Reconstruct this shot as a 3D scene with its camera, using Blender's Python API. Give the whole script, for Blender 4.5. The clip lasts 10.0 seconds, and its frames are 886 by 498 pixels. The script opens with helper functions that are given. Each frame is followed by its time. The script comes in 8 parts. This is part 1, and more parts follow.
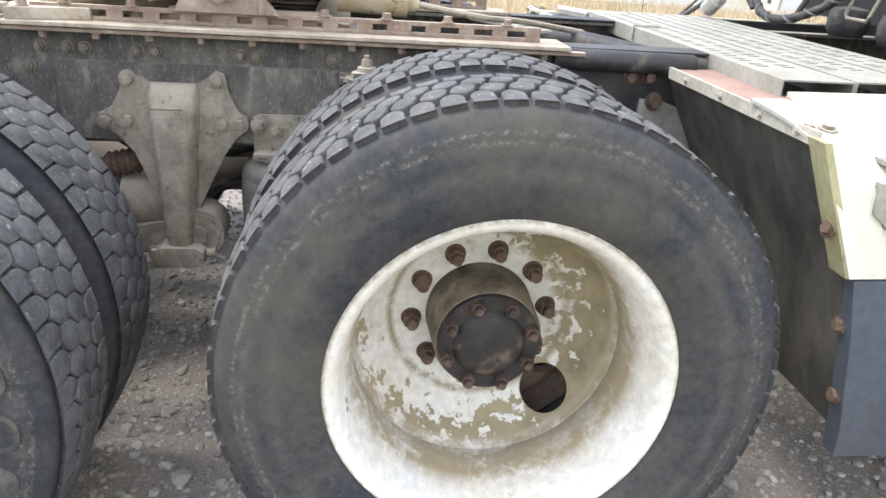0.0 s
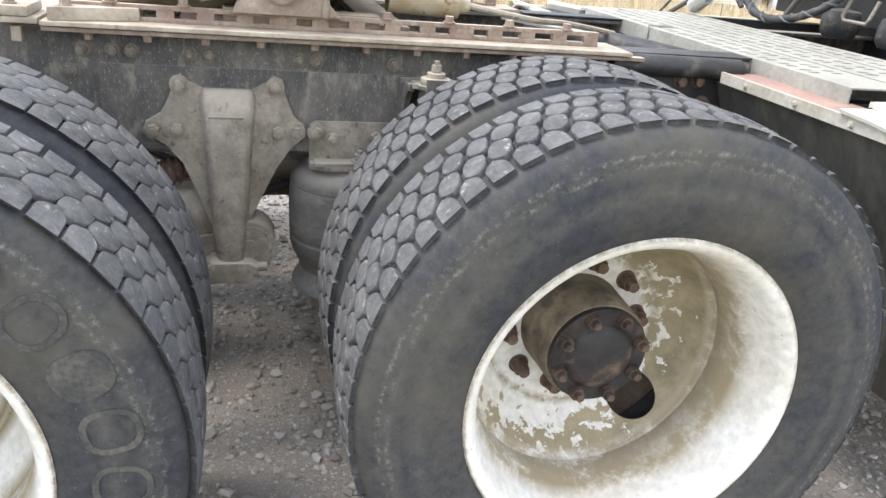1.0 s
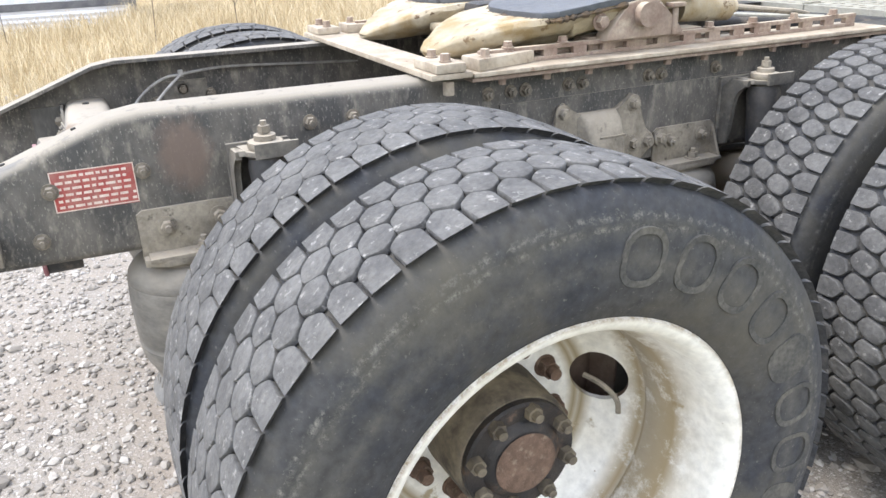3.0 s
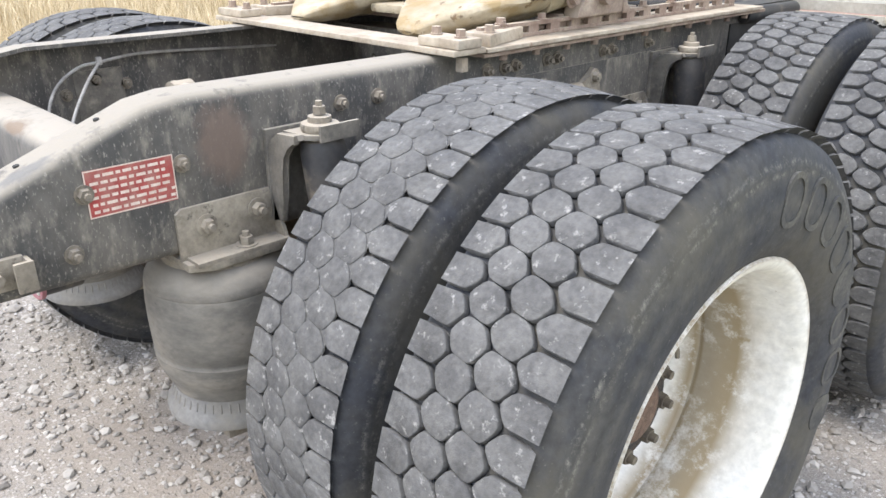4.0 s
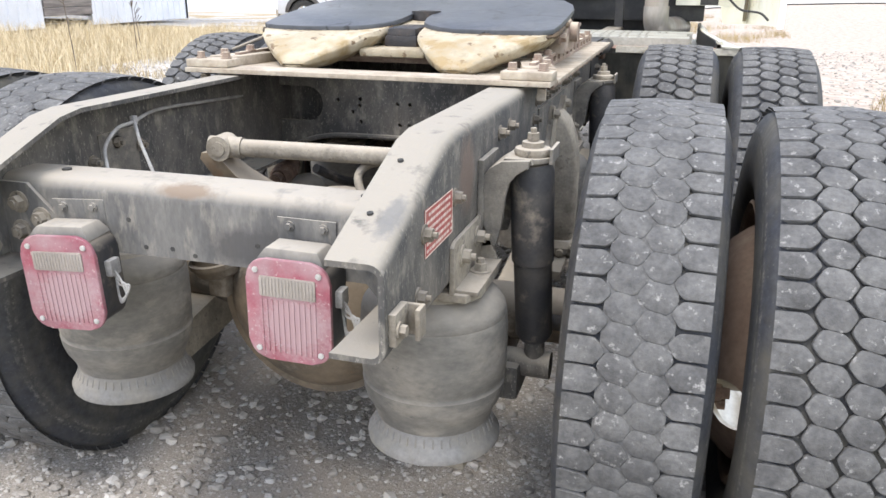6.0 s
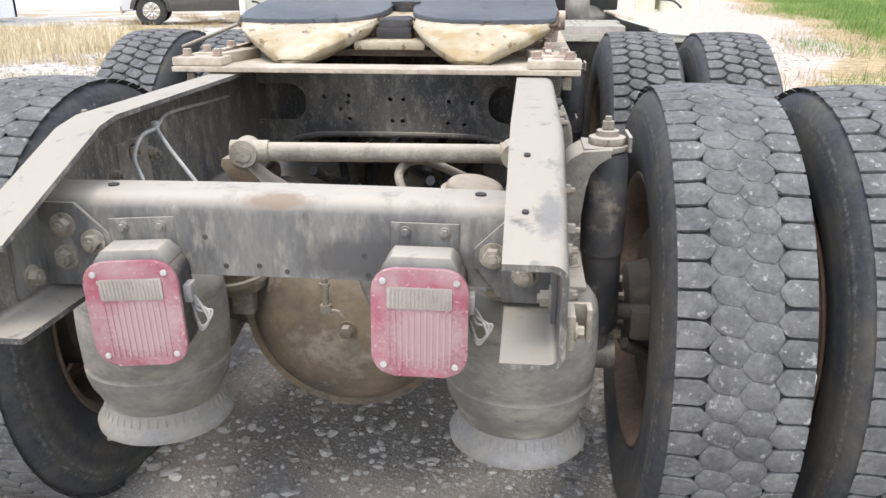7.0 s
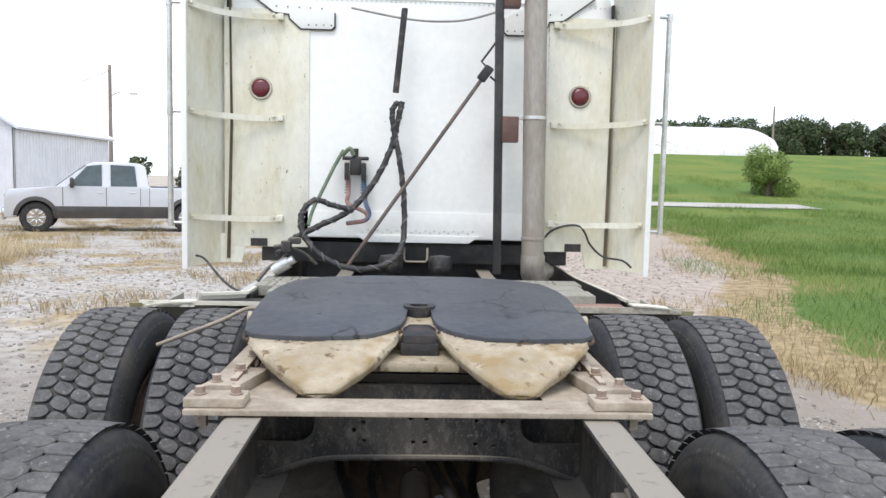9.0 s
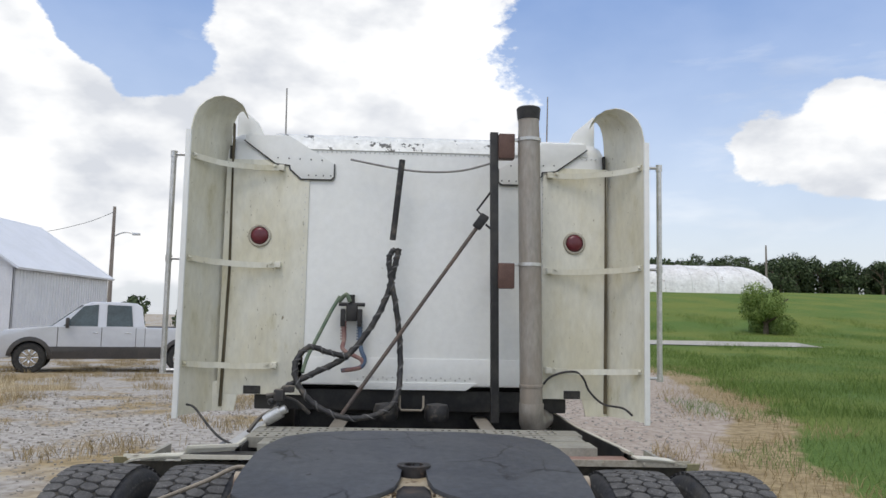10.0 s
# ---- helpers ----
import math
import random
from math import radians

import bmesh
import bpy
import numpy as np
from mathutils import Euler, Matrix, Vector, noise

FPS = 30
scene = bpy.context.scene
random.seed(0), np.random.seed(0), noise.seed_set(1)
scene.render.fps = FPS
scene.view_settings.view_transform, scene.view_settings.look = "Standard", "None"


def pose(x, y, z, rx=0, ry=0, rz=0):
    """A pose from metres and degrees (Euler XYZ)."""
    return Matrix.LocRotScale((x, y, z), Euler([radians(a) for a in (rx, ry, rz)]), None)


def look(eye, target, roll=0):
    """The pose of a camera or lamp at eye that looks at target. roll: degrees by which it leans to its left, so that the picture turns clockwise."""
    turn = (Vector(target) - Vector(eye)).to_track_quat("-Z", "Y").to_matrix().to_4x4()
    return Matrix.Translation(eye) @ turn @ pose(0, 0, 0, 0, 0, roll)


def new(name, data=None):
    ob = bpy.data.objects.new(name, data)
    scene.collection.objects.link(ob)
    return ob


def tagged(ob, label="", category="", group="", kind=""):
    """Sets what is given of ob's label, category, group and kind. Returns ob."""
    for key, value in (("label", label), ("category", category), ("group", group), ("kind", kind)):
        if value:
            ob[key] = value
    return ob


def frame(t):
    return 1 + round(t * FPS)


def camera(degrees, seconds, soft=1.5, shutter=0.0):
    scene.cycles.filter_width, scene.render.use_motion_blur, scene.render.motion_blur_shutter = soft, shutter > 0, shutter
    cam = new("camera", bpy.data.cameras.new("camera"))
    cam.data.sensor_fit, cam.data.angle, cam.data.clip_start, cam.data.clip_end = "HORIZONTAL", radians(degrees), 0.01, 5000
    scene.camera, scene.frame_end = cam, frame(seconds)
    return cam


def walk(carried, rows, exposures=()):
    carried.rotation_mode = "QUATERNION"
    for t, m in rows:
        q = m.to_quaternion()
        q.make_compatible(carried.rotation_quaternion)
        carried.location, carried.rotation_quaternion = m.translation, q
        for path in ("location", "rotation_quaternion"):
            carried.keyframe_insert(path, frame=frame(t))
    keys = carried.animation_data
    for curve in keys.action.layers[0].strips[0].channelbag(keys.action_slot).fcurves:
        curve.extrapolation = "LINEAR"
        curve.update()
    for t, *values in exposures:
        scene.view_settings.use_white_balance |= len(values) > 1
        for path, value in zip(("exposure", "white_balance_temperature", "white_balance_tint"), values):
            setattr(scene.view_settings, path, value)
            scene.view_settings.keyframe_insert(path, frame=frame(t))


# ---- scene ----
cam = camera(60.0, 10.0)
PATH = [
    (0, (2.291, 1.046, 1.211), (0.454, 1.282, 0.457), 3.8),
    (0.5, (2.188, 0.913, 1.198), (0.411, 1.408, 0.424), 4.9),
    (1, (2.173, 0.666, 1.228), (0.398, 1.159, 0.45), 5.4),
    (1.5, (2.227, 0.39, 1.238), (0.43, 0.84, 0.483), 3.4),
    (2, (2.16, 0.084, 1.242), (0.348, 0.502, 0.503), -0.3),
    (2.5, (2.049, -0.164, 1.257), (0.266, 0.365, 0.519), 0.7),
    (2.7, (2.006, -0.287, 1.266), (0.255, 0.32, 0.515), 0.1),
    (3.8, (1.713, -0.838, 1.226), (0.297, 0.342, 0.449), -3.2),
    (4, (1.623, -0.935, 1.232), (0.291, 0.335, 0.451), -0.3),
    (4.5, (1.425, -1.216, 1.221), (0.263, 0.264, 0.543), -0.4),
    (5, (1.211, -1.441, 1.243), (0.269, 0.199, 0.595), 1.7),
    (5.5, (0.975, -1.541, 1.217), (0.195, 0.19, 0.589), -1.1),
    (5.7, (0.899, -1.571, 1.218), (0.196, 0.186, 0.571), -0.7),
    (6.8, (0.451, -1.668, 1.205), (0.23, 0.205, 0.541), 0.4),
    (7, (0.368, -1.637, 1.204), (0.165, 0.234, 0.527), -0.1),
    (7.5, (0.212, -1.581, 1.221), (0.126, 0.274, 0.479), 2.7),
    (8, (0.057, -1.5, 1.341), (0.111, 0.367, 0.628), 2.8),
    (8.5, (-0.014, -1.408, 1.413), (0.064, 0.537, 0.958), 2.7),
    (9, (-0.028, -1.38, 1.473), (0.057, 0.61, 1.295), 1.3),
    (9.5, (-0.022, -1.389, 1.524), (0.069, 0.608, 1.594), 0.5),
    (10, (-0.023, -1.36, 1.516), (0.061, 0.63, 1.696), 1.2),
]
walk(cam, [(t, look(eye, target, roll)) for t, eye, target, roll in PATH],
     exposures=[(0,0.97),(2.5,0.98),(4.0,0.89),(5.5,0.80),(7.5,0.76),(8.0,0.64),(8.5,0.36),(9.0,0.10),(9.5,-0.36),(10.0,-0.75)])

# ---- world, sun, exposure ----
SUN_EL, SUN_AZ = 62.0, 205.0
world = bpy.data.worlds.new("sky_world")
scene.world = world
world.use_nodes = True
wn, wl = world.node_tree.nodes, world.node_tree.links
wn.clear()
w_out = wn.new("ShaderNodeOutputWorld")
w_bg = wn.new("ShaderNodeBackground")
w_sky = wn.new("ShaderNodeTexSky")
w_sky.sky_type, w_sky.sun_disc = "NISHITA", False
w_sky.sun_elevation, w_sky.sun_rotation = radians(SUN_EL), radians(SUN_AZ)
w_sky.air_density, w_sky.dust_density, w_sky.ozone_density = 1.0, 1.2, 1.4
w_co = wn.new("ShaderNodeTexCoord")
w_map = wn.new("ShaderNodeMapping")
w_map.inputs["Scale"].default_value = (1.0, 1.0, 1.9)
w_map.inputs["Location"].default_value = (0.33, 0.1, 0.25)
w_n1 = wn.new("ShaderNodeTexNoise")
w_n1.inputs["Scale"].default_value, w_n1.inputs["Detail"].default_value, w_n1.inputs["Roughness"].default_value = 3.2, 11.0, 0.63
w_n2 = wn.new("ShaderNodeTexNoise")
w_n2.inputs["Scale"].default_value, w_n2.inputs["Detail"].default_value = 5.5, 6.0
w_r1 = wn.new("ShaderNodeValToRGB")
w_r1.color_ramp.elements[0].position, w_r1.color_ramp.elements[1].position = 0.475, 0.515
w_r1.color_ramp.elements[0].color = (0.10, 0.10, 0.10, 1)
w_r2 = wn.new("ShaderNodeValToRGB")
w_r2.color_ramp.elements[0].color, w_r2.color_ramp.elements[1].color = (9.9, 10.3, 11.1, 1), (16.0, 16.0, 15.9, 1)
w_r2.color_ramp.elements[0].position, w_r2.color_ramp.elements[1].position = 0.36, 0.54
w_mix = wn.new("ShaderNodeMixRGB")
wl.new(w_co.outputs["Generated"], w_map.inputs["Vector"])
wl.new(w_map.outputs["Vector"], w_n1.inputs["Vector"])
wl.new(w_map.outputs["Vector"], w_n2.inputs["Vector"])
# broad cumulus banks: (direction, weight)
w_sum = w_n1.outputs["Fac"]
for way, near, weight in (((0.1, 0.9, 0.36), 0.80, -0.07), ((-0.16, 0.93, 0.33), 0.955, 0.22), ((0.04, 0.93, 0.37), 0.975, 0.16), ((-0.46, 0.86, 0.25), 0.975, 0.2), ((-0.36, 0.91, 0.22), 0.97, 0.16), ((-0.335, 0.885, 0.32), 0.991, -0.52), ((-0.43, 0.865, 0.25), 0.9955, 0.38), ((-0.40, 0.85, 0.345), 0.994, -0.22), ((0.44, 0.865, 0.228), 0.9945, 0.30), ((0.51, 0.835, 0.212), 0.9955, 0.26), ((0.395, 0.89, 0.216), 0.997, 0.16), ((0.43, 0.82, 0.37), 0.982, -0.13), ((0.30, 0.87, 0.38), 0.96, -0.16), ((0.36, 0.915, 0.14), 0.975, -0.16)):
    w_dot, w_rng, w_add = wn.new("ShaderNodeVectorMath"), wn.new("ShaderNodeMapRange"), wn.new("ShaderNodeMath")
    w_dot.operation, w_add.operation = "DOT_PRODUCT", "ADD"
    w_dot.inputs[1].default_value = Vector(way).normalized()
    w_rng.interpolation_type = "SMOOTHSTEP"
    w_rng.inputs["From Min"].default_value, w_rng.inputs["From Max"].default_value = near, 1.0
    w_rng.inputs["To Max"].default_value = weight
    wl.new(w_co.outputs["Generated"], w_dot.inputs[0])
    wl.new(w_dot.outputs["Value"], w_rng.inputs["Value"])
    wl.new(w_sum, w_add.inputs[0])
    wl.new(w_rng.outputs["Result"], w_add.inputs[1])
    w_sum = w_add.outputs[0]
wl.new(w_sum, w_r1.inputs["Fac"])
w_tint = wn.new("ShaderNodeMixRGB")
w_tint.blend_type, w_tint.inputs["Fac"].default_value = "MULTIPLY", 1.0
w_tint.inputs["Color2"].default_value = (1.68, 2.1, 2.65, 1)
wl.new(w_n2.outputs["Fac"], w_r2.inputs["Fac"])
# thin high streaks
w_flat, w_n3, w_wisp, w_max = wn.new("ShaderNodeMapping"), wn.new("ShaderNodeTexNoise"), wn.new("ShaderNodeMapRange"), wn.new("ShaderNodeMath")
w_flat.inputs["Scale"].default_value, w_flat.inputs["Rotation"].default_value = (1.0, 1.0, 4.6), (0.0, radians(-9), 0.0)
w_n3.inputs["Scale"].default_value, w_n3.inputs["Detail"].default_value, w_n3.inputs["Roughness"].default_value = 2.6, 9.0, 0.6
w_wisp.inputs["From Min"].default_value, w_wisp.inputs["From Max"].default_value, w_wisp.inputs["To Max"].default_value = 0.46, 0.70, 0.5
w_max.operation = "MAXIMUM"
wl.new(w_co.outputs["Generated"], w_flat.inputs["Vector"])
wl.new(w_flat.outputs["Vector"], w_n3.inputs["Vector"])
wl.new(w_n3.outputs["Fac"], w_wisp.inputs["Value"])
wl.new(w_wisp.outputs["Result"], w_max.inputs[0])
wl.new(w_r1.outputs["Color"], w_max.inputs[1])
wl.new(w_max.outputs[0], w_mix.inputs["Fac"])
wl.new(w_sky.outputs["Color"], w_tint.inputs["Color1"])
w_sep, w_hz, w_haze = wn.new("ShaderNodeSeparateXYZ"), wn.new("ShaderNodeMapRange"), wn.new("ShaderNodeMixRGB")
w_hz.inputs["From Min"].default_value, w_hz.inputs["From Max"].default_value = 0.03, 0.42
w_hz.inputs["To Min"].default_value, w_hz.inputs["To Max"].default_value = 0.92, 0.0
wl.new(w_co.outputs["Generated"], w_sep.inputs[0])
wl.new(w_sep.outputs["Z"], w_hz.inputs["Value"])
wl.new(w_hz.outputs["Result"], w_haze.inputs["Fac"])
wl.new(w_tint.outputs["Color"], w_haze.inputs["Color1"])
w_haze.inputs["Color2"].default_value = (10.4, 10.8, 11.2, 1)
wl.new(w_haze.outputs["Color"], w_mix.inputs["Color1"])
wl.new(w_r2.outputs["Color"], w_mix.inputs["Color2"])
wl.new(w_mix.outputs["Color"], w_bg.inputs["Color"])
w_bg.inputs["Strength"].default_value = 0.12
wl.new(w_bg.outputs["Background"], w_out.inputs["Surface"])

sun_data = bpy.data.lights.new("sun", "SUN")
sun_data.energy, sun_data.angle, sun_data.color = 1.9, radians(22), (1.0, 0.92, 0.82)
sun = new("sun", sun_data)
sa, se = radians(SUN_AZ), radians(SUN_EL)
sun.matrix_world = look((0, 0, 0), (-math.sin(sa) * math.cos(se), -math.cos(sa) * math.cos(se), -math.sin(se)))

# ---- materials ----


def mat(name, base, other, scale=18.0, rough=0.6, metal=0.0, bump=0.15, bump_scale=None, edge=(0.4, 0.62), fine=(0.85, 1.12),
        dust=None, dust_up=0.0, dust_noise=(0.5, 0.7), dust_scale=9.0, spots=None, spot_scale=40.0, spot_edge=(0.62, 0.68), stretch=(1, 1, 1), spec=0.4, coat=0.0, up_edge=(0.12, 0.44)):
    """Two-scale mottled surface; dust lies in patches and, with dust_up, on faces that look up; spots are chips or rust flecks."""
    m = bpy.data.materials.new(name)
    m.use_nodes = True
    n, l = m.node_tree.nodes, m.node_tree.links
    bsdf = n["Principled BSDF"]
    co, info, mp = n.new("ShaderNodeTexCoord"), n.new("ShaderNodeObjectInfo"), n.new("ShaderNodeMapping")
    mul = n.new("ShaderNodeMath")
    mul.operation = "MULTIPLY"
    mul.inputs[1].default_value = 37.0
    l.new(info.outputs["Random"], mul.inputs[0])
    l.new(co.outputs["Object"], mp.inputs["Vector"])
    l.new(mul.outputs[0], mp.inputs["Location"])
    mp.inputs["Scale"].default_value = stretch

    def noise_fac(s, detail=6.0, r=0.6):
        t = n.new("ShaderNodeTexNoise")
        t.inputs["Scale"].default_value, t.inputs["Detail"].default_value, t.inputs["Roughness"].default_value = s, detail, r
        l.new(mp.outputs["Vector"], t.inputs["Vector"])
        return t.outputs["Fac"]

    def ramp(fac, lo, hi):
        r = n.new("ShaderNodeMapRange")
        r.inputs["From Min"].default_value, r.inputs["From Max"].default_value = lo, hi
        l.new(fac, r.inputs["Value"])
        return r.outputs["Result"]

    def mix(fac, a, b, mode="MIX"):
        x = n.new("ShaderNodeMixRGB")
        x.blend_type = mode
        for sock, v in ((x.inputs["Fac"], fac), (x.inputs["Color1"], a), (x.inputs["Color2"], b)):
            if isinstance(v, (tuple, list)):
                sock.default_value = (*v, 1)
            elif isinstance(v, float):
                sock.default_value = v
            else:
                l.new(v, sock)
        return x.outputs["Color"]

    col = mix(ramp(noise_fac(scale), *edge), base, other)
    f = n.new("ShaderNodeMapRange")
    f.inputs["From Min"].default_value, f.inputs["From Max"].default_value = 0.3, 0.7
    f.inputs["To Min"].default_value, f.inputs["To Max"].default_value = fine
    l.new(noise_fac(scale * 9, 3.0), f.inputs["Value"])
    col = mix(1.0, col, f.outputs["Result"], "MULTIPLY")
    rough_sock = None
    if spots:
        col = mix(ramp(noise_fac(spot_scale, 4.0, 0.65), *spot_edge), col, spots)
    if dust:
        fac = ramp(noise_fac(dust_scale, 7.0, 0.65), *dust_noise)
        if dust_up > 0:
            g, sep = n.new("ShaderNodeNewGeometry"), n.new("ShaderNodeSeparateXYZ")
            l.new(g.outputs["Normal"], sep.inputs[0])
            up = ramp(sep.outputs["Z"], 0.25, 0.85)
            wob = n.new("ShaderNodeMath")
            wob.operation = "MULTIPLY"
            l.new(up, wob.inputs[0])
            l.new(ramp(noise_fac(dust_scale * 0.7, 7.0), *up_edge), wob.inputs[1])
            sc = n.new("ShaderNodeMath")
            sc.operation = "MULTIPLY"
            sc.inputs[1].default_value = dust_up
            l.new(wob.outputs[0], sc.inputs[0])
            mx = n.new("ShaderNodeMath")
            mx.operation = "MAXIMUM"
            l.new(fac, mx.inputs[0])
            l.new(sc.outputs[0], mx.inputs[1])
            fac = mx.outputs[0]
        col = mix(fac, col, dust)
        rr = n.new("ShaderNodeMapRange")
        rr.inputs["To Min"].default_value, rr.inputs["To Max"].default_value = rough, max(rough, 0.9)
        l.new(fac, rr.inputs["Value"])
        rough_sock = rr.outputs["Result"]
    l.new(col, bsdf.inputs["Base Color"])
    bsdf.inputs["Roughness"].default_value, bsdf.inputs["Metallic"].default_value = rough, metal
    bsdf.inputs["Specular IOR Level"].default_value = spec
    bsdf.inputs["Coat Weight"].default_value = coat
    if rough_sock:
        l.new(rough_sock, bsdf.inputs["Roughness"])
    if bump:
        b = n.new("ShaderNodeBump")
        b.inputs["Strength"].default_value, b.inputs["Distance"].default_value = bump, 0.004
        l.new(noise_fac(bump_scale or scale * 5, 5.0, 0.7), b.inputs["Height"])
        l.new(b.outputs["Normal"], bsdf.inputs["Normal"])
    return m


M_RUBBER = mat("sidewall_rubber", (0.028, 0.030, 0.036), (0.046, 0.045, 0.044), 7, 0.75, dust=(0.098, 0.088, 0.066), dust_noise=(0.47, 0.76), dust_scale=4, bump=0.25, fine=(0.7, 1.3), spots=(0.10, 0.097, 0.088), spot_scale=160, spot_edge=(0.62, 0.72))


def add_ring(m, colour, radii, breadth, grain=38.0, edge=(0.36, 0.78)):
    """A broken scuffed ring on a turned part, round its local x axis."""
    n, l = m.node_tree.nodes, m.node_tree.links
    bsdf = n["Principled BSDF"]
    old = bsdf.inputs["Base Color"].links[0].from_socket
    co, sep, com, ln = n.new("ShaderNodeTexCoord"), n.new("ShaderNodeSeparateXYZ"), n.new("ShaderNodeCombineXYZ"), n.new("ShaderNodeVectorMath")
    ln.operation = "LENGTH"
    l.new(co.outputs["Object"], sep.inputs[0])
    l.new(sep.outputs["Y"], com.inputs["Y"])
    l.new(sep.outputs["Z"], com.inputs["Z"])
    l.new(com.outputs[0], ln.inputs[0])
    t = n.new("ShaderNodeTexNoise")
    t.inputs["Scale"].default_value, t.inputs["Detail"].default_value, t.inputs["Roughness"].default_value = grain, 10.0, 0.78
    l.new(co.outputs["Object"], t.inputs["Vector"])
    total = None
    for r in radii:
        a = n.new("ShaderNodeMath")
        a.operation = "SUBTRACT"
        a.inputs[1].default_value = r
        l.new(ln.outputs["Value"], a.inputs[0])
        b = n.new("ShaderNodeMath")
        b.operation = "ABSOLUTE"
        l.new(a.outputs[0], b.inputs[0])
        c = n.new("ShaderNodeMapRange")
        c.inputs["From Min"].default_value, c.inputs["From Max"].default_value = breadth, 0.0
        l.new(b.outputs[0], c.inputs["Value"])
        if total is None:
            total = c.outputs["Result"]
        else:
            d = n.new("ShaderNodeMath")
            d.operation = "MAXIMUM"
            l.new(total, d.inputs[0])
            l.new(c.outputs["Result"], d.inputs[1])
            total = d.outputs[0]
    e = n.new("ShaderNodeMapRange")
    e.inputs["From Min"].default_value, e.inputs["From Max"].default_value = edge
    l.new(t.outputs["Fac"], e.inputs["Value"])
    f = n.new("ShaderNodeMath")
    f.operation = "MULTIPLY"
    l.new(total, f.inputs[0])
    l.new(e.outputs["Result"], f.inputs[1])
    x = n.new("ShaderNodeMixRGB")
    l.new(f.outputs[0], x.inputs["Fac"])
    l.new(old, x.inputs["Color1"])
    x.inputs["Color2"].default_value = (*colour, 1)
    l.new(x.outputs["Color"], bsdf.inputs["Base Color"])


add_ring(M_RUBBER, (0.10, 0.094, 0.08), (0.446, 0.40), 0.022)
add_ring(M_RUBBER, (0.20, 0.19, 0.165), (0.4475, 0.462), 0.007, 85.0, (0.5, 0.66))
M_EMBOSS = mat("raised_rubber", (0.044, 0.044, 0.043), (0.088, 0.083, 0.072), 16, 0.75, fine=(0.7, 1.3))
M_TREAD = mat("tread_rubber", (0.077, 0.0755, 0.0745), (0.116, 0.1135, 0.110), 11, 0.85, dust=(0.15, 0.146, 0.14), dust_noise=(0.52, 0.82), dust_scale=30, bump=0.7, bump_scale=75, fine=(0.78, 1.2), spec=0.3, spots=(0.27, 0.262, 0.25), spot_scale=62, spot_edge=(0.60, 0.72))
M_LUG = mat("lug_side_rubber", (0.044, 0.044, 0.047), (0.068, 0.066, 0.065), 16, 0.85, bump=0.4, bump_scale=60, fine=(0.75, 1.25), spec=0.3, dust=(0.13, 0.122, 0.11), dust_noise=(0.55, 0.8), dust_scale=22)
M_GROOVE = mat("groove_rubber", (0.036, 0.036, 0.036), (0.06, 0.057, 0.052), 20, 0.9, spec=0.2)
M_WHEEL = mat("white_wheel_paint", (0.74, 0.72, 0.67), (0.66, 0.62, 0.54), 6, 0.45, dust=(0.30, 0.245, 0.16), dust_noise=(0.66, 0.69), dust_scale=9, bump=0.1, spots=(0.25, 0.18, 0.11), spot_scale=55, spot_edge=(0.69, 0.72))


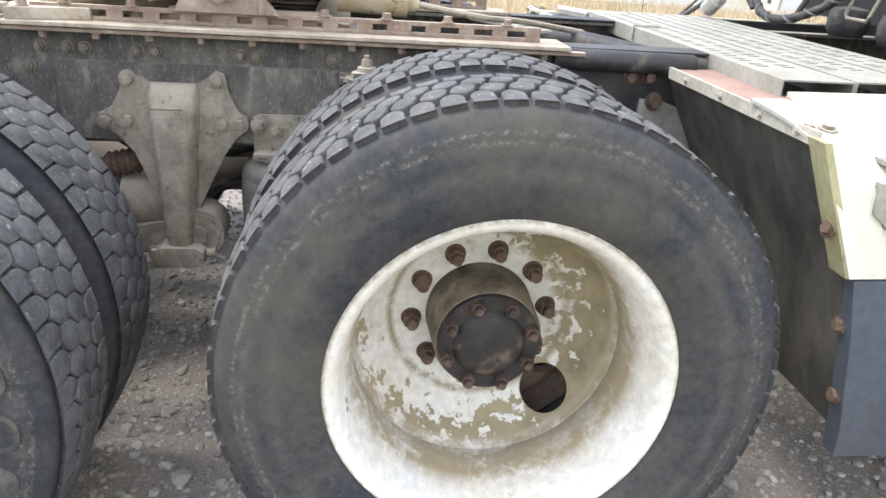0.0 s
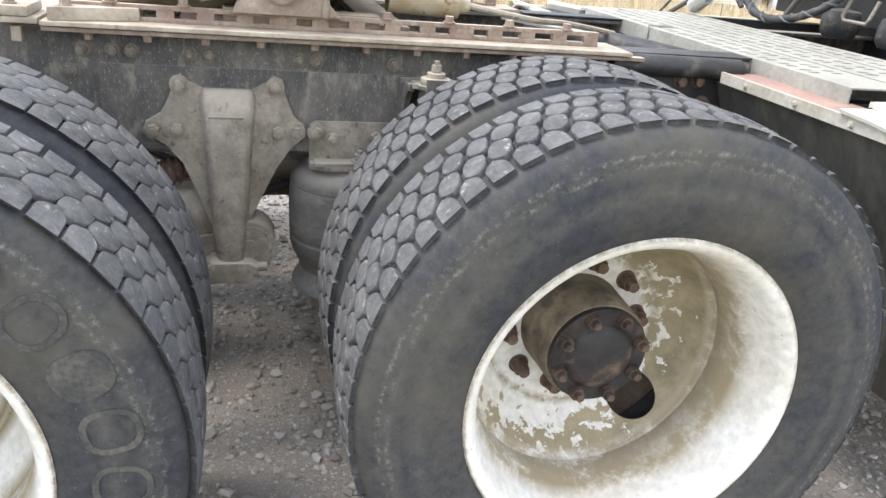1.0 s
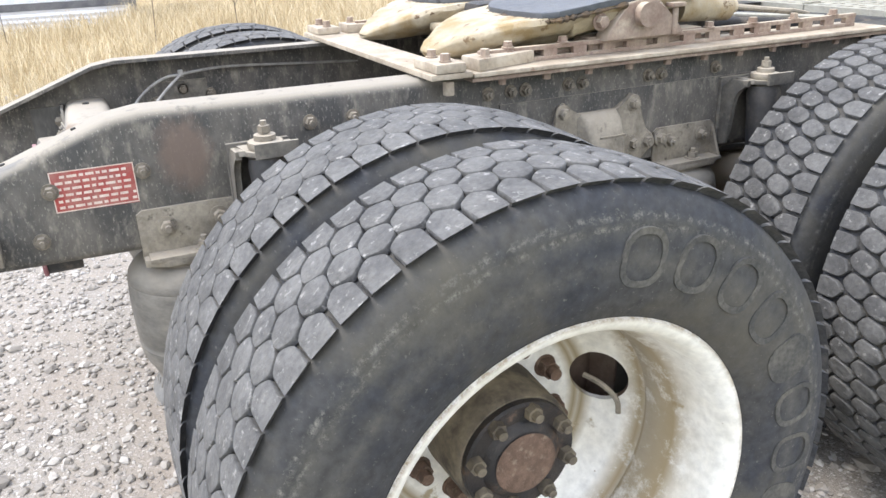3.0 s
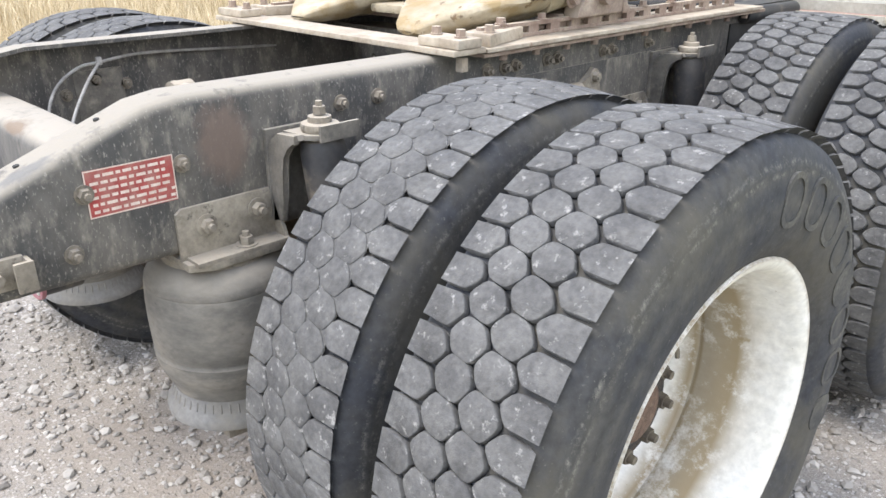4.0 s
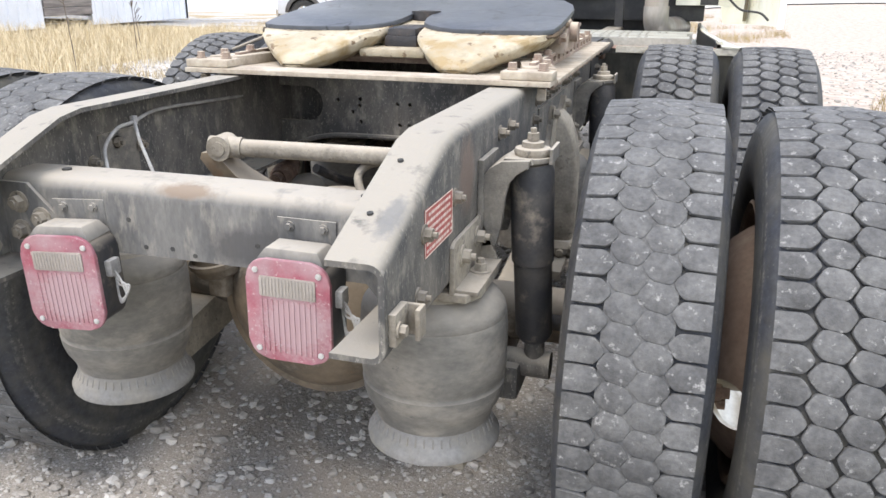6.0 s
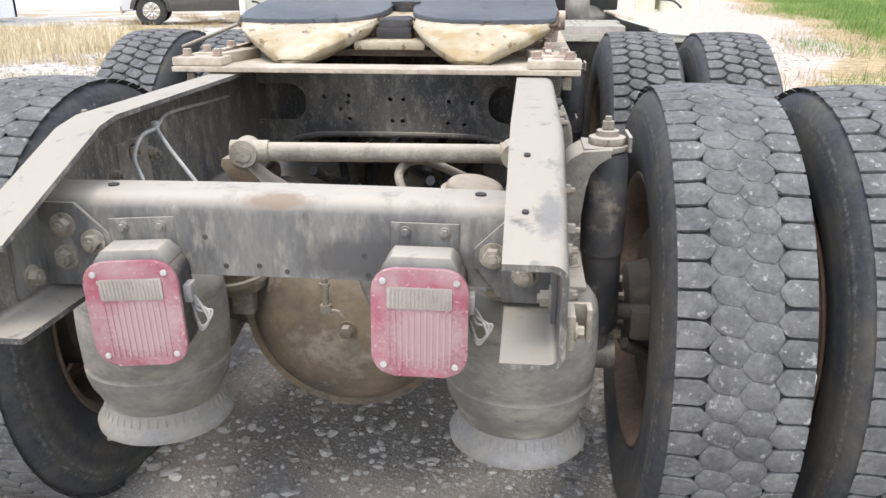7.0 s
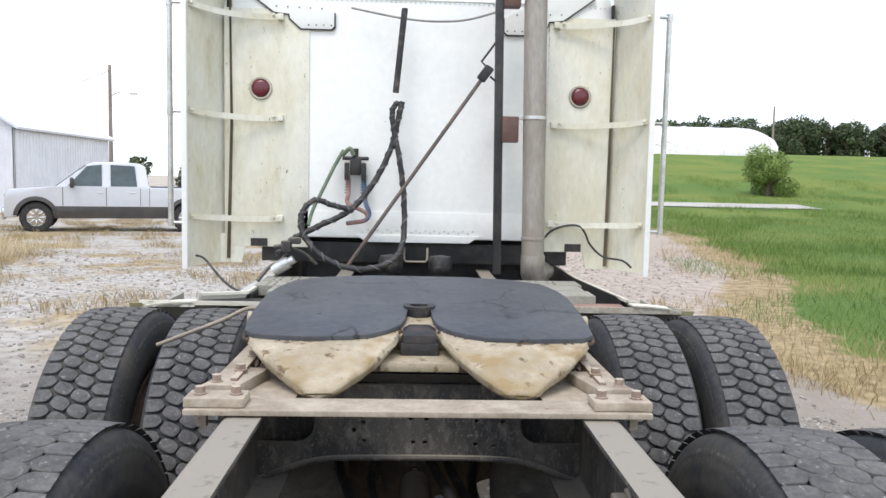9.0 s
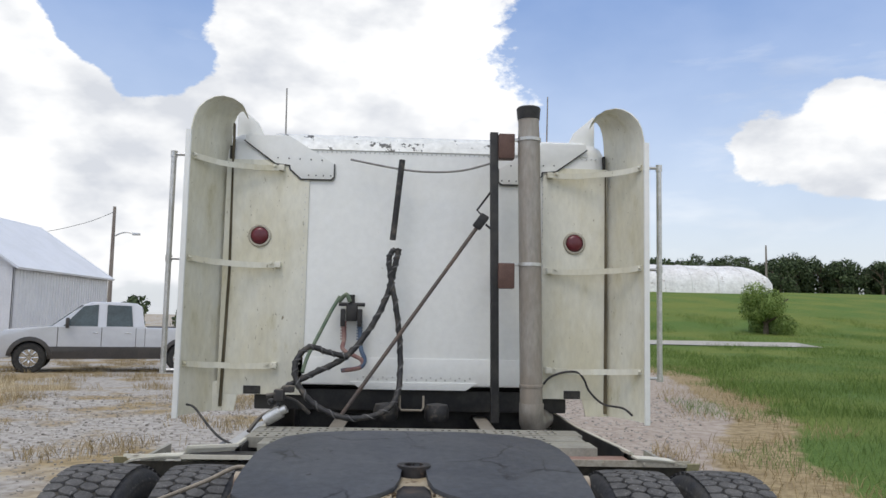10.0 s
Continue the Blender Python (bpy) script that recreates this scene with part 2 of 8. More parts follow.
def add_crust(m, colour, inner, outer, heading):
    """Dried mud flaking off the dish of a wheel, thickest towards one heading round its local x axis."""
    n, l = m.node_tree.nodes, m.node_tree.links
    bsdf = n["Principled BSDF"]
    old = bsdf.inputs["Base Color"].links[0].from_socket
    co, sep, com, ln, dot = n.new("ShaderNodeTexCoord"), n.new("ShaderNodeSeparateXYZ"), n.new("ShaderNodeCombineXYZ"), n.new("ShaderNodeVectorMath"), n.new("ShaderNodeVectorMath")
    ln.operation, dot.operation = "LENGTH", "DOT_PRODUCT"
    l.new(co.outputs["Object"], sep.inputs[0])
    l.new(sep.outputs["Y"], com.inputs["Y"])
    l.new(sep.outputs["Z"], com.inputs["Z"])
    l.new(com.outputs[0], ln.inputs[0])
    l.new(com.outputs[0], dot.inputs[0])
    dot.inputs[1].default_value = (0, math.cos(radians(heading)), math.sin(radians(heading)))

    def calc(op, a, b):
        x = n.new("ShaderNodeMath")
        x.operation = op
        for sock, v in zip(x.inputs, (a, b)):
            if isinstance(v, float):
                sock.default_value = v
            else:
                l.new(v, sock)
        return x.outputs[0]

    def span(v, lo, hi, a=0.0, b=1.0):
        x = n.new("ShaderNodeMapRange")
        for k, w in (("From Min", lo), ("From Max", hi), ("To Min", a), ("To Max", b)):
            x.inputs[k].default_value = w
        l.new(v, x.inputs["Value"])
        return x.outputs["Result"]

    def grain(scale, rough):
        t = n.new("ShaderNodeTexNoise")
        t.inputs["Scale"].default_value, t.inputs["Detail"].default_value, t.inputs["Roughness"].default_value = scale, 9.0, rough
        l.new(co.outputs["Object"], t.inputs["Vector"])
        return t.outputs["Fac"]

    r = ln.outputs["Value"]
    band = calc("MULTIPLY", span(r, inner, inner + 0.022), span(r, outer, outer - 0.014))
    lean = span(dot.outputs["Value"], -0.16, 0.20, 0.0, 0.25)
    foot = span(r, 0.205, 0.245, 0.0, 0.16)
    total = calc("ADD", calc("ADD", lean, foot), calc("MULTIPLY", grain(34.0, 0.66), 1.3))
    total = calc("ADD", total, calc("MULTIPLY", grain(6.0, 0.5), 0.35))
    fac = calc("MULTIPLY", band, span(total, 1.015, 1.04))
    x = n.new("ShaderNodeMixRGB")
    l.new(fac, x.inputs["Fac"])
    l.new(old, x.inputs["Color1"])
    tone = n.new("ShaderNodeMixRGB")
    tone.inputs["Color1"].default_value = (*[c * 0.72 for c in colour], 1)
    tone.inputs["Color2"].default_value = (*[c * 1.22 for c in colour], 1)
    l.new(span(grain(17.0, 0.7), 0.36, 0.64), tone.inputs["Fac"])
    l.new(tone.outputs["Color"], x.inputs["Color2"])
    l.new(x.outputs["Color"], bsdf.inputs["Base Color"])


add_crust(M_WHEEL, (0.31, 0.26, 0.165), 0.150, 0.271, 50)
add_ring(M_WHEEL, (0.26, 0.20, 0.12), (0.3155,), 0.0075, 60.0, (0.34, 0.6))
add_ring(M_WHEEL, (0.30, 0.25, 0.155), (0.188,), 0.012, 14.0, (0.36, 0.48))
M_WHEEL_REAR = mat("white_wheel_paint_cleaner", (0.74, 0.73, 0.69), (0.68, 0.655, 0.59), 6, 0.45, dust=(0.34, 0.285, 0.19), dust_noise=(0.66, 0.70), dust_scale=7, bump=0.1, spots=(0.25, 0.18, 0.11), spot_scale=55, spot_edge=(0.70, 0.73))
add_ring(M_WHEEL_REAR, (0.27, 0.215, 0.125), (0.188, 0.2), 0.016, 14.0, (0.30, 0.44))
add_ring(M_WHEEL_REAR, (0.30, 0.235, 0.14), (0.266,), 0.017, 13.0, (0.36, 0.50))
add_ring(M_WHEEL, (0.33, 0.27, 0.17), (0.266,), 0.015, 11.0, (0.40, 0.52))
add_ring(M_WHEEL_REAR, (0.26, 0.20, 0.12), (0.3155,), 0.0075, 60.0, (0.34, 0.6))
M_WHEEL_IN = mat("inner_wheel_rust", (0.115, 0.078, 0.058), (0.155, 0.112, 0.085), 8, 0.85, bump=0.3, dust=(0.18, 0.148, 0.112), dust_noise=(0.56, 0.8), dust_scale=9)
M_DRUM = mat("dark_brake_drum", (0.045, 0.04, 0.034), (0.065, 0.055, 0.045), 9, 0.8, bump=0.4, dust=(0.11, 0.09, 0.07), dust_noise=(0.58, 0.8), dust_scale=12)
M_RUST = mat("rusty_nut", (0.10, 0.064, 0.046), (0.155, 0.10, 0.072), 50, 0.85, bump=0.5, dust=(0.25, 0.2, 0.15), dust_noise=(0.55, 0.75), dust_scale=60)
M_GREASE_RUST = mat("greasy_rusty_nut", (0.045, 0.032, 0.026), (0.12, 0.075, 0.055), 40, 0.7, bump=0.5)
M_HUB = mat("greasy_hub", (0.185, 0.155, 0.11), (0.06, 0.05, 0.04), 13, 0.7, bump=0.3, dust=(0.26, 0.22, 0.16), dust_noise=(0.55, 0.75), dust_scale=12)
M_GREASE = mat("black_grease", (0.016, 0.015, 0.016), (0.035, 0.028, 0.025), 22, 0.5, bump=0.5, dust=(0.15, 0.10, 0.07), dust_noise=(0.58, 0.72), dust_scale=22)
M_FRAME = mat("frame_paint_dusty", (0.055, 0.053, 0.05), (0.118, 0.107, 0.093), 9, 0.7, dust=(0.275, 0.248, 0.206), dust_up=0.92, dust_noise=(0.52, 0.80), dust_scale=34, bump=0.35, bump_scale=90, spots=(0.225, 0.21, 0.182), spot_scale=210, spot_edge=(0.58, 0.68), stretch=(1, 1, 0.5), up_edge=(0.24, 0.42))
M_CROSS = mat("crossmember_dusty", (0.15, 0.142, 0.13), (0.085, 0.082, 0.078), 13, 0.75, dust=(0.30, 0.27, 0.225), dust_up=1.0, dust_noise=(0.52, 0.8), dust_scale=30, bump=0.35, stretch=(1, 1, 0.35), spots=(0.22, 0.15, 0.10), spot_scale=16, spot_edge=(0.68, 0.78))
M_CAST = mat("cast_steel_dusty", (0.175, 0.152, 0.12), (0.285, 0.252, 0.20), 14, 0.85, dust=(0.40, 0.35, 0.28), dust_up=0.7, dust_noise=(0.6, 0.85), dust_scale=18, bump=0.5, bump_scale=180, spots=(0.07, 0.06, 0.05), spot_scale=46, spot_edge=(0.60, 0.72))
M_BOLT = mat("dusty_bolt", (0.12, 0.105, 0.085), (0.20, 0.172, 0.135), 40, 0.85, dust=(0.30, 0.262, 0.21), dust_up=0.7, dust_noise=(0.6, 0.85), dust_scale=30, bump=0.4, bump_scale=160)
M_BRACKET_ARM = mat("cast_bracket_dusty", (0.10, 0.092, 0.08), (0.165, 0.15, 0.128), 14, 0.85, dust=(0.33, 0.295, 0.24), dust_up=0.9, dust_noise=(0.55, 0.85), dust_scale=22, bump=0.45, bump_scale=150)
M_PLATE = mat("tan_plate", (0.37, 0.315, 0.245), (0.27, 0.225, 0.17), 10, 0.85, dust=(0.47, 0.415, 0.33), dust_noise=(0.5, 0.8), dust_scale=14, bump=0.3, spots=(0.20, 0.12, 0.08), spot_scale=40, spot_edge=(0.64, 0.72))
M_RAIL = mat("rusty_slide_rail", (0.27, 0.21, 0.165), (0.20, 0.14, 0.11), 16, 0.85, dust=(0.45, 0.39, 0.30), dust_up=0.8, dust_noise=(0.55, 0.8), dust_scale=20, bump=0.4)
M_CREAM = mat("cream_greasy_casting", (0.31, 0.26, 0.175), (0.42, 0.36, 0.265), 8, 0.6, dust=(0.27, 0.20, 0.105), dust_noise=(0.50, 0.64), dust_scale=9, bump=0.8, bump_scale=35, spots=(0.12, 0.075, 0.04), spot_scale=24, spot_edge=(0.60, 0.66))
M_CRUST = mat("grease_crust", (0.10, 0.065, 0.035), (0.045, 0.035, 0.025), 30, 0.7, bump=0.8, bump_scale=90)
M_PAD = mat("black_pad_grease", (0.046, 0.050, 0.058), (0.062, 0.066, 0.073), 5, 0.5, fine=(0.8, 1.2), bump=0.35, bump_scale=28, spec=0.45, spots=(0.012, 0.012, 0.014), spot_scale=20, spot_edge=(0.66, 0.72))


def add_cracks(m, colour, scale, width):
    """Thin wandering score lines, broken here and there."""
    n, l = m.node_tree.nodes, m.node_tree.links
    bsdf = n["Principled BSDF"]
    old = bsdf.inputs["Base Color"].links[0].from_socket
    co, wob, add, sc = n.new("ShaderNodeTexCoord"), n.new("ShaderNodeTexNoise"), n.new("ShaderNodeVectorMath"), n.new("ShaderNodeVectorMath")
    wob.inputs["Scale"].default_value, wob.inputs["Detail"].default_value = 6.0, 6.0
    sc.operation, add.operation = "SCALE", "ADD"
    sc.inputs["Scale"].default_value = 0.22
    l.new(co.outputs["Object"], wob.inputs["Vector"])
    l.new(wob.outputs["Color"], sc.inputs[0])
    l.new(co.outputs["Object"], add.inputs[0])
    l.new(sc.outputs[0], add.inputs[1])
    v = n.new("ShaderNodeTexVoronoi")
    v.feature = "DISTANCE_TO_EDGE"
    v.inputs["Scale"].default_value = scale
    l.new(add.outputs[0], v.inputs["Vector"])
    a, b, c, x = n.new("ShaderNodeMapRange"), n.new("ShaderNodeMapRange"), n.new("ShaderNodeMath"), n.new("ShaderNodeMixRGB")
    a.inputs["From Min"].default_value, a.inputs["From Max"].default_value = width, 0.0
    l.new(v.outputs["Distance"], a.inputs["Value"])
    gap = n.new("ShaderNodeTexNoise")
    gap.inputs["Scale"].default_value = 4.0
    l.new(co.outputs["Object"], gap.inputs["Vector"])
    b.inputs["From Min"].default_value, b.inputs["From Max"].default_value = 0.5, 0.58
    l.new(gap.outputs["Fac"], b.inputs["Value"])
    c.operation = "MULTIPLY"
    l.new(a.outputs["Result"], c.inputs[0])
    l.new(b.outputs["Result"], c.inputs[1])
    l.new(c.outputs[0], x.inputs["Fac"])
    l.new(old, x.inputs["Color1"])
    x.inputs["Color2"].default_value = (*colour, 1)
    l.new(x.outputs["Color"], bsdf.inputs["Base Color"])


add_cracks(M_PAD, (0.006, 0.006, 0.007), 4.2, 0.03)
def add_stain(m, colour, centre, reach, grain=30.0):
    """A ragged stain round a point of the part, in the part's own coordinates."""
    n, l = m.node_tree.nodes, m.node_tree.links
    bsdf = n["Principled BSDF"]
    old = bsdf.inputs["Base Color"].links[0].from_socket
    co, sub, div, ln = n.new("ShaderNodeTexCoord"), n.new("ShaderNodeVectorMath"), n.new("ShaderNodeVectorMath"), n.new("ShaderNodeVectorMath")
    sub.operation, div.operation, ln.operation = "SUBTRACT", "DIVIDE", "LENGTH"
    sub.inputs[1].default_value, div.inputs[1].default_value = centre, reach
    l.new(co.outputs["Object"], sub.inputs[0])
    l.new(sub.outputs[0], div.inputs[0])
    l.new(div.outputs[0], ln.inputs[0])
    t, add, rng, x = n.new("ShaderNodeTexNoise"), n.new("ShaderNodeMath"), n.new("ShaderNodeMapRange"), n.new("ShaderNodeMixRGB")
    t.inputs["Scale"].default_value, t.inputs["Detail"].default_value, t.inputs["Roughness"].default_value = grain, 8.0, 0.65
    l.new(co.outputs["Object"], t.inputs["Vector"])
    add.operation = "ADD"
    l.new(ln.outputs["Value"], add.inputs[0])
    l.new(t.outputs["Fac"], add.inputs[1])
    rng.inputs["From Min"].default_value, rng.inputs["From Max"].default_value = 1.5, 1.05
    rng.inputs["To Max"].default_value = 0.85
    l.new(add.outputs[0], rng.inputs["Value"])
    l.new(rng.outputs["Result"], x.inputs["Fac"])
    l.new(old, x.inputs["Color1"])
    x.inputs["Color2"].default_value = (*colour, 1)
    l.new(x.outputs["Color"], bsdf.inputs["Base Color"])


add_stain(M_CROSS, (0.17, 0.125, 0.09), (-0.012, -0.60, 0.888), (0.065, 0.05, 0.014), 45.0)
add_stain(M_CROSS, (0.055, 0.052, 0.05), (0.16, -0.612, 0.80), (0.17, 0.03, 0.05), 18.0)
add_stain(M_FRAME, (0.145, 0.14, 0.132), (0.405, -0.72, 0.915), (0.022, 0.085, 0.03), 70.0)
add_stain(M_FRAME, (0.135, 0.098, 0.078), (0.43, -0.385, 0.905), (0.06, 0.062, 0.085), 40.0)
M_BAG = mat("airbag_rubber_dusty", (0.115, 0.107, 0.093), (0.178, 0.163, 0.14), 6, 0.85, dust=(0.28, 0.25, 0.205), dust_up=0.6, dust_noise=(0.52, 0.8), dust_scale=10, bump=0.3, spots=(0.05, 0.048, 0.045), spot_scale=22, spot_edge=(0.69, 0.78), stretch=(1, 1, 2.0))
M_PISTON = mat("airbag_piston", (0.20, 0.19, 0.175), (0.15, 0.14, 0.125), 12, 0.7, dust=(0.28, 0.255, 0.21), dust_noise=(0.5, 0.8), dust_scale=12, bump=0.2)
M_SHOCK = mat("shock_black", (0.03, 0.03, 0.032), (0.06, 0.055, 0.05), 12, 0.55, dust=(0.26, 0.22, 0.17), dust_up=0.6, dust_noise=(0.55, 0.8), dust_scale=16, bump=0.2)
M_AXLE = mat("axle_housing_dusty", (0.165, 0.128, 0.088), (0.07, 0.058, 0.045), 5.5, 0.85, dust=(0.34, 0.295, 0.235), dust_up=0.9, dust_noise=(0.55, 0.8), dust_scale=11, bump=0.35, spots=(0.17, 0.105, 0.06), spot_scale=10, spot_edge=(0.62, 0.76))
M_WHITE = mat("cab_white_paint", (0.78, 0.79, 0.77), (0.76, 0.77, 0.745), 3, 0.35, bump=0.02, fine=(0.97, 1.03), spots=(0.42, 0.40, 0.30), spot_scale=34, spot_edge=(0.73, 0.77), spec=0.5)
M_WHITE_DIRTY = mat("cab_white_mouldy", (0.70, 0.69, 0.60), (0.63, 0.60, 0.47), 3, 0.5, bump=0.05, fine=(0.93, 1.06), dust=(0.44, 0.40, 0.22), dust_noise=(0.60, 0.86), dust_scale=6, spots=(0.22, 0.19, 0.11), spot_scale=42, spot_edge=(0.67, 0.71), stretch=(1.5, 1.5, 0.55))
M_CREAM_PAINT = mat("cream_skirt_paint", (0.66, 0.64, 0.55), (0.60, 0.57, 0.47), 4, 0.45, bump=0.05, fine=(0.95, 1.05), spots=(0.33, 0.29, 0.19), spot_scale=34, spot_edge=(0.70, 0.76))
M_FLAPRAIL = mat("dirty_flap_rail", (0.46, 0.43, 0.36), (0.38, 0.34, 0.27), 10, 0.6, bump=0.2, dust=(0.28, 0.23, 0.16), dust_noise=(0.55, 0.75), dust_scale=14)
M_MOULD = mat("mouldy_skirt_edge", (0.40, 0.37, 0.215), (0.28, 0.25, 0.13), 9, 0.7, bump=0.2, dust=(0.20, 0.15, 0.08), dust_noise=(0.55, 0.72), dust_scale=12, spots=(0.62, 0.60, 0.48), spot_scale=20, spot_edge=(0.6, 0.68), stretch=(1, 1, 0.4))
M_TRAY = mat("faded_brown_tray", (0.30, 0.19, 0.15), (0.24, 0.15, 0.12), 8, 0.7, bump=0.1, dust=(0.36, 0.29, 0.23), dust_noise=(0.5, 0.8), dust_scale=10)
M_CHIPPED = mat("white_roof_chipped", (0.76, 0.77, 0.75), (0.70, 0.71, 0.68), 3, 0.4, bump=0.05, spots=(0.09, 0.09, 0.085), spot_scale=11, spot_edge=(0.60, 0.62))
M_SEAL = mat("dirty_rubber_seal", (0.06, 0.048, 0.028), (0.12, 0.10, 0.06), 12, 0.8, bump=0.2, stretch=(1, 1, 0.3))
M_SKIRT = mat("grey_skirt", (0.075, 0.084, 0.102), (0.06, 0.068, 0.083), 6, 0.5, bump=0.05, dust=(0.24, 0.22, 0.19), dust_noise=(0.6, 0.85), dust_scale=6)
M_DECK = mat("aluminium_deck", (0.345, 0.335, 0.29), (0.28, 0.27, 0.23), 8, 0.6, metal=0.2, bump=0.15, dust=(0.34, 0.32, 0.26), dust_noise=(0.48, 0.8), dust_scale=12, spots=(0.2, 0.19, 0.16), spot_scale=70, spot_edge=(0.66, 0.74))
M_ALU = mat("dull_aluminium", (0.62, 0.62, 0.61), (0.50, 0.50, 0.48), 12, 0.38, metal=0.8, bump=0.05)
M_STACK = mat("exhaust_stack", (0.36, 0.335, 0.30), (0.29, 0.26, 0.225), 6, 0.45, metal=0.4, bump=0.08, stretch=(1, 1, 0.3), dust=(0.33, 0.285, 0.235), dust_noise=(0.45, 0.8), dust_scale=6)
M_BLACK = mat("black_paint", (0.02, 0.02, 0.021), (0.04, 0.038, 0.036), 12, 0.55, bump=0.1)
M_FLAP = mat("rubber_flap", (0.052, 0.050, 0.043), (0.082, 0.077, 0.063), 9, 0.85, bump=0.2, dust=(0.16, 0.143, 0.108), dust_noise=(0.45, 0.85), dust_scale=12, stretch=(1, 1, 0.3))
M_RED = mat("red_lens", (0.25, 0.042, 0.066), (0.20, 0.045, 0.066), 12, 0.45, bump=0.05, dust=(0.32, 0.21, 0.215), dust_noise=(0.36, 0.72), dust_scale=14, spec=0.5, spots=(0.42, 0.33, 0.31), spot_scale=130, spot_edge=(0.6, 0.68))
add_stain(M_RED, (0.34, 0.235, 0.24), (0.01, 0.0, -0.02), (0.075, 0.06, 0.065), 170.0)
M_RED_ROUND = mat("dark_red_lens", (0.13, 0.014, 0.022), (0.09, 0.012, 0.02), 12, 0.3, bump=0.05, spec=0.6)
M_CLEAR = mat("clear_lens", (0.28, 0.245, 0.215), (0.23, 0.205, 0.175), 14, 0.3, bump=0.05, dust=(0.34, 0.30, 0.26), dust_noise=(0.45, 0.8), dust_scale=12, spec=0.5)
M_SCREW = mat("zinc_screw", (0.62, 0.62, 0.6), (0.5, 0.5, 0.48), 60, 0.4, metal=0.7, bump=0)
M_LABEL = mat("label_red", (0.31, 0.05, 0.045), (0.26, 0.055, 0.05), 20, 0.6, bump=0, dust=(0.34, 0.2, 0.165), dust_noise=(0.42, 0.8), dust_scale=25)
M_LABEL_W = mat("label_cream", (0.62, 0.52, 0.45), (0.52, 0.40, 0.34), 40, 0.6, bump=0)
M_HOSE = mat("black_hose", (0.022, 0.022, 0.024), (0.04, 0.038, 0.036), 20, 0.55, bump=0.2, dust=(0.18, 0.15, 0.12), dust_noise=(0.55, 0.8), dust_scale=20)
M_WRAP = mat("grey_spiral_wrap", (0.07, 0.07, 0.074), (0.14, 0.138, 0.135), 20, 0.6, bump=0)
M_HOSE_G = mat("green_hose", (0.10, 0.15, 0.10), (0.16, 0.19, 0.13), 20, 0.6, bump=0.1)
M_HOSE_B = mat("blue_hose", (0.09, 0.14, 0.20), (0.06, 0.09, 0.16), 20, 0.5, bump=0.1)
M_HOSE_R = mat("dull_red_hose", (0.22, 0.11, 0.10), (0.30, 0.20, 0.17), 20, 0.6, bump=0.1)
M_ROPE = mat("brown_pole", (0.10, 0.085, 0.078), (0.15, 0.11, 0.09), 6, 0.7, bump=0.3)
M_BRACKET = mat("brown_box", (0.10, 0.055, 0.045), (0.13, 0.075, 0.06), 14, 0.6, bump=0.1)
M_WIRE = mat("grey_wire", (0.30, 0.29, 0.27), (0.2, 0.19, 0.18), 30, 0.6, bump=0)

# ---- mesh helpers ----


# the tail was drawn on its own grid: a little longer than it stands, and 18 mm higher; the cab a little taller
TAIL = Matrix.Translation((0, 1.305, -0.018)) @ Matrix.Diagonal((1, 0.96, 1, 1)) @ Matrix.Translation((0, -1.305, 0))
CAB = Matrix.Translation((0, -0.036, 0.0257)) @ Matrix.Diagonal((1, 1, 0.945, 1))
DECK = Matrix.Translation((0, 0, -0.012))
FENDER = Matrix.Translation((0, 0, 0.008))
SECTION = Matrix()


def bm_new():
    return bmesh.new()


def part(name, bm, material, parent=None, label="", smooth=38.0):
    """Link a bmesh as one mesh object under a thing or a part."""
    me = bpy.data.meshes.new(name)
    bmesh.ops.recalc_face_normals(bm, faces=bm.faces)
    bm.to_mesh(me)
    bm.free()
    for m in material if isinstance(material, (list, tuple)) else (material,):
        me.materials.append(m)
    if smooth:
        me.polygons.foreach_set("use_smooth", [True] * len(me.polygons))
        me.set_sharp_from_angle(angle=radians(smooth))
    ob = new(name, me)
    if parent:
        ob.parent = parent
        if parent.name == "semi_truck":
            ob.matrix_basis = SECTION
    return tagged(ob, label)


def again(ob, m, parent=None, name=None):
    """Another object on the same mesh."""
    o = new(name or ob.name.split(".")[0], ob.data)
    o.parent = parent or ob.parent
    o.matrix_basis = m
    if "label" in ob:
        o["label"] = ob["label"]
    return o


def thing(name, label, category, group="", kind="", at=(0, 0, 0)):
    ob = new(name)
    ob.empty_display_size = 0.2
    ob.location = at
    return tagged(ob, label, category, group, kind)


def box(bm, c, s, bev=0.0, rot=None, segs=2):
    r = bmesh.ops.create_cube(bm, size=1.0)
    vs = r["verts"]
    bmesh.ops.scale(bm, vec=Vector(s), verts=vs)
    if bev > 0:
        es = list({e for v in vs for e in v.link_edges})
        out = bmesh.ops.bevel(bm, geom=es, offset=bev, segments=segs, affect="EDGES", profile=0.6)
        vs = list({v for f in out["faces"] for v in f.verts} | {v for v in vs if v.is_valid})
    if rot is not None:
        bmesh.ops.transform(bm, matrix=rot.to_4x4(), verts=vs)
    bmesh.ops.translate(bm, vec=Vector(c), verts=vs)
    return vs


def frame_of(d):
    d = Vector(d).normalized()
    a = Vector((0, 0, 1)) if abs(d.z) < 0.9 else Vector((1, 0, 0))
    u = d.cross(a).normalized()
    return u, d.cross(u).normalized()


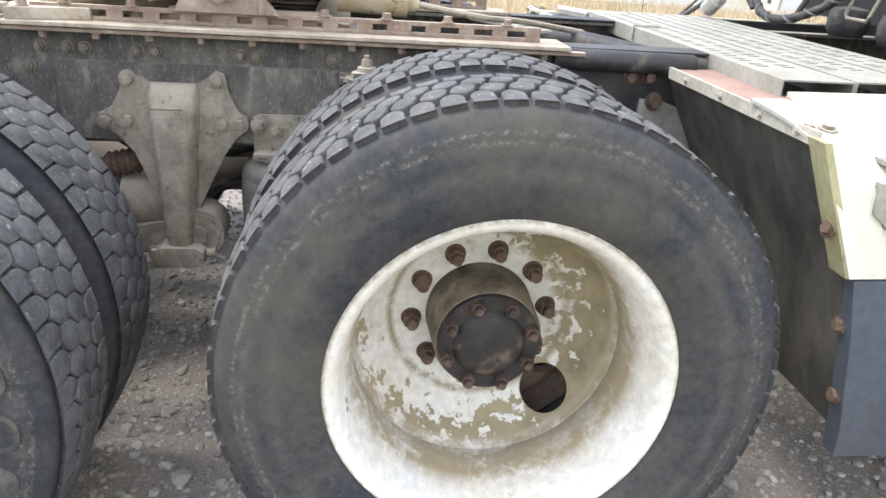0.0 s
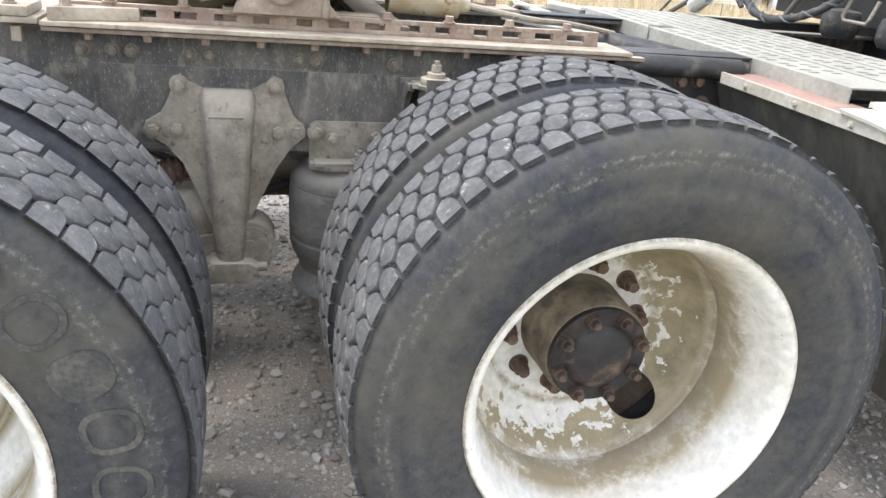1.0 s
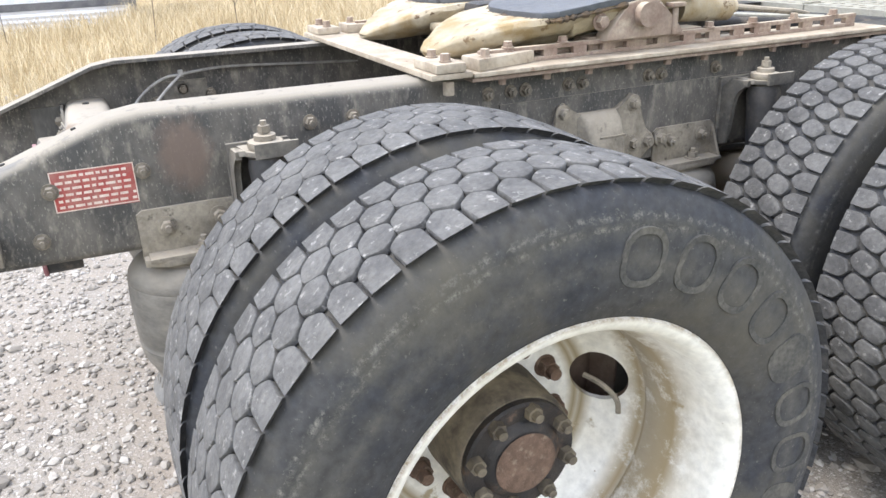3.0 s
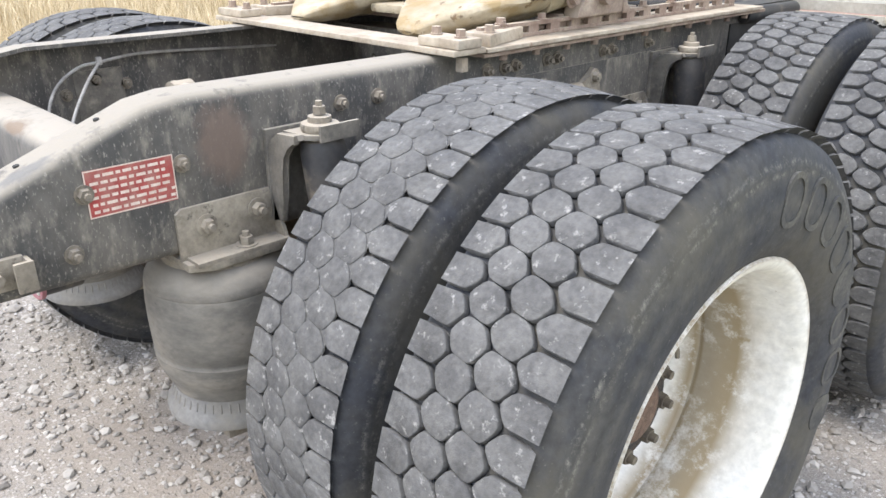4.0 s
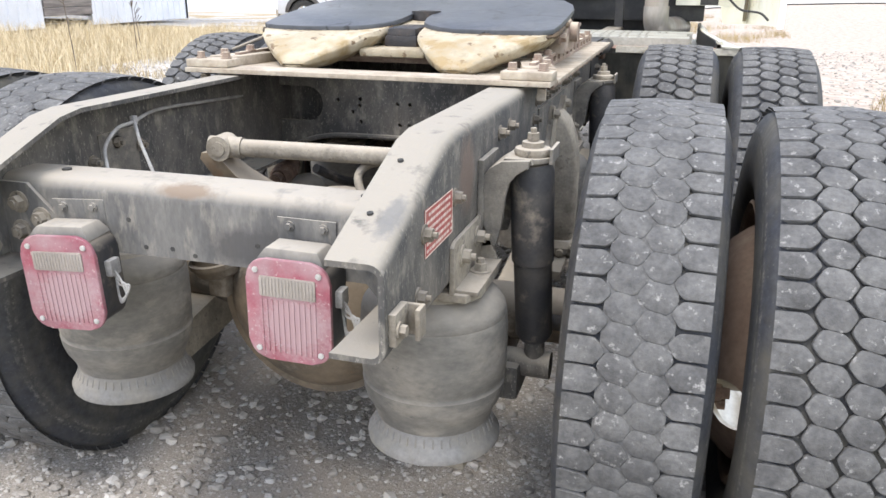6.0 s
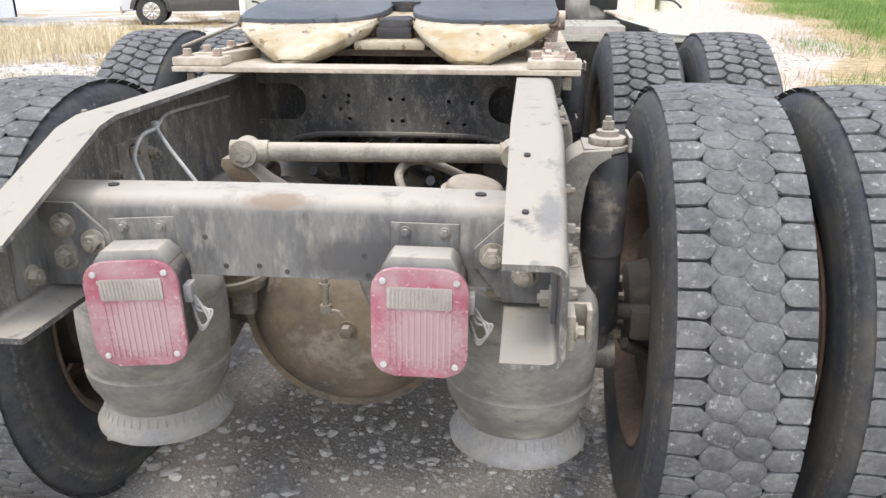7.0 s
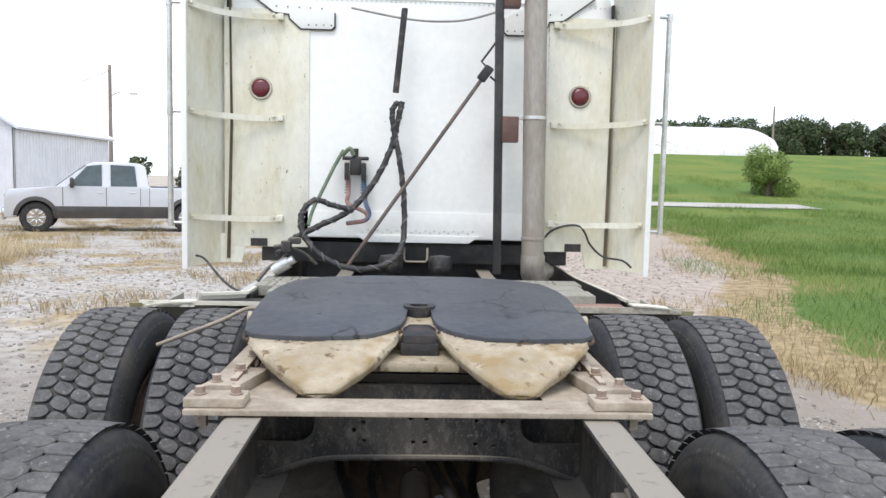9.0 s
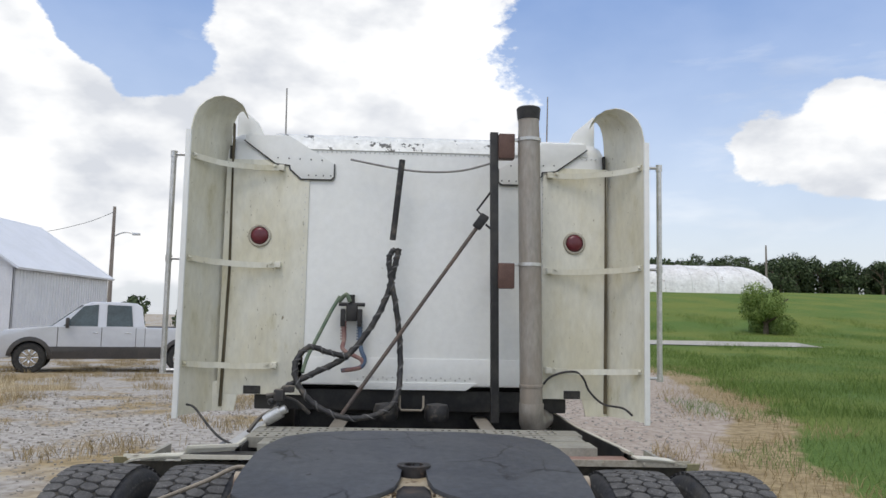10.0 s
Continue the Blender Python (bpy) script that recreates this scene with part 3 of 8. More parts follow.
def rings(bm, rows, close_ring=True, caps=True):
    """Skin between rings of points."""
    vv = [[bm.verts.new(p) for p in row] for row in rows]
    n = len(rows[0])
    for a, b in zip(vv, vv[1:]):
        for i in range(n if close_ring else n - 1):
            j = (i + 1) % n
            bm.faces.new((a[i], a[j], b[j], b[i]))
    if caps and close_ring:
        bm.faces.new(vv[0][::-1])
        bm.faces.new(vv[-1])
    return vv


def cyl(bm, p0, p1, r0, r1=None, n=16, caps=True):
    p0, p1 = Vector(p0), Vector(p1)
    r1 = r0 if r1 is None else r1
    u, v = frame_of(p1 - p0)
    ring = [(math.cos(2 * math.pi * i / n), math.sin(2 * math.pi * i / n)) for i in range(n)]
    rings(bm, [[p + r * (c * u + s * v) for c, s in ring] for p, r in ((p0, r0), (p1, r1))], caps=caps)


def rod(bm, stations, n=16):
    """Round bar through stations (point, radius) on one line."""
    u, v = frame_of(Vector(stations[-1][0]) - Vector(stations[0][0]))
    ring = [(math.cos(2 * math.pi * i / n), math.sin(2 * math.pi * i / n)) for i in range(n)]
    rings(bm, [[Vector(p) + r * (c * u + s * v) for c, s in ring] for p, r in stations])


def spline(pts, n=8):
    pts = [Vector(p) for p in pts]
    out = []
    for i in range(len(pts) - 1):
        a, b, c, d = pts[max(i - 1, 0)], pts[i], pts[i + 1], pts[min(i + 2, len(pts) - 1)]
        for k in range(n):
            t = k / n
            out.append(0.5 * (2 * b + (c - a) * t + (2 * a - 5 * b + 4 * c - d) * t * t + (3 * b - a - 3 * c + d) * t ** 3))
    out.append(pts[-1])
    return out


def tube(bm, pts, r, n=8, caps=True):
    pts = [Vector(p) for p in pts]
    rows, u = [], None
    for i, p in enumerate(pts):
        d = (pts[min(i + 1, len(pts) - 1)] - pts[max(i - 1, 0)]).normalized()
        u = frame_of(d)[0] if u is None else (u - d * u.dot(d)).normalized()
        v = d.cross(u)
        rr = r(i / (len(pts) - 1)) if callable(r) else r
        rows.append([p + rr * (math.cos(2 * math.pi * k / n) * u + math.sin(2 * math.pi * k / n) * v) for k in range(n)])
    rings(bm, rows, caps=caps)


def lathe(bm, prof, n=48, axis="x", closed=False, at=(0, 0, 0)):
    """Turn a profile of (along, radius) round an axis."""
    at = Vector(at)
    rows = []
    for k in range(n):
        c, s = math.cos(2 * math.pi * k / n), math.sin(2 * math.pi * k / n)
        row = []
        for a, r in prof:
            row.append(at + (Vector((a, r * c, r * s)) if axis == "x" else Vector((r * c, a, r * s)) if axis == "y" else Vector((r * c, r * s, a))))
        rows.append(row)
    vv = [[bm.verts.new(p) for p in row] for row in rows]
    m = len(prof)
    for k in range(n):
        a, b = vv[k], vv[(k + 1) % n]
        for i in range(m if closed else m - 1):
            j = (i + 1) % m
            bm.faces.new((a[i], b[i], b[j], a[j]))
    bmesh.ops.remove_doubles(bm, verts=[v for row in vv for v in row], dist=1e-6)


def prism(bm, outline, axis, a0, a1, bev=0.0):
    """A plate: a flat outline pushed along an axis. x: (y, z); y: (x, z); z: (x, y)."""
    def at(p, a):
        return Vector((a, p[0], p[1])) if axis == "x" else Vector((p[0], a, p[1])) if axis == "y" else Vector((p[0], p[1], a))
    v0, v1 = [bm.verts.new(at(p, a0)) for p in outline], [bm.verts.new(at(p, a1)) for p in outline]
    n = len(outline)
    fs = [bm.faces.new(v0[::-1]), bm.faces.new(v1)]
    fs += [bm.faces.new((v0[i], v0[(i + 1) % n], v1[(i + 1) % n], v1[i])) for i in range(n)]
    if bev:
        es = list(fs[0].edges) + list(fs[1].edges)
        bmesh.ops.bevel(bm, geom=es, offset=bev, segments=2, affect="EDGES", profile=0.6)


def rounded(cx, cy, w, h, r, n=5):
    out = []
    for sx, sy, a0 in ((1, 1, 0), (-1, 1, 90), (-1, -1, 180), (1, -1, 270)):
        for k in range(n + 1):
            a = radians(a0 + 90 * k / n)
            out.append((cx + sx * (w / 2 - r) + r * math.cos(a), cy + sy * (h / 2 - r) + r * math.sin(a)))
    return out


def hexbolt(bm, p, d, r=0.014, h=0.012, washer=1.45, stud=0.0):
    """A bolt head on its washer, standing along d."""
    p, d = Vector(p), Vector(d).normalized()
    if washer:
        cyl(bm, p, p + d * 0.003, r * washer, n=14)
    cyl(bm, p + d * 0.003, p + d * (0.003 + h), r, r * 0.94, n=6)
    if stud:
        cyl(bm, p + d * h, p + d * (h + stud), r * 0.5, n=8)


def bolt_set(name, parent, material, spots, r=0.014, h=0.012, washer=1.45, stud=0.0, label=""):
    """Bolts as objects of their own on one mesh; spots are (place, direction)."""
    bm = bm_new()
    hexbolt(bm, (0, 0, 0), (1, 0, 0), r, h, washer, stud)
    src = None
    for k, (p, d) in enumerate(spots):
        d = Vector(d).normalized()
        m = Matrix.Translation(p) @ Vector((1, 0, 0)).rotation_difference(d).to_matrix().to_4x4() @ pose(0, 0, 0, k * 37 % 60)
        if src is None:
            src = part(name, bm, material, parent, label)
            src.matrix_basis = m
        else:
            again(src, m, parent, name)


def cut(bm, cutter):
    """The bmesh less the cutter, as a new bmesh."""
    obs = []
    for b in (bm, cutter):
        bmesh.ops.recalc_face_normals(b, faces=b.faces)
        me = bpy.data.meshes.new("tool")
        b.to_mesh(me)
        b.free()
        obs.append(new("tool", me))
    mod = obs[0].modifiers.new("cut", "BOOLEAN")
    mod.operation, mod.object, mod.solver = "DIFFERENCE", obs[1], "EXACT"
    dg = bpy.context.evaluated_depsgraph_get()
    dg.update()
    me = bpy.data.meshes.new_from_object(obs[0].evaluated_get(dg))
    out = bmesh.new()
    out.from_mesh(me)
    for o in obs:
        d = o.data
        bpy.data.objects.remove(o)
        bpy.data.meshes.remove(d)
    bpy.data.meshes.remove(me)
    return out

# ---- ground ----


def smooth(a, b, x):
    t = min(1.0, max(0.0, (x - a) / (b - a)))
    return t * t * (3 - 2 * t)


HILL = ((20, 0.0), (40, 0.45), (50, 1.0), (90, 5.6), (130, 7.2), (400, 10.0))


def ground_z(x, y):
    """Height of the ground: yard that falls a little towards the truck's tail, a hill beyond the road."""
    z = 0.028 * (max(-4.0, min(y, 4.0)) - 1.3) - (0.005 + 0.0116 * smooth(5, -5, x)) * max(0.0, min(y, 36) - 4)
    h = 0.0
    for (y0, z0), (y1, z1) in zip(HILL, HILL[1:]):
        if y0 <= y < y1:
            h = z0 + (z1 - z0) * (y - y0) / (y1 - y0)
    if y >= 400:
        h = 10.0
    z += h * smooth(-6, 14, x)
    d = math.hypot(x, y)
    if d > 2.5:
        z += 0.02 * noise.noise((x * 0.5, y * 0.5, 0)) * smooth(2.5, 8, d)
    return z


def yard_edge(y):
    """x at which the yard's gravel ends and the grass begins."""
    return 2.7 + 0.34 * max(0.0, min(y, 16.0) - 5.0) + 0.1 * max(0.0, y - 16.0) + 0.25 * math.sin(y * 0.7)


def ground_material():
    m = bpy.data.materials.new("gravel_and_grass")
    m.use_nodes = True
    n, l = m.node_tree.nodes, m.node_tree.links
    bsdf = n["Principled BSDF"]
    bsdf.inputs["Roughness"].default_value = 0.95
    bsdf.inputs["Specular IOR Level"].default_value = 0.15
    co = n.new("ShaderNodeTexCoord")

    def tex(kind, scale, **kw):
        t = n.new(kind)
        t.inputs["Scale"].default_value = scale
        for k, v in kw.items():
            t.inputs[k].default_value = v
        l.new(co.outputs["Object"], t.inputs["Vector"])
        return t

    def ramp(fac, stops):
        r = n.new("ShaderNodeValToRGB")
        e = r.color_ramp.elements
        while len(e) < len(stops):
            e.new(0.5)
        for el, (p, c) in zip(e, stops):
            el.position, el.color = p, (*c, 1)
        l.new(fac, r.inputs["Fac"])
        return r.outputs["Color"]

    def mix(fac, a, b, mode="MIX"):
        x = n.new("ShaderNodeMixRGB")
        x.blend_type = mode
        for sock, v in ((x.inputs["Fac"], fac), (x.inputs["Color1"], a), (x.inputs["Color2"], b)):
            if isinstance(v, float):
                sock.default_value = v
            elif isinstance(v, tuple):
                sock.default_value = (*v, 1)
            else:
                l.new(v, sock)
        return x.outputs["Color"]

    def times(a, b):
        x = n.new("ShaderNodeMath")
        x.operation = "MULTIPLY"
        l.new(a, x.inputs[0])
        l.new(b, x.inputs[1])
        return x.outputs[0]

    def chips(scale, share, reach):
        """Scattered stone chips: a mask and a random tone for each."""
        v = tex("ShaderNodeTexVoronoi", scale)
        v.distance = "CHEBYCHEV" if scale < 120 else "MANHATTAN"
        tone = n.new("ShaderNodeSeparateColor")
        l.new(v.outputs["Color"], tone.inputs[0])
        there = ramp(tone.outputs[0], ((share, (0, 0, 0)), (share + 0.03, (1, 1, 1))))
        near = ramp(v.outputs["Distance"], ((reach * 0.72, (1, 1, 1)), (reach, (0, 0, 0))))
        return times(there, near), tone.outputs[1]

    fines = tex("ShaderNodeTexNoise", 210.0, Detail=6.0, Roughness=0.75)
    grav = ramp(fines.outputs["Fac"], ((0.32, (0.17, 0.15, 0.127)), (0.5, (0.265, 0.24, 0.21)), (0.68, (0.39, 0.362, 0.326))))
    relief = None
    for scale, share, reach in ((190.0, 0.45, 0.62), (105.0, 0.52, 0.42), (62.0, 0.74, 0.38)):
        mask, tone = chips(scale, share, reach)
        grav = mix(mask, grav, ramp(tone, ((0.0, (0.225, 0.207, 0.185)), (0.5, (0.335, 0.312, 0.284)), (1.0, (0.53, 0.505, 0.47)))))
        if relief is None:
            relief = mask
        else:
            both = n.new("ShaderNodeMath")
            both.operation = "MAXIMUM"
            l.new(relief, both.inputs[0])
            l.new(mask, both.inputs[1])
            relief = both.outputs[0]
    damp = tex("ShaderNodeTexNoise", 1.3, Detail=5.0)
    grav = mix(ramp(damp.outputs["Fac"], ((0.42, (0, 0, 0)), (0.62, (0.6, 0.6, 0.6)))), grav, (0.27, 0.23, 0.19))
    # pale dry yard further off, straw-coloured patches
    pale = tex("ShaderNodeTexNoise", 0.55, Detail=8.0)
    straw = ramp(pale.outputs["Fac"], ((0.50, (0, 0, 0)), (0.60, (1, 1, 1))))
    vc = n.new("ShaderNodeVertexColor")
    vc.layer_name = "cover"
    sv = n.new("ShaderNodeSeparateColor")
    l.new(vc.outputs["Color"], sv.inputs[0])
    speck = tex("ShaderNodeTexNoise", 9.0, Detail=6.0)
    palecol = ramp(speck.outputs["Fac"], ((0.3, (0.28, 0.255, 0.22)), (0.62, (0.51, 0.48, 0.44))))
    soil = ramp(speck.outputs["Fac"], ((0.34, (0.34, 0.28, 0.23)), (0.62, (0.46, 0.395, 0.335))))
    col = mix(sv.outputs[2], grav, mix(vc.outputs["Alpha"], soil, palecol))
    strawcol = ramp(speck.outputs["Fac"], ((0.3, (0.22, 0.165, 0.09)), (0.65, (0.42, 0.33, 0.19))))
    col = mix(times(straw, times(vc.outputs["Alpha"], sv.outputs[2])), col, strawcol)
    # dry verge (green channel) and green field (red channel), broken by noise
    brk = tex("ShaderNodeTexNoise", 1.1, Detail=9.0, Roughness=0.7)

    def broken(ch):
        a = n.new("ShaderNodeMath")
        a.operation = "ADD"
        l.new(ch, a.inputs[0])
        s = n.new("ShaderNodeMath")
        s.operation = "SUBTRACT"
        l.new(brk.outputs["Fac"], s.inputs[0])
        s.inputs[1].default_value = 0.5
        l.new(s.outputs[0], a.inputs[1])
        return ramp(a.outputs[0], ((0.42, (0, 0, 0)), (0.58, (1, 1, 1))))

    col = mix(broken(sv.outputs[1]), col, strawcol)
    blades = tex("ShaderNodeTexNoise", 26.0, Detail=7.0, Roughness=0.75)
    broad = tex("ShaderNodeTexNoise", 0.22, Detail=5.0)
    g1 = ramp(blades.outputs["Fac"], ((0.3, (0.052, 0.10, 0.02)), (0.7, (0.14, 0.225, 0.052))))
    g2 = ramp(blades.outputs["Fac"], ((0.3, (0.095, 0.125, 0.024)), (0.7, (0.22, 0.26, 0.06))))
    green = mix(ramp(broad.outputs["Fac"], ((0.38, (0, 0, 0)), (0.64, (1, 1, 1)))), g1, g2)
    col = mix(broken(sv.outputs[0]), col, green)
    l.new(col, bsdf.inputs["Base Color"])
    b = n.new("ShaderNodeBump")
    b.inputs["Strength"].default_value, b.inputs["Distance"].default_value = 0.7, 0.006
    l.new(relief, b.inputs["Height"])
    l.new(b.outputs["Normal"], bsdf.inputs["Normal"])
    return m


def build_ground():
    """One sheet out to the horizon, finer near the truck."""
    ticks = [0.0]
    step = 0.4
    while ticks[-1] < 900:
        ticks.append(ticks[-1] + step)
        step *= 1.0 if ticks[-1] < 9 else 1.09
    line = [-t for t in ticks[:0:-1]] + ticks
    n = len(line)
    co = [(x, y, ground_z(x, y)) for y in line for x in line]
    fs = [(j * n + i, j * n + i + 1, (j + 1) * n + i + 1, (j + 1) * n + i) for j in range(n - 1) for i in range(n - 1)]
    me = bpy.data.meshes.new("ground")
    me.from_pydata(co, [], fs)
    me.materials.append(ground_material())
    me.polygons.foreach_set("use_smooth", [True] * len(me.polygons))
    layer = me.color_attributes.new("cover", "FLOAT_COLOR", "POINT")
    cols = []
    for x, y, z in co:
        e = x - yard_edge(y)
        green = smooth(0.4, 2.0, e)
        verge = smooth(-0.45, 0.6, e) * 0.75
        left = smooth(-5.0, -7.5, x + 0.12 * y) * smooth(26, 12, y) * smooth(60, 40, abs(x)) * 0.9
        far = smooth(3.0, 7.5, math.hypot(x, y))
        cols += [green, max(verge, left), far, smooth(1.6, 0.2, x)]
    layer.data.foreach_set("color", cols)
    return tagged(new("ground", me), "grey gravel yard with dry tufts beside a green field", "ground", kind="structure")


build_ground()


def scatter_stones():
    """Loose crushed stones on the gravel under and round the truck's tail."""
    rnd = random.Random(5)
    co, fs, mi = [], [], []
    shapes = []
    for k in range(14):
        bm = bm_new()
        bmesh.ops.create_icosphere(bm, subdivisions=1, radius=1.0)
        for v in bm.verts:
            v.co *= rnd.uniform(0.62, 1.12)
        shapes.append(([v.co.copy() for v in bm.verts], [[v.index for v in f.verts] for f in bm.faces]))
        bm.free()

    def place(x, y, r):
        vs, fl = shapes[rnd.randrange(14)]
        rot = Euler((rnd.uniform(0, 6.3), rnd.uniform(0, 6.3), rnd.uniform(0, 6.3))).to_matrix()
        base = len(co)
        c = Vector((x, y, ground_z(x, y) + r * 0.22))
        sc = Vector((rnd.uniform(0.8, 1.35), rnd.uniform(0.8, 1.2), rnd.uniform(0.5, 0.75))) * r
        for v in vs:
            p = rot @ v
            co.append(c + Vector((p.x * sc.x, p.y * sc.y, p.z * sc.z)))
        fs.extend([[base + i for i in f] for f in fl])

    for k in range(26000):
        x, y = rnd.uniform(-2.6, 2.6), rnd.uniform(-1.9, 3.2)
        place(x, y, min(0.018, 0.0064 * rnd.paretovariate(2.4)))
    for k in range(15000):
        x, y = rnd.uniform(-7, 5.5), rnd.uniform(-1.5, 14)
        if x > yard_edge(y) - 0.2:
            continue
        place(x, y, min(0.028, 0.009 * rnd.paretovariate(2.4)))
    me = bpy.data.meshes.new("gravel_stones")
    me.from_pydata(co, [], fs)
    m = bpy.data.materials.new("crushed_limestone")
    m.use_nodes = True
    n, l = m.node_tree.nodes, m.node_tree.links
    g, r = n.new("ShaderNodeNewGeometry"), n.new("ShaderNodeValToRGB")
    e = r.color_ramp.elements
    e[0].color, e[1].color = (0.20, 0.182, 0.16, 1), (0.42, 0.395, 0.36, 1)
    mid = e.new(0.5)
    mid.color = (0.285, 0.262, 0.232, 1)
    l.new(g.outputs["Random Per Island"], r.inputs["Fac"])
    l.new(r.outputs["Color"], n["Principled BSDF"].inputs["Base Color"])
    n["Principled BSDF"].inputs["Roughness"].default_value = 0.95
    me.materials.append(m)
    return tagged(new("gravel_stones", me), "loose crushed limestone gravel lying on the yard", "gravel", kind="stuff")


scatter_stones()

# ---- the truck: wheels ----
TYRE_R = 0.514
AXLES = {"front": (1.307, 0.503, 0.972), "rear": (0.072, 0.455, 1.018)}
AXLE_F, AXLE_R = 1.305, 0.02
TRACK = {("front", 1): (1.071, 0.760), ("front", -1): (1.035, 0.70), ("rear", 1): (1.078, 0.753), ("rear", -1): (1.07, 0.742)}
truck = thing("semi_truck", "white highway tractor with dusty rear frame and dual rear tyres", "truck")


def tread_mesh(bm, depth, gap, mid_gap, mid_depth, pitches, seed, lug, lateral):
    """Four staggered rows of rounded six-sided tread blocks round the tyre, ends aslant."""
    rnd = random.Random(seed)
    p, slant = 2 * math.pi / pitches, 0.3 if pitches < 66 else 0.55

    # square shoulders while there is depth left, rounded ones once worn
    edge = ((0.001, 0.0045), (-0.0025, 0.0012), (-0.009, 0.0)) if depth > 0.01 else ((-0.0005, 0.0095), (-0.007, 0.0042), (-0.018, 0.0008))

    def put(outline, drop, low_by):
        cx = sum(u for u, a in outline) / len(outline)
        ca = sum(a for u, a in outline) / len(outline)
        wear = rnd.uniform(-0.0012, 0.0008) * min(1.0, mid_depth / 0.006)
        outline = [(u + (rnd.uniform(-0.0014, 0.0014) if abs(u) < 0.09 else 0), a + rnd.uniform(-0.0026, 0.0026)) for u, a in outline]
        n = len(outline)
        soft = []
        for i, q in enumerate(outline):
            if drop and abs(q[0]) > 0.09:
                soft.append(q)
                continue
            before, after = outline[i - 1], outline[(i + 1) % n]
            e0, e1 = [tuple(q[k] + (o[k] - q[k]) * (0.34 if pitches > 64 else 0.27) for k in (0, 1)) for o in (before, after)]
            soft += [e0, tuple(0.5 * q[k] + 0.25 * (e0[k] + e1[k]) for k in (0, 1)), e1]
        rows = []
        for shrink, low in ((1.0, low_by + 0.004), (0.992, min(0.003, low_by)), (0.965, 0.0009), (0.91, 0.0)):
            row = []
            for u, a in soft:
                uu, aa = cx + (u - cx) * shrink, ca + (a - ca) * shrink
                r = TYRE_R + wear - 0.0075 * (abs(uu) / 0.11) ** 2.4 - low
                if drop and abs(u) > 0.09:
                    out, down = (lug * 0.7, lug) if low > 0.004 else edge[0] if shrink > 0.98 else edge[1] if low else edge[2]
                    uu += math.copysign(out, uu)
                    r -= down
                row.append(Vector((uu, r * math.cos(aa), r * math.sin(aa))))
            rows.append(row)
        vv = [[bm.verts.new(q) for q in row] for row in rows]
        n = len(soft)
        for a, b in zip(vv, vv[1:]):
            for i in range(n):
                j = (i + 1) % n
                f = bm.faces.new((a[i], a[j], b[j], b[i]))
                if drop and (a is not vv[2] or depth < 0.01) and abs(soft[i][0]) > 0.09 and abs(soft[j][0]) > 0.09:
                    f.material_index = 1
        bm.faces.new(vv[-1])

    for k in range(pitches):
        for s in (1, -1):
            # centre row: long six-sided block
            a = (k + (0.5 if s < 0 else 0.0)) * p
            c = s * 0.0278
            t, w = p * 0.5 - mid_gap * lateral / TYRE_R / 2, 0.0371 - mid_gap * 0.62
            e = w * 0.5 * slant
            put([(c - w, a - e * 0.3), (c - w * 0.5, a - t - e), (c + w * 0.5, a - t + e), (c + w, a + e * 0.3), (c + w * 0.5, a + t + e), (c - w * 0.5, a + t - e)][::s], False, mid_depth)
            # shoulder row: pointed inside, square outside
            a += p * 0.5
            t = p * 0.5 - gap / TYRE_R / 2
            i0, i1, o = s * (0.0463 + gap * 0.62), s * (0.0649 + gap * 0.5), s * (0.102 if depth > 0.01 else 0.100)
            put([(i0, a), (i1, a - t), (o, a - t), (o, a + t), (i1, a + t)][::s], True, depth)


def tyre_body(bm):
    half = [(0.100, 0.298), (0.112, 0.309), (0.1215, 0.322), (0.1285, 0.336), (0.1298, 0.338), (0.1345, 0.352), (0.1378, 0.368), (0.1395, 0.386), (0.1398, 0.404), (0.1388, 0.422), (0.1368, 0.438),
            (0.1345, 0.450), (0.1348, 0.4525), (0.1318, 0.463), (0.1285, 0.472), (0.1232, 0.4825), (0.1165, 0.4915), (0.108, 0.4965), (0.085, 0.4995), (0.04, 0.5005)]
    prof = half + [(-a, r) for a, r in half[::-1]]
    prof += [(-0.085, 0.2965), (0.085, 0.2965)]
    lathe(bm, prof, 96, closed=True)


def sidewall_mark(bm, k):
    """One raised moulded shape of the sidewall, an open ring or a bar."""
    a = radians(101 + k * 13.5)
    for ring in range(2):
        w, h = (0.072, 0.082) if ring == 0 else (0.055, 0.064)
        if ring == 1 and k in (4, 7):
            continue
        pts = rounded(0, 0, w, h, min(w, h) * 0.42, 4)
        lo, hi = [], []
        for u, v in pts:
            r = 0.408 + v
            ang = a + u / r
            x = 0.1385 - 0.08 * abs(r - 0.408) ** 1.2
            lo.append(Vector((x - 0.002, -r * math.cos(ang), r * math.sin(ang))))
            hi.append(Vector((x + 0.0034 - 0.0006 * ring, -r * math.cos(ang), r * math.sin(ang))))
        if ring == 0:
            outer_lo, outer_hi = lo, hi
            if k in (4, 7):
                rings(bm, [lo, hi])
        else:
            rings(bm, [outer_lo, outer_hi, [q + Vector((0, 0, 0)) for q in hi], lo], caps=False)


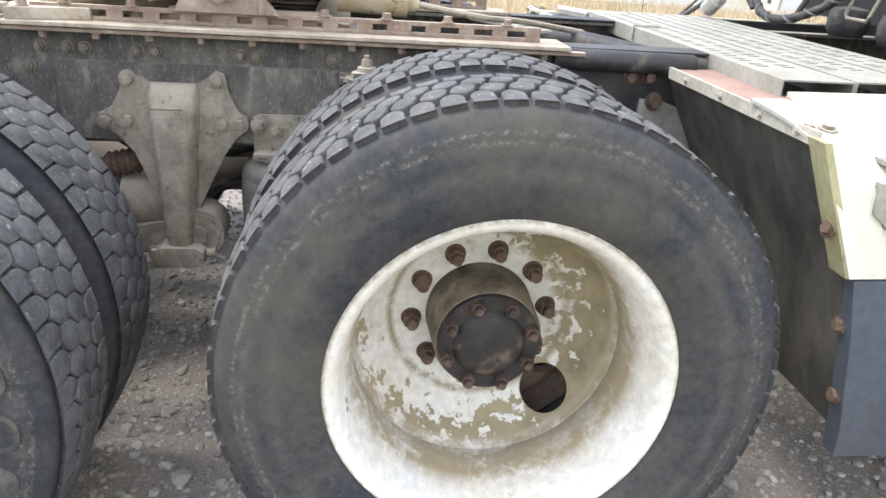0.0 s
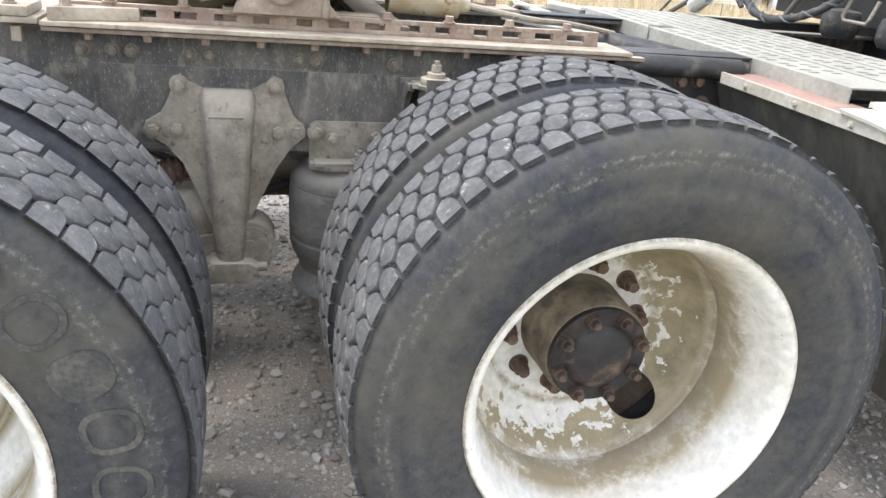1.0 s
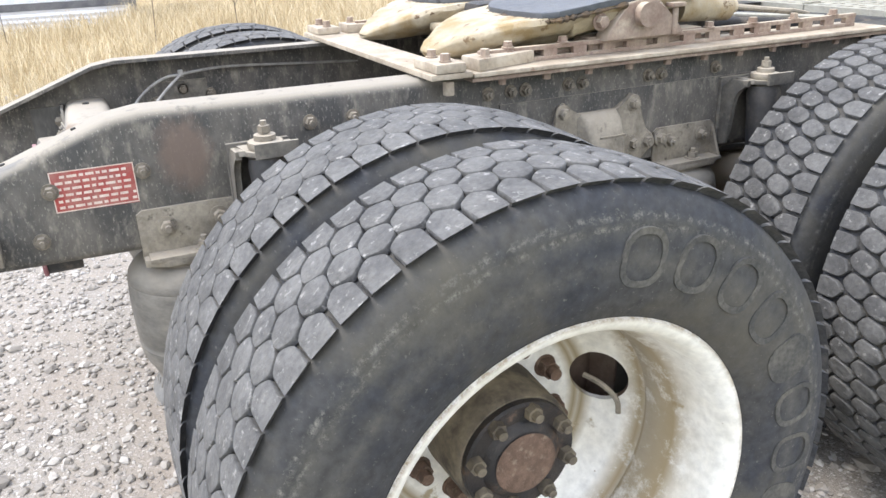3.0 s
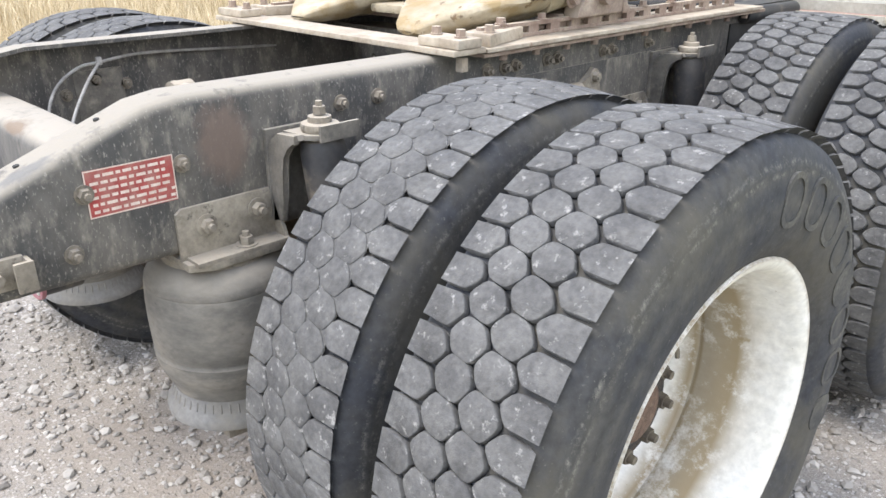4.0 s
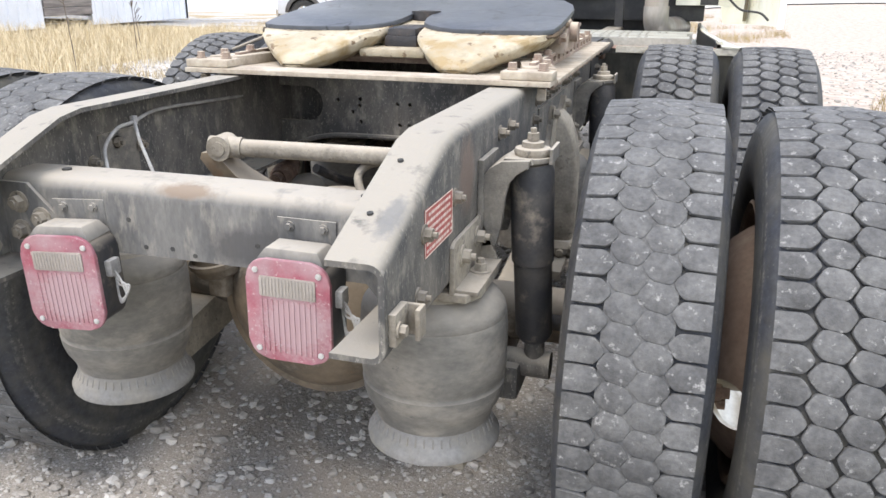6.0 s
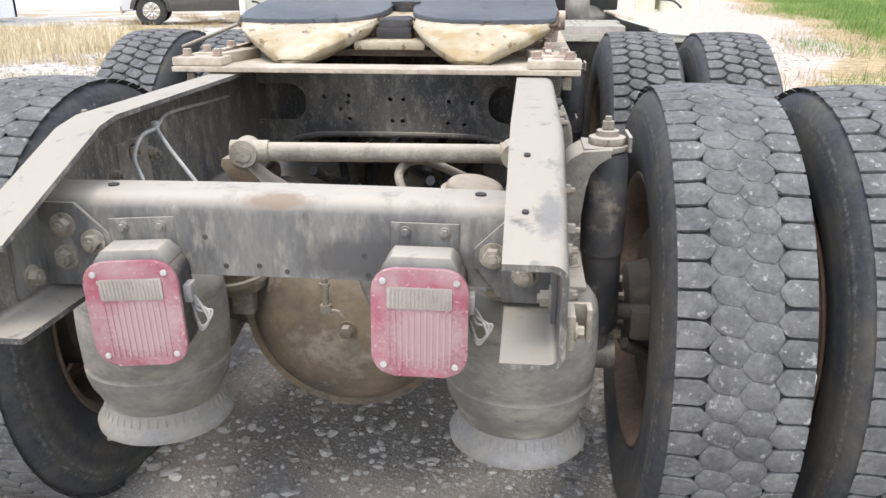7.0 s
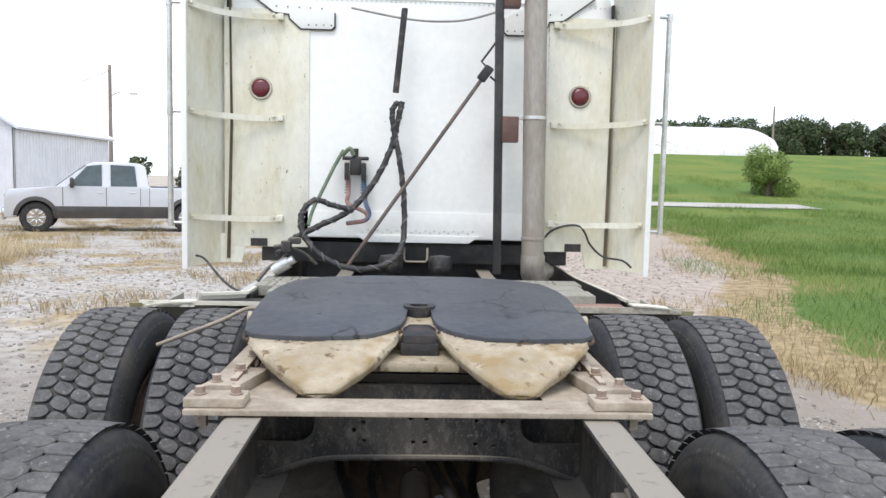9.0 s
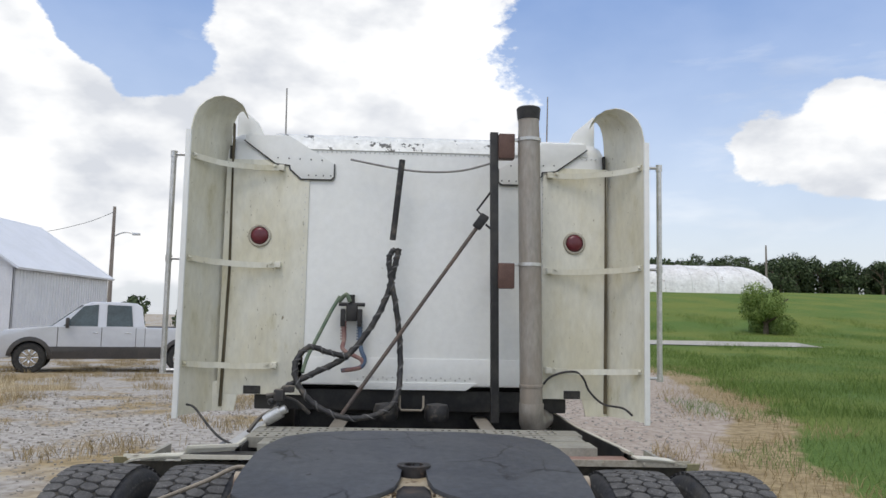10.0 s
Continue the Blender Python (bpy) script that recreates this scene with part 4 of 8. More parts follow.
def wheel_disc(outer):
    """Steel disc wheel: rim, drop centre and dished disc with two hand holes."""
    bm = bm_new()
    prof = [(0.121, 0.300), (0.123, 0.306), (0.119, 0.309), (0.113, 0.305), (0.108, 0.296), (0.098, 0.2875), (0.045, 0.279), (0.02, 0.266), (-0.05, 0.262), (-0.07, 0.276),
            (-0.105, 0.284), (-0.118, 0.296), (-0.122, 0.303), (-0.126, 0.296), (-0.12, 0.283), (-0.075, 0.268), (-0.05, 0.254), (0.016, 0.258), (0.042, 0.270), (0.096, 0.279), (0.115, 0.290)]
    lathe(bm, [(a, r + 0.008) for a, r in prof], 80, closed=True)
    disc = bm_new()
    dprof = [(-0.054, 0.274), (-0.068, 0.268), (-0.084, 0.258), (-0.106, 0.242), (-0.126, 0.220), (-0.146, 0.194), (-0.152, 0.184), (-0.155, 0.174), (-0.155, 0.112), (-0.165, 0.110), (-0.166, 0.176),
             (-0.156, 0.199), (-0.136, 0.226), (-0.114, 0.251), (-0.088, 0.268), (-0.078, 0.274)]
    lathe(disc, [(a - (0.018 if outer else -0.05) * min(1.0, (0.27 - r) / 0.05), r) for a, r in dprof], 80, closed=True)
    tool = bm_new()
    for a in (0, 180):
        c, s = math.cos(radians(a)), math.sin(radians(a))
        d = Vector((-0.82, 0.57 * c, 0.57 * s))
        m = Vector((-0.136, 0.222 * c, 0.222 * s))
        cyl(tool, m - d * 0.07, m + d * 0.07, 0.053, n=32)
    disc = cut(disc, tool)
    # the paint ends at the back: rust there
    bmesh.ops.recalc_face_normals(disc, faces=disc.faces)
    for b in (bm, disc):
        for f in b.faces:
            if (b is bm and f.calc_center_median().x < -0.075) or (b is disc and f.normal.x < -0.3):
                f.material_index = 1
    me = bpy.data.meshes.new("tmp")
    disc.to_mesh(me)
    disc.free()
    bm.from_mesh(me)
    bpy.data.meshes.remove(me)
    return bm


def hub_mesh():
    bm = bm_new()
    lathe(bm, [(-0.176, 0.0), (-0.176, 0.113), (-0.14, 0.111), (-0.06, 0.108), (-0.052, 0.104), (-0.052, 0.0)], 40)
    return bm


def hub_cap():
    bm = bm_new()
    lathe(bm, [(-0.054, 0.0), (-0.054, 0.101), (-0.040, 0.101), (-0.036, 0.097), (-0.036, 0.072), (-0.028, 0.064), (-0.022, 0.05), (-0.020, 0.0)], 40)
    return bm


def flange_nut():
    bm = bm_new()
    cyl(bm, (0, 0, 0), (0.016, 0, 0), 0.0155, 0.014, n=6)
    cyl(bm, (0.016, 0, 0), (0.028, 0, 0), 0.009, 0.008, n=10)
    return bm


def lug_nut():
    bm = bm_new()
    cyl(bm, (0, 0, 0), (0.004, 0, 0), 0.022, 0.021, n=18)
    cyl(bm, (0.004, 0, 0), (0.024, 0, 0), 0.0185, 0.0175, n=6)
    cyl(bm, (0.024, 0, 0), (0.040, 0, 0), 0.0125, 0.0115, n=12)
    return bm


TREADS, TYRES = {}, {}
for key, depth, gap, mid_gap, mid_depth, pitches in (("front", 0.013, 0.0074, 0.0064, 0.012, 66), ("rear", 0.007, 0.0042, 0.0047, 0.006, 64), ("worn", 0.0045, 0.0028, 0.0026, 0.0014, 64)):
    bm = bm_new()
    tread_mesh(bm, depth, gap, mid_gap, mid_depth, pitches, 11, 0.010 if key == "front" else 0.007, 1.0 if key == "front" else -0.15)
    if key == "worn":
        # worn groove floor between the blocks
        lathe(bm, [(u, TYRE_R - 0.0027 - 0.0075 * (abs(u) / 0.11) ** 2.4) for u in (-0.06, -0.03, 0.0, 0.03, 0.06)], 120)
    TREADS[key] = part("tread", bm, (M_TREAD, M_LUG), truck, "worn hexagonal tread blocks")
bm = bm_new()
tyre_body(bm)
tyre_src = part("tyre", bm, M_RUBBER, truck, "black radial truck tyre with dusty sidewall")
wheel_src = {key: part("wheel", wheel_disc(True), (m, M_WHEEL_IN), truck, label) for key, m, label in (("front", M_WHEEL, "white painted steel disc wheel crusted with dried mud"), ("rear", M_WHEEL_REAR, "white painted steel disc wheel with a muddy ring"))}
inner_src = part("wheel", wheel_disc(False), (M_WHEEL_IN, M_WHEEL_IN), truck, "rusty inner steel disc wheel")
hub_src = part("hub", hub_mesh(), M_HUB, truck)
cap_src = part("axle_flange", hub_cap(), M_GREASE, truck, "black greasy axle flange")
fnut_src = {"front": part("flange_nut", flange_nut(), M_GREASE_RUST, truck), "rear": part("flange_nut", flange_nut(), M_HUB, truck)}
bm = bm_new()
lathe(bm, [(-0.0205, 0.0), (-0.0205, 0.055), (-0.019, 0.052), (-0.0175, 0.03), (-0.017, 0.0)], 36)
centre_src = part("flange_centre", bm, M_RUST, truck, "rust-brown flange centre")
nut_src = part("lug_nut", lug_nut(), M_RUST, truck, "rusty lug nut")
used = set()


def place(src, m, parent):
    """First use takes the source object itself, later ones share its mesh."""
    if src in used:
        return again(src, m, parent)
    used.add(src)
    src.parent, src.matrix_basis = parent, m
    return src


SPIN = {("front", 1): -48, ("rear", 1): 10, ("front", -1): 40, ("rear", -1): 75}
for key, (y, z_hub, size) in AXLES.items():
    for side in (1, -1):
        for x, dish in zip(TRACK[key, side], (1, -1)):
            turn = pose(side * x, y, z_hub, SPIN[key, side] + (9 if dish < 0 else 0), 0, 0) @ pose(0, 0, 0, 0, 0, 0 if side * dish > 0 else 180) @ Matrix.Diagonal((1, size, size, 1))
            wheel = place(wheel_src[key] if dish > 0 else inner_src, turn, truck)
            place(tyre_src, Matrix(), wheel)
            place(TREADS["worn" if key == "rear" and dish < 0 else key], pose(0, 0, 0, 7 * side, 0, 0), wheel)
            if dish > 0:
                place(hub_src, Matrix(), wheel)
                place(cap_src, Matrix(), wheel)
                if key == "rear":
                    place(centre_src, Matrix(), wheel)
                for k in range(10):
                    a = 2 * math.pi * (k + 0.5) / 10
                    place(nut_src, pose(-0.173, 0.143 * math.cos(a), 0.143 * math.sin(a), k * 23), wheel)
                for k in range(8):
                    a = 2 * math.pi * (k + 0.5) / 8
                    place(fnut_src[key], pose(-0.038, 0.086 * math.cos(a), 0.086 * math.sin(a), k * 17), wheel)
                if side > 0 and key == "rear":
                    for k in range(8):
                        bm = bm_new()
                        sidewall_mark(bm, k)
                        part("moulded_mark", bm, M_EMBOSS, wheel).matrix_basis = pose(0, 0, 0, -SPIN[key, side], 0, 0)
                    bm = bm_new()
                    tube(bm, spline([(-0.15, 0.2, 0.005), (-0.115, 0.214, -0.004), (-0.092, 0.226, -0.03), (-0.085, 0.222, -0.055)], 5), 0.005, 8)
                    part("valve_stem", bm, M_CAST, wheel, "bent metal valve stem")

# inner drums and axle ends
for y, z_hub, size in AXLES.values():
    for side in (1, -1):
        bm = bm_new()
        lathe(bm, [(0.605, 0.0), (0.605, 0.085), (0.615, 0.105), (0.650, 0.115), (0.662, 0.12), (0.664, 0.185), (0.675, 0.198), (0.76, 0.2), (0.79, 0.175), (0.79, 0.0)], 40, at=(0, y, z_hub))
        if side < 0:
            bmesh.ops.scale(bm, vec=(-1, 1, 1), verts=bm.verts)
        drum = part("brake_drum", bm, M_DRUM, truck, "dark dusty brake drum")
        bolt_set("drum_bolt", drum, M_CAST, [((side * 0.607, y + 0.07 * math.cos(k * 0.785), z_hub + 0.07 * math.sin(k * 0.785)), (-side, 0, 0)) for k in range(8)], 0.010, 0.014)
        bm = bm_new()
        box(bm, (side * 0.632, y - 0.145, z_hub + 0.03), (0.05, 0.05, 0.07), 0.01)
        cyl(bm, (side * 0.50, y - 0.14, z_hub + 0.05), (side * 0.67, y - 0.14, z_hub + 0.05), 0.018, n=14)
        cyl(bm, (side * 0.60, y - 0.15, z_hub - 0.02), (side * 0.66, y - 0.12, z_hub - 0.06), 0.013, n=12)
        part("brake_cam", bm, M_DRUM, drum, "dark brake cam bracket")

# ---- the truck: frame ----
SECTION = TAIL
RAIL_SIDE = ((-0.814, 0.727, 0.876), (-0.80, 0.7255, 0.882), (-0.52, 0.722, 0.986), (-0.46, 0.722, 0.995), (0.5, 0.722, 0.992), (2.0, 0.722, 0.990), (4.6, 0.722, 0.990))


def channel(z0, z1, x_out, depth, t, s, r=0.022):
    """Cross-section of a pressed channel that opens to the inside."""
    pts = []
    for cx, cz, a0 in ((x_out - r, z1 - r, 90), (x_out - r, z0 + r, 0)):
        for k in range(5):
            a = radians(a0 - 90 * k / 4)
            pts.append((cx + r * math.cos(a), cz + r * math.sin(a)))
    pts = [(x_out - depth, z1)] + pts + [(x_out - depth, z0), (x_out - depth, z0 + t)]
    ri = r - t
    inner = []
    for cx, cz, a0 in ((x_out - r, z0 + r, -90), (x_out - r, z1 - r, 0)):
        for k in range(4):
            a = radians(a0 + 90 * k / 3)
            inner.append((cx + ri * math.cos(a), cz + ri * math.sin(a)))
    pts += inner + [(x_out - depth, z1 - t)]
    return [(s * x, z) for x, z in pts]


LEFT = Matrix.Translation((0.014, 0, 0))
rails = {}
for s in (1, -1):
    bm = bm_new()
    rows = [[Vector((x, y, z)) for x, z in channel(z0, z1, 0.430, 0.086, 0.009, s)] for y, z0, z1 in RAIL_SIDE]
    rings(bm, rows)
    rails[s] = part("frame_rail", bm, M_FRAME, truck, "black steel channel frame rail under tan dust")
    if s < 0:
        rails[s].matrix_basis = TAIL @ LEFT
    # inner reinforcement seam and bolt rows
    bm = bm_new()
    hexbolt(bm, (0, 0, 0), (1, 0, 0), 0.0118, 0.012, 1.35, 0.010)
    src = part("rail_bolt", bm, M_BOLT, rails[s])
    spots = [(-0.672, 0.777), (-0.639, 0.868), (-0.470, 0.884), (-0.125, 0.935), (-0.03, 0.935), (0.30, 0.945), (0.36, 0.945), (0.40, 0.945), (0.52, 0.945), (0.56, 0.945),
             (0.76, 0.942), (0.80, 0.942), (0.98, 0.942), (0.27, 0.90), (1.02, 0.76), (1.62, 0.90), (1.66, 0.90), (1.69, 0.84)]
    first = True
    for y, z in spots:
        m = pose(s * 0.430, y, z, 0, 0, 0 if s > 0 else 180)
        if first:
            src.matrix_basis, first = m, False
        else:
            again(src, m)
    # inside web bolts
    for y, z in ((-0.44, 0.83), (-0.36, 0.86), (-0.27, 0.80), (-0.28, 0.89), (-0.2, 0.87)):
        again(src, pose(s * 0.421, y, z, 0, 0, 180 if s > 0 else 0))
    bm = bm_new()
    prism(bm, [(0.33, 0.735), (1.12, 0.735), (1.12, 0.918), (0.33, 0.918)], "x", s * 0.430, s * 0.4335)
    part("reinforcement_plate", bm, M_FRAME, rails[s])
    # small clip near the tail
    bm = bm_new()
    box(bm, (s * 0.436, -0.775, 0.777), (0.012, 0.055, 0.05), 0.003)
    box(bm, (s * 0.447, -0.745, 0.775), (0.026, 0.008, 0.048), 0.003)
    box(bm, (s * 0.462, -0.755, 0.775), (0.008, 0.03, 0.048), 0.003)
    hexbolt(bm, (s * 0.442, -0.79, 0.775), (s, 0, 0), 0.009, 0.009)
    part("rail_clip", bm, M_CAST, rails[s])
    # holes of the top flange, as dark plugs
    for y, z in ((-0.576, 0.968), (-0.71, 0.918)) if s > 0 else ():
        bm = bm_new()
        cyl(bm, (s * 0.372, y, z - 0.012), (s * 0.372, y - 0.0022, z - 0.0004), 0.005, n=14)
        part("flange_hole", bm, M_GROOVE, rails[s])

for s in (1, -1):
    bm = bm_new()
    prism(bm, [(1.47, 0.70), (1.98, 0.70), (1.98, 0.952), (1.47, 0.952)], "x", s * 0.430, s * 0.4345)
    z_top = max(z1 for y, z0, z1 in RAIL_SIDE)
    prism(bm, [(s * 0.338, 1.57), (s * 0.428, 1.57), (s * 0.428, 1.98), (s * 0.338, 1.98)][::s], "z", z_top, z_top + 0.004)
    part("black_web_plate", bm, M_BLACK, rails[s], "black painted plate on the frame web")
    bolt_set("rusty_bolt", rails[s], M_RUST, [((s * 0.4345, y, z), (s, 0, 0)) for y, z in ((1.738, 0.936), (1.788, 0.938))], 0.014, 0.016, 1.3)
    bm = bm_new()
    prism(bm, [(1.77, 0.885), (1.83, 0.88), (1.93, 0.85), (1.95, 0.76), (1.90, 0.70), (1.80, 0.72), (1.765, 0.83)], "x", s * 0.4345, s * 0.4445, 0.003)
    part("bracket_plate", bm, M_DECK, rails[s], "pale dusty bracket plate")
    bolt_set("rusty_bolt", rails[s], M_RUST, [((s * 0.4445, 1.806, 0.880), (s, 0, 0))], 0.018, 0.02, 1.3)

# warning label with rows of printing, which stands as bars
label = part("warning_label", (lambda b: (prism(b, [(-0.636, 0.827), (-0.485, 0.825), (-0.485, 0.902), (-0.636, 0.904)], "x", 0.4302, 0.4312), b)[1])(bm_new()), M_LABEL, truck, "red warning label with cream printing")
bm = bm_new()
rnd = random.Random(8)
for row in range(6):
    z, y = 0.893 - row * 0.0115, -0.628
    if row == 0:
        y = -0.618
    while y < -0.498:
        w = rnd.uniform(0.006, 0.018)
        box(bm, (0.4314, y + w / 2, z), (0.0006, min(w, -0.493 - y), 0.0048))
        y += w + 0.004
for yc, zc, ly, lz in ((-0.5605, 0.9025, 0.151, 0.002), (-0.5605, 0.8275, 0.151, 0.002), (-0.635, 0.865, 0.002, 0.075), (-0.486, 0.865, 0.002, 0.075)):
    box(bm, (0.4314, yc, zc), (0.0006, ly, lz))
part("printing", bm, M_LABEL_W, label)

# ---- rear crossmember, gussets, lamps ----
bm = bm_new()
sec = []
for cy, cz, a0 in ((-0.582, 0.863, 180), (-0.522, 0.863, 90)):
    for k in range(6):
        a = radians(a0 - 90 * k / 5)
        sec.append((cy + 0.03 * math.cos(a), cz + 0.03 * math.sin(a)))
sec = [(-0.612, 0.762)] + sec + [(-0.492, 0.80), (-0.498, 0.80), (-0.498, 0.863), (-0.522, 0.887), (-0.582, 0.887), (-0.606, 0.863), (-0.606, 0.762)]
rings(bm, [[Vector((x, y, z + 0.004 * math.cos(x * 4))) for y, z in sec] for x in (-0.405, -0.3, -0.15, 0.0, 0.15, 0.3, 0.421)])
cross = part("crossmember", bm, M_CROSS, truck, "dusty pressed steel rear crossmember", 30)
for x, z in ((-0.19, 0.815), (-0.13, 0.83), (-0.10, 0.782), (-0.045, 0.784), (0.0, 0.776), (0.125, 0.808), (0.13, 0.775), (-0.17, 0.775)):
    bm = bm_new()
    cyl(bm, (x, -0.6135, z), (x, -0.60, z), 0.0042, n=10)
    part("bolt_hole", bm, M_GROOVE, cross)
for x in (-0.302, 0.302):
    bm = bm_new()
    cyl(bm, (x, -0.553, 0.8975), (x, -0.553, 0.88), 0.009, n=12)
    part("bolt_hole", bm, M_GROOVE, cross)
for s in (1, -1):
    bm = bm_new()
    prism(bm, [(s * 0.420, 0.742), (s * 0.345, 0.742), (s * 0.297, 0.80), (s * 0.297, 0.828), (s * 0.352, 0.882), (s * 0.420, 0.882)][::s], "y", -0.6205, -0.6125, 0.0015)
    prism(bm, [(s * 0.4205, -0.62), (s * 0.4205, -0.70), (s * 0.4135, -0.70), (s * 0.4135, -0.62)], "z", 0.745, 0.88)
    part("gusset_plate", bm, M_CROSS, cross, "dusty gusset plate").matrix_basis = LEFT if s < 0 else Matrix()
    bolt_set("gusset_bolt", cross, M_CAST, [((s * x + (0.012 if s < 0 else 0), -0.6205, z), (0, -1, 0)) for x, z in ((0.325, 0.818), (0.375, 0.79), (0.372, 0.845))] + [((s * 0.4135 + (0.012 if s < 0 else 0), -0.665, 0.77), (-s, 0, 0))], 0.0145, 0.013, 1.45, 0.007)

for name, cx, z0, tilt in (("right", 0.222, 0.7335, 1.0), ("left", -0.218, 0.7285, -2.0)):
    lamp = thing("tail_lamp", "box tail lamp with faded red lens and clear reversing window", "lamp")
    lamp.parent = truck
    del lamp["category"]
    lamp.matrix_basis = TAIL @ pose(cx, -0.695, z0, 0, tilt, 2.0 * (1 if cx > 0 else 3))
    bm = bm_new()
    prism(bm, rounded(0, 0, 0.135, 0.165, 0.03), "y", 0.004, 0.075, 0.004)
    part("housing", bm, M_SHOCK, lamp, "dusty black lamp housing")
    bm = bm_new()
    rings(bm, [[Vector((sx * w, 0.04 + sy * d, z)) for sx, sy in ((-1, -1), (1, -1), (1, 1), (-1, 1))] for z, w, d in ((0.076, 0.058, 0.034), (0.084, 0.055, 0.032), (0.098, 0.045, 0.026), (0.1, 0.041, 0.023))])
    box(bm, (0.0, 0.079, 0.105), (0.104, 0.004, 0.054), 0.0015)
    for x in (-0.03, 0.03):
        hexbolt(bm, (x, 0.077, 0.118), (0, -1, 0), 0.006, 0.005)
    part("mount", bm, M_CROSS, lamp)
    bm = bm_new()
    prism(bm, rounded(0, 0, 0.144, 0.174, 0.034), "y", -0.004, 0.005, 0.003)
    lens = part("lens", bm, M_RED, lamp, "faded dusty red plastic lens")
    bm = bm_new()
    for k in range(11):
        box(bm, (-0.046 + k * 0.0092, -0.0045, -0.026), (0.0032, 0.002, 0.092))
    tagged(part("lens_rib", bm, M_RED, lamp), kind="stuff")
    bm = bm_new()
    prism(bm, rounded(0, 0.042, 0.096, 0.034, 0.003), "y", -0.0062, -0.003, 0.001)
    part("clear_window", bm, M_CLEAR, lamp, "cloudy clear reversing lens")
    bm = bm_new()
    for k in range(16):
        box(bm, (-0.043 + k * 0.0057, -0.0066, 0.042), (0.002, 0.001, 0.03))
    tagged(part("window_rib", bm, M_CLEAR, lamp), kind="stuff")
    bolt_set("screw", lamp, M_SCREW, [((x, -0.003, z), (0, -1, 0)) for x in (-0.054, 0.054) for z in (-0.068, 0.068)], 0.0042, 0.001, 1.2)
    bm = bm_new()
    for k in range(3):
        tube(bm, spline([(0.068, 0.03 + k * 0.01, 0.03), (0.083, 0.035, 0.01 - k * 0.01), (0.095 + 0.006 * k, 0.03, -0.01), (0.10, 0.028, -0.028), (0.085, 0.03, -0.035 - 0.004 * k), (0.07, 0.05, 0.0)], 6), 0.0022, 6)
    box(bm, (0.074, 0.04, 0.02), (0.014, 0.03, 0.03), 0.004)
    part("wire", bm, M_WIRE, lamp)

# ---- bulkhead between the rails ----
bm = bm_new()
arch = [(-0.42, 0.72), (-0.38, 0.735), (-0.33, 0.756), (-0.27, 0.774), (-0.17, 0.784), (0.17, 0.784), (0.27, 0.774), (0.33, 0.756), (0.38, 0.735), (0.42, 0.72)]
prism(bm, arch + [(0.42, 0.972), (-0.42, 0.972)], "y", 0.498, 0.510, 0.002)
tool = bm_new()
for s in (1, -1):
    prism(tool, [(s * (0.34 + u), 0.905 + v) for u, v in rounded(0.022, -0.032, 0.2, 0.105, 0.05)], "y", 0.4, 0.6)
for x, z in ((-0.018, 0.884), (0.021, 0.884), (-0.012, 0.822), (0.018, 0.822), (-0.137, 0.893), (-0.14, 0.874), (-0.163, 0.855), (-0.137, 0.826), (0.15, 0.88), (0.148, 0.818), (0.195, 0.815), (-0.21, 0.889), (0.217, 0.878)):
    cyl(tool, (x, 0.4, z), (x, 0.6, z), 0.0062, n=10)
bm = cut(bm, tool)
tube(bm, spline([(x, 0.491, z) for x, z in arch], 4), 0.008, 8)
part("bulkhead", bm, M_FRAME, truck, "dark drilled crossmember plate", 30)
for y in (0.62, 1.0, 1.75, 2.4):
    bm = bm_new()
    box(bm, (0, y, 0.86), (0.842, 0.09, 0.2), 0.004)
    part("inner_crossmember", bm, M_FRAME, truck)

# ---- air springs ----


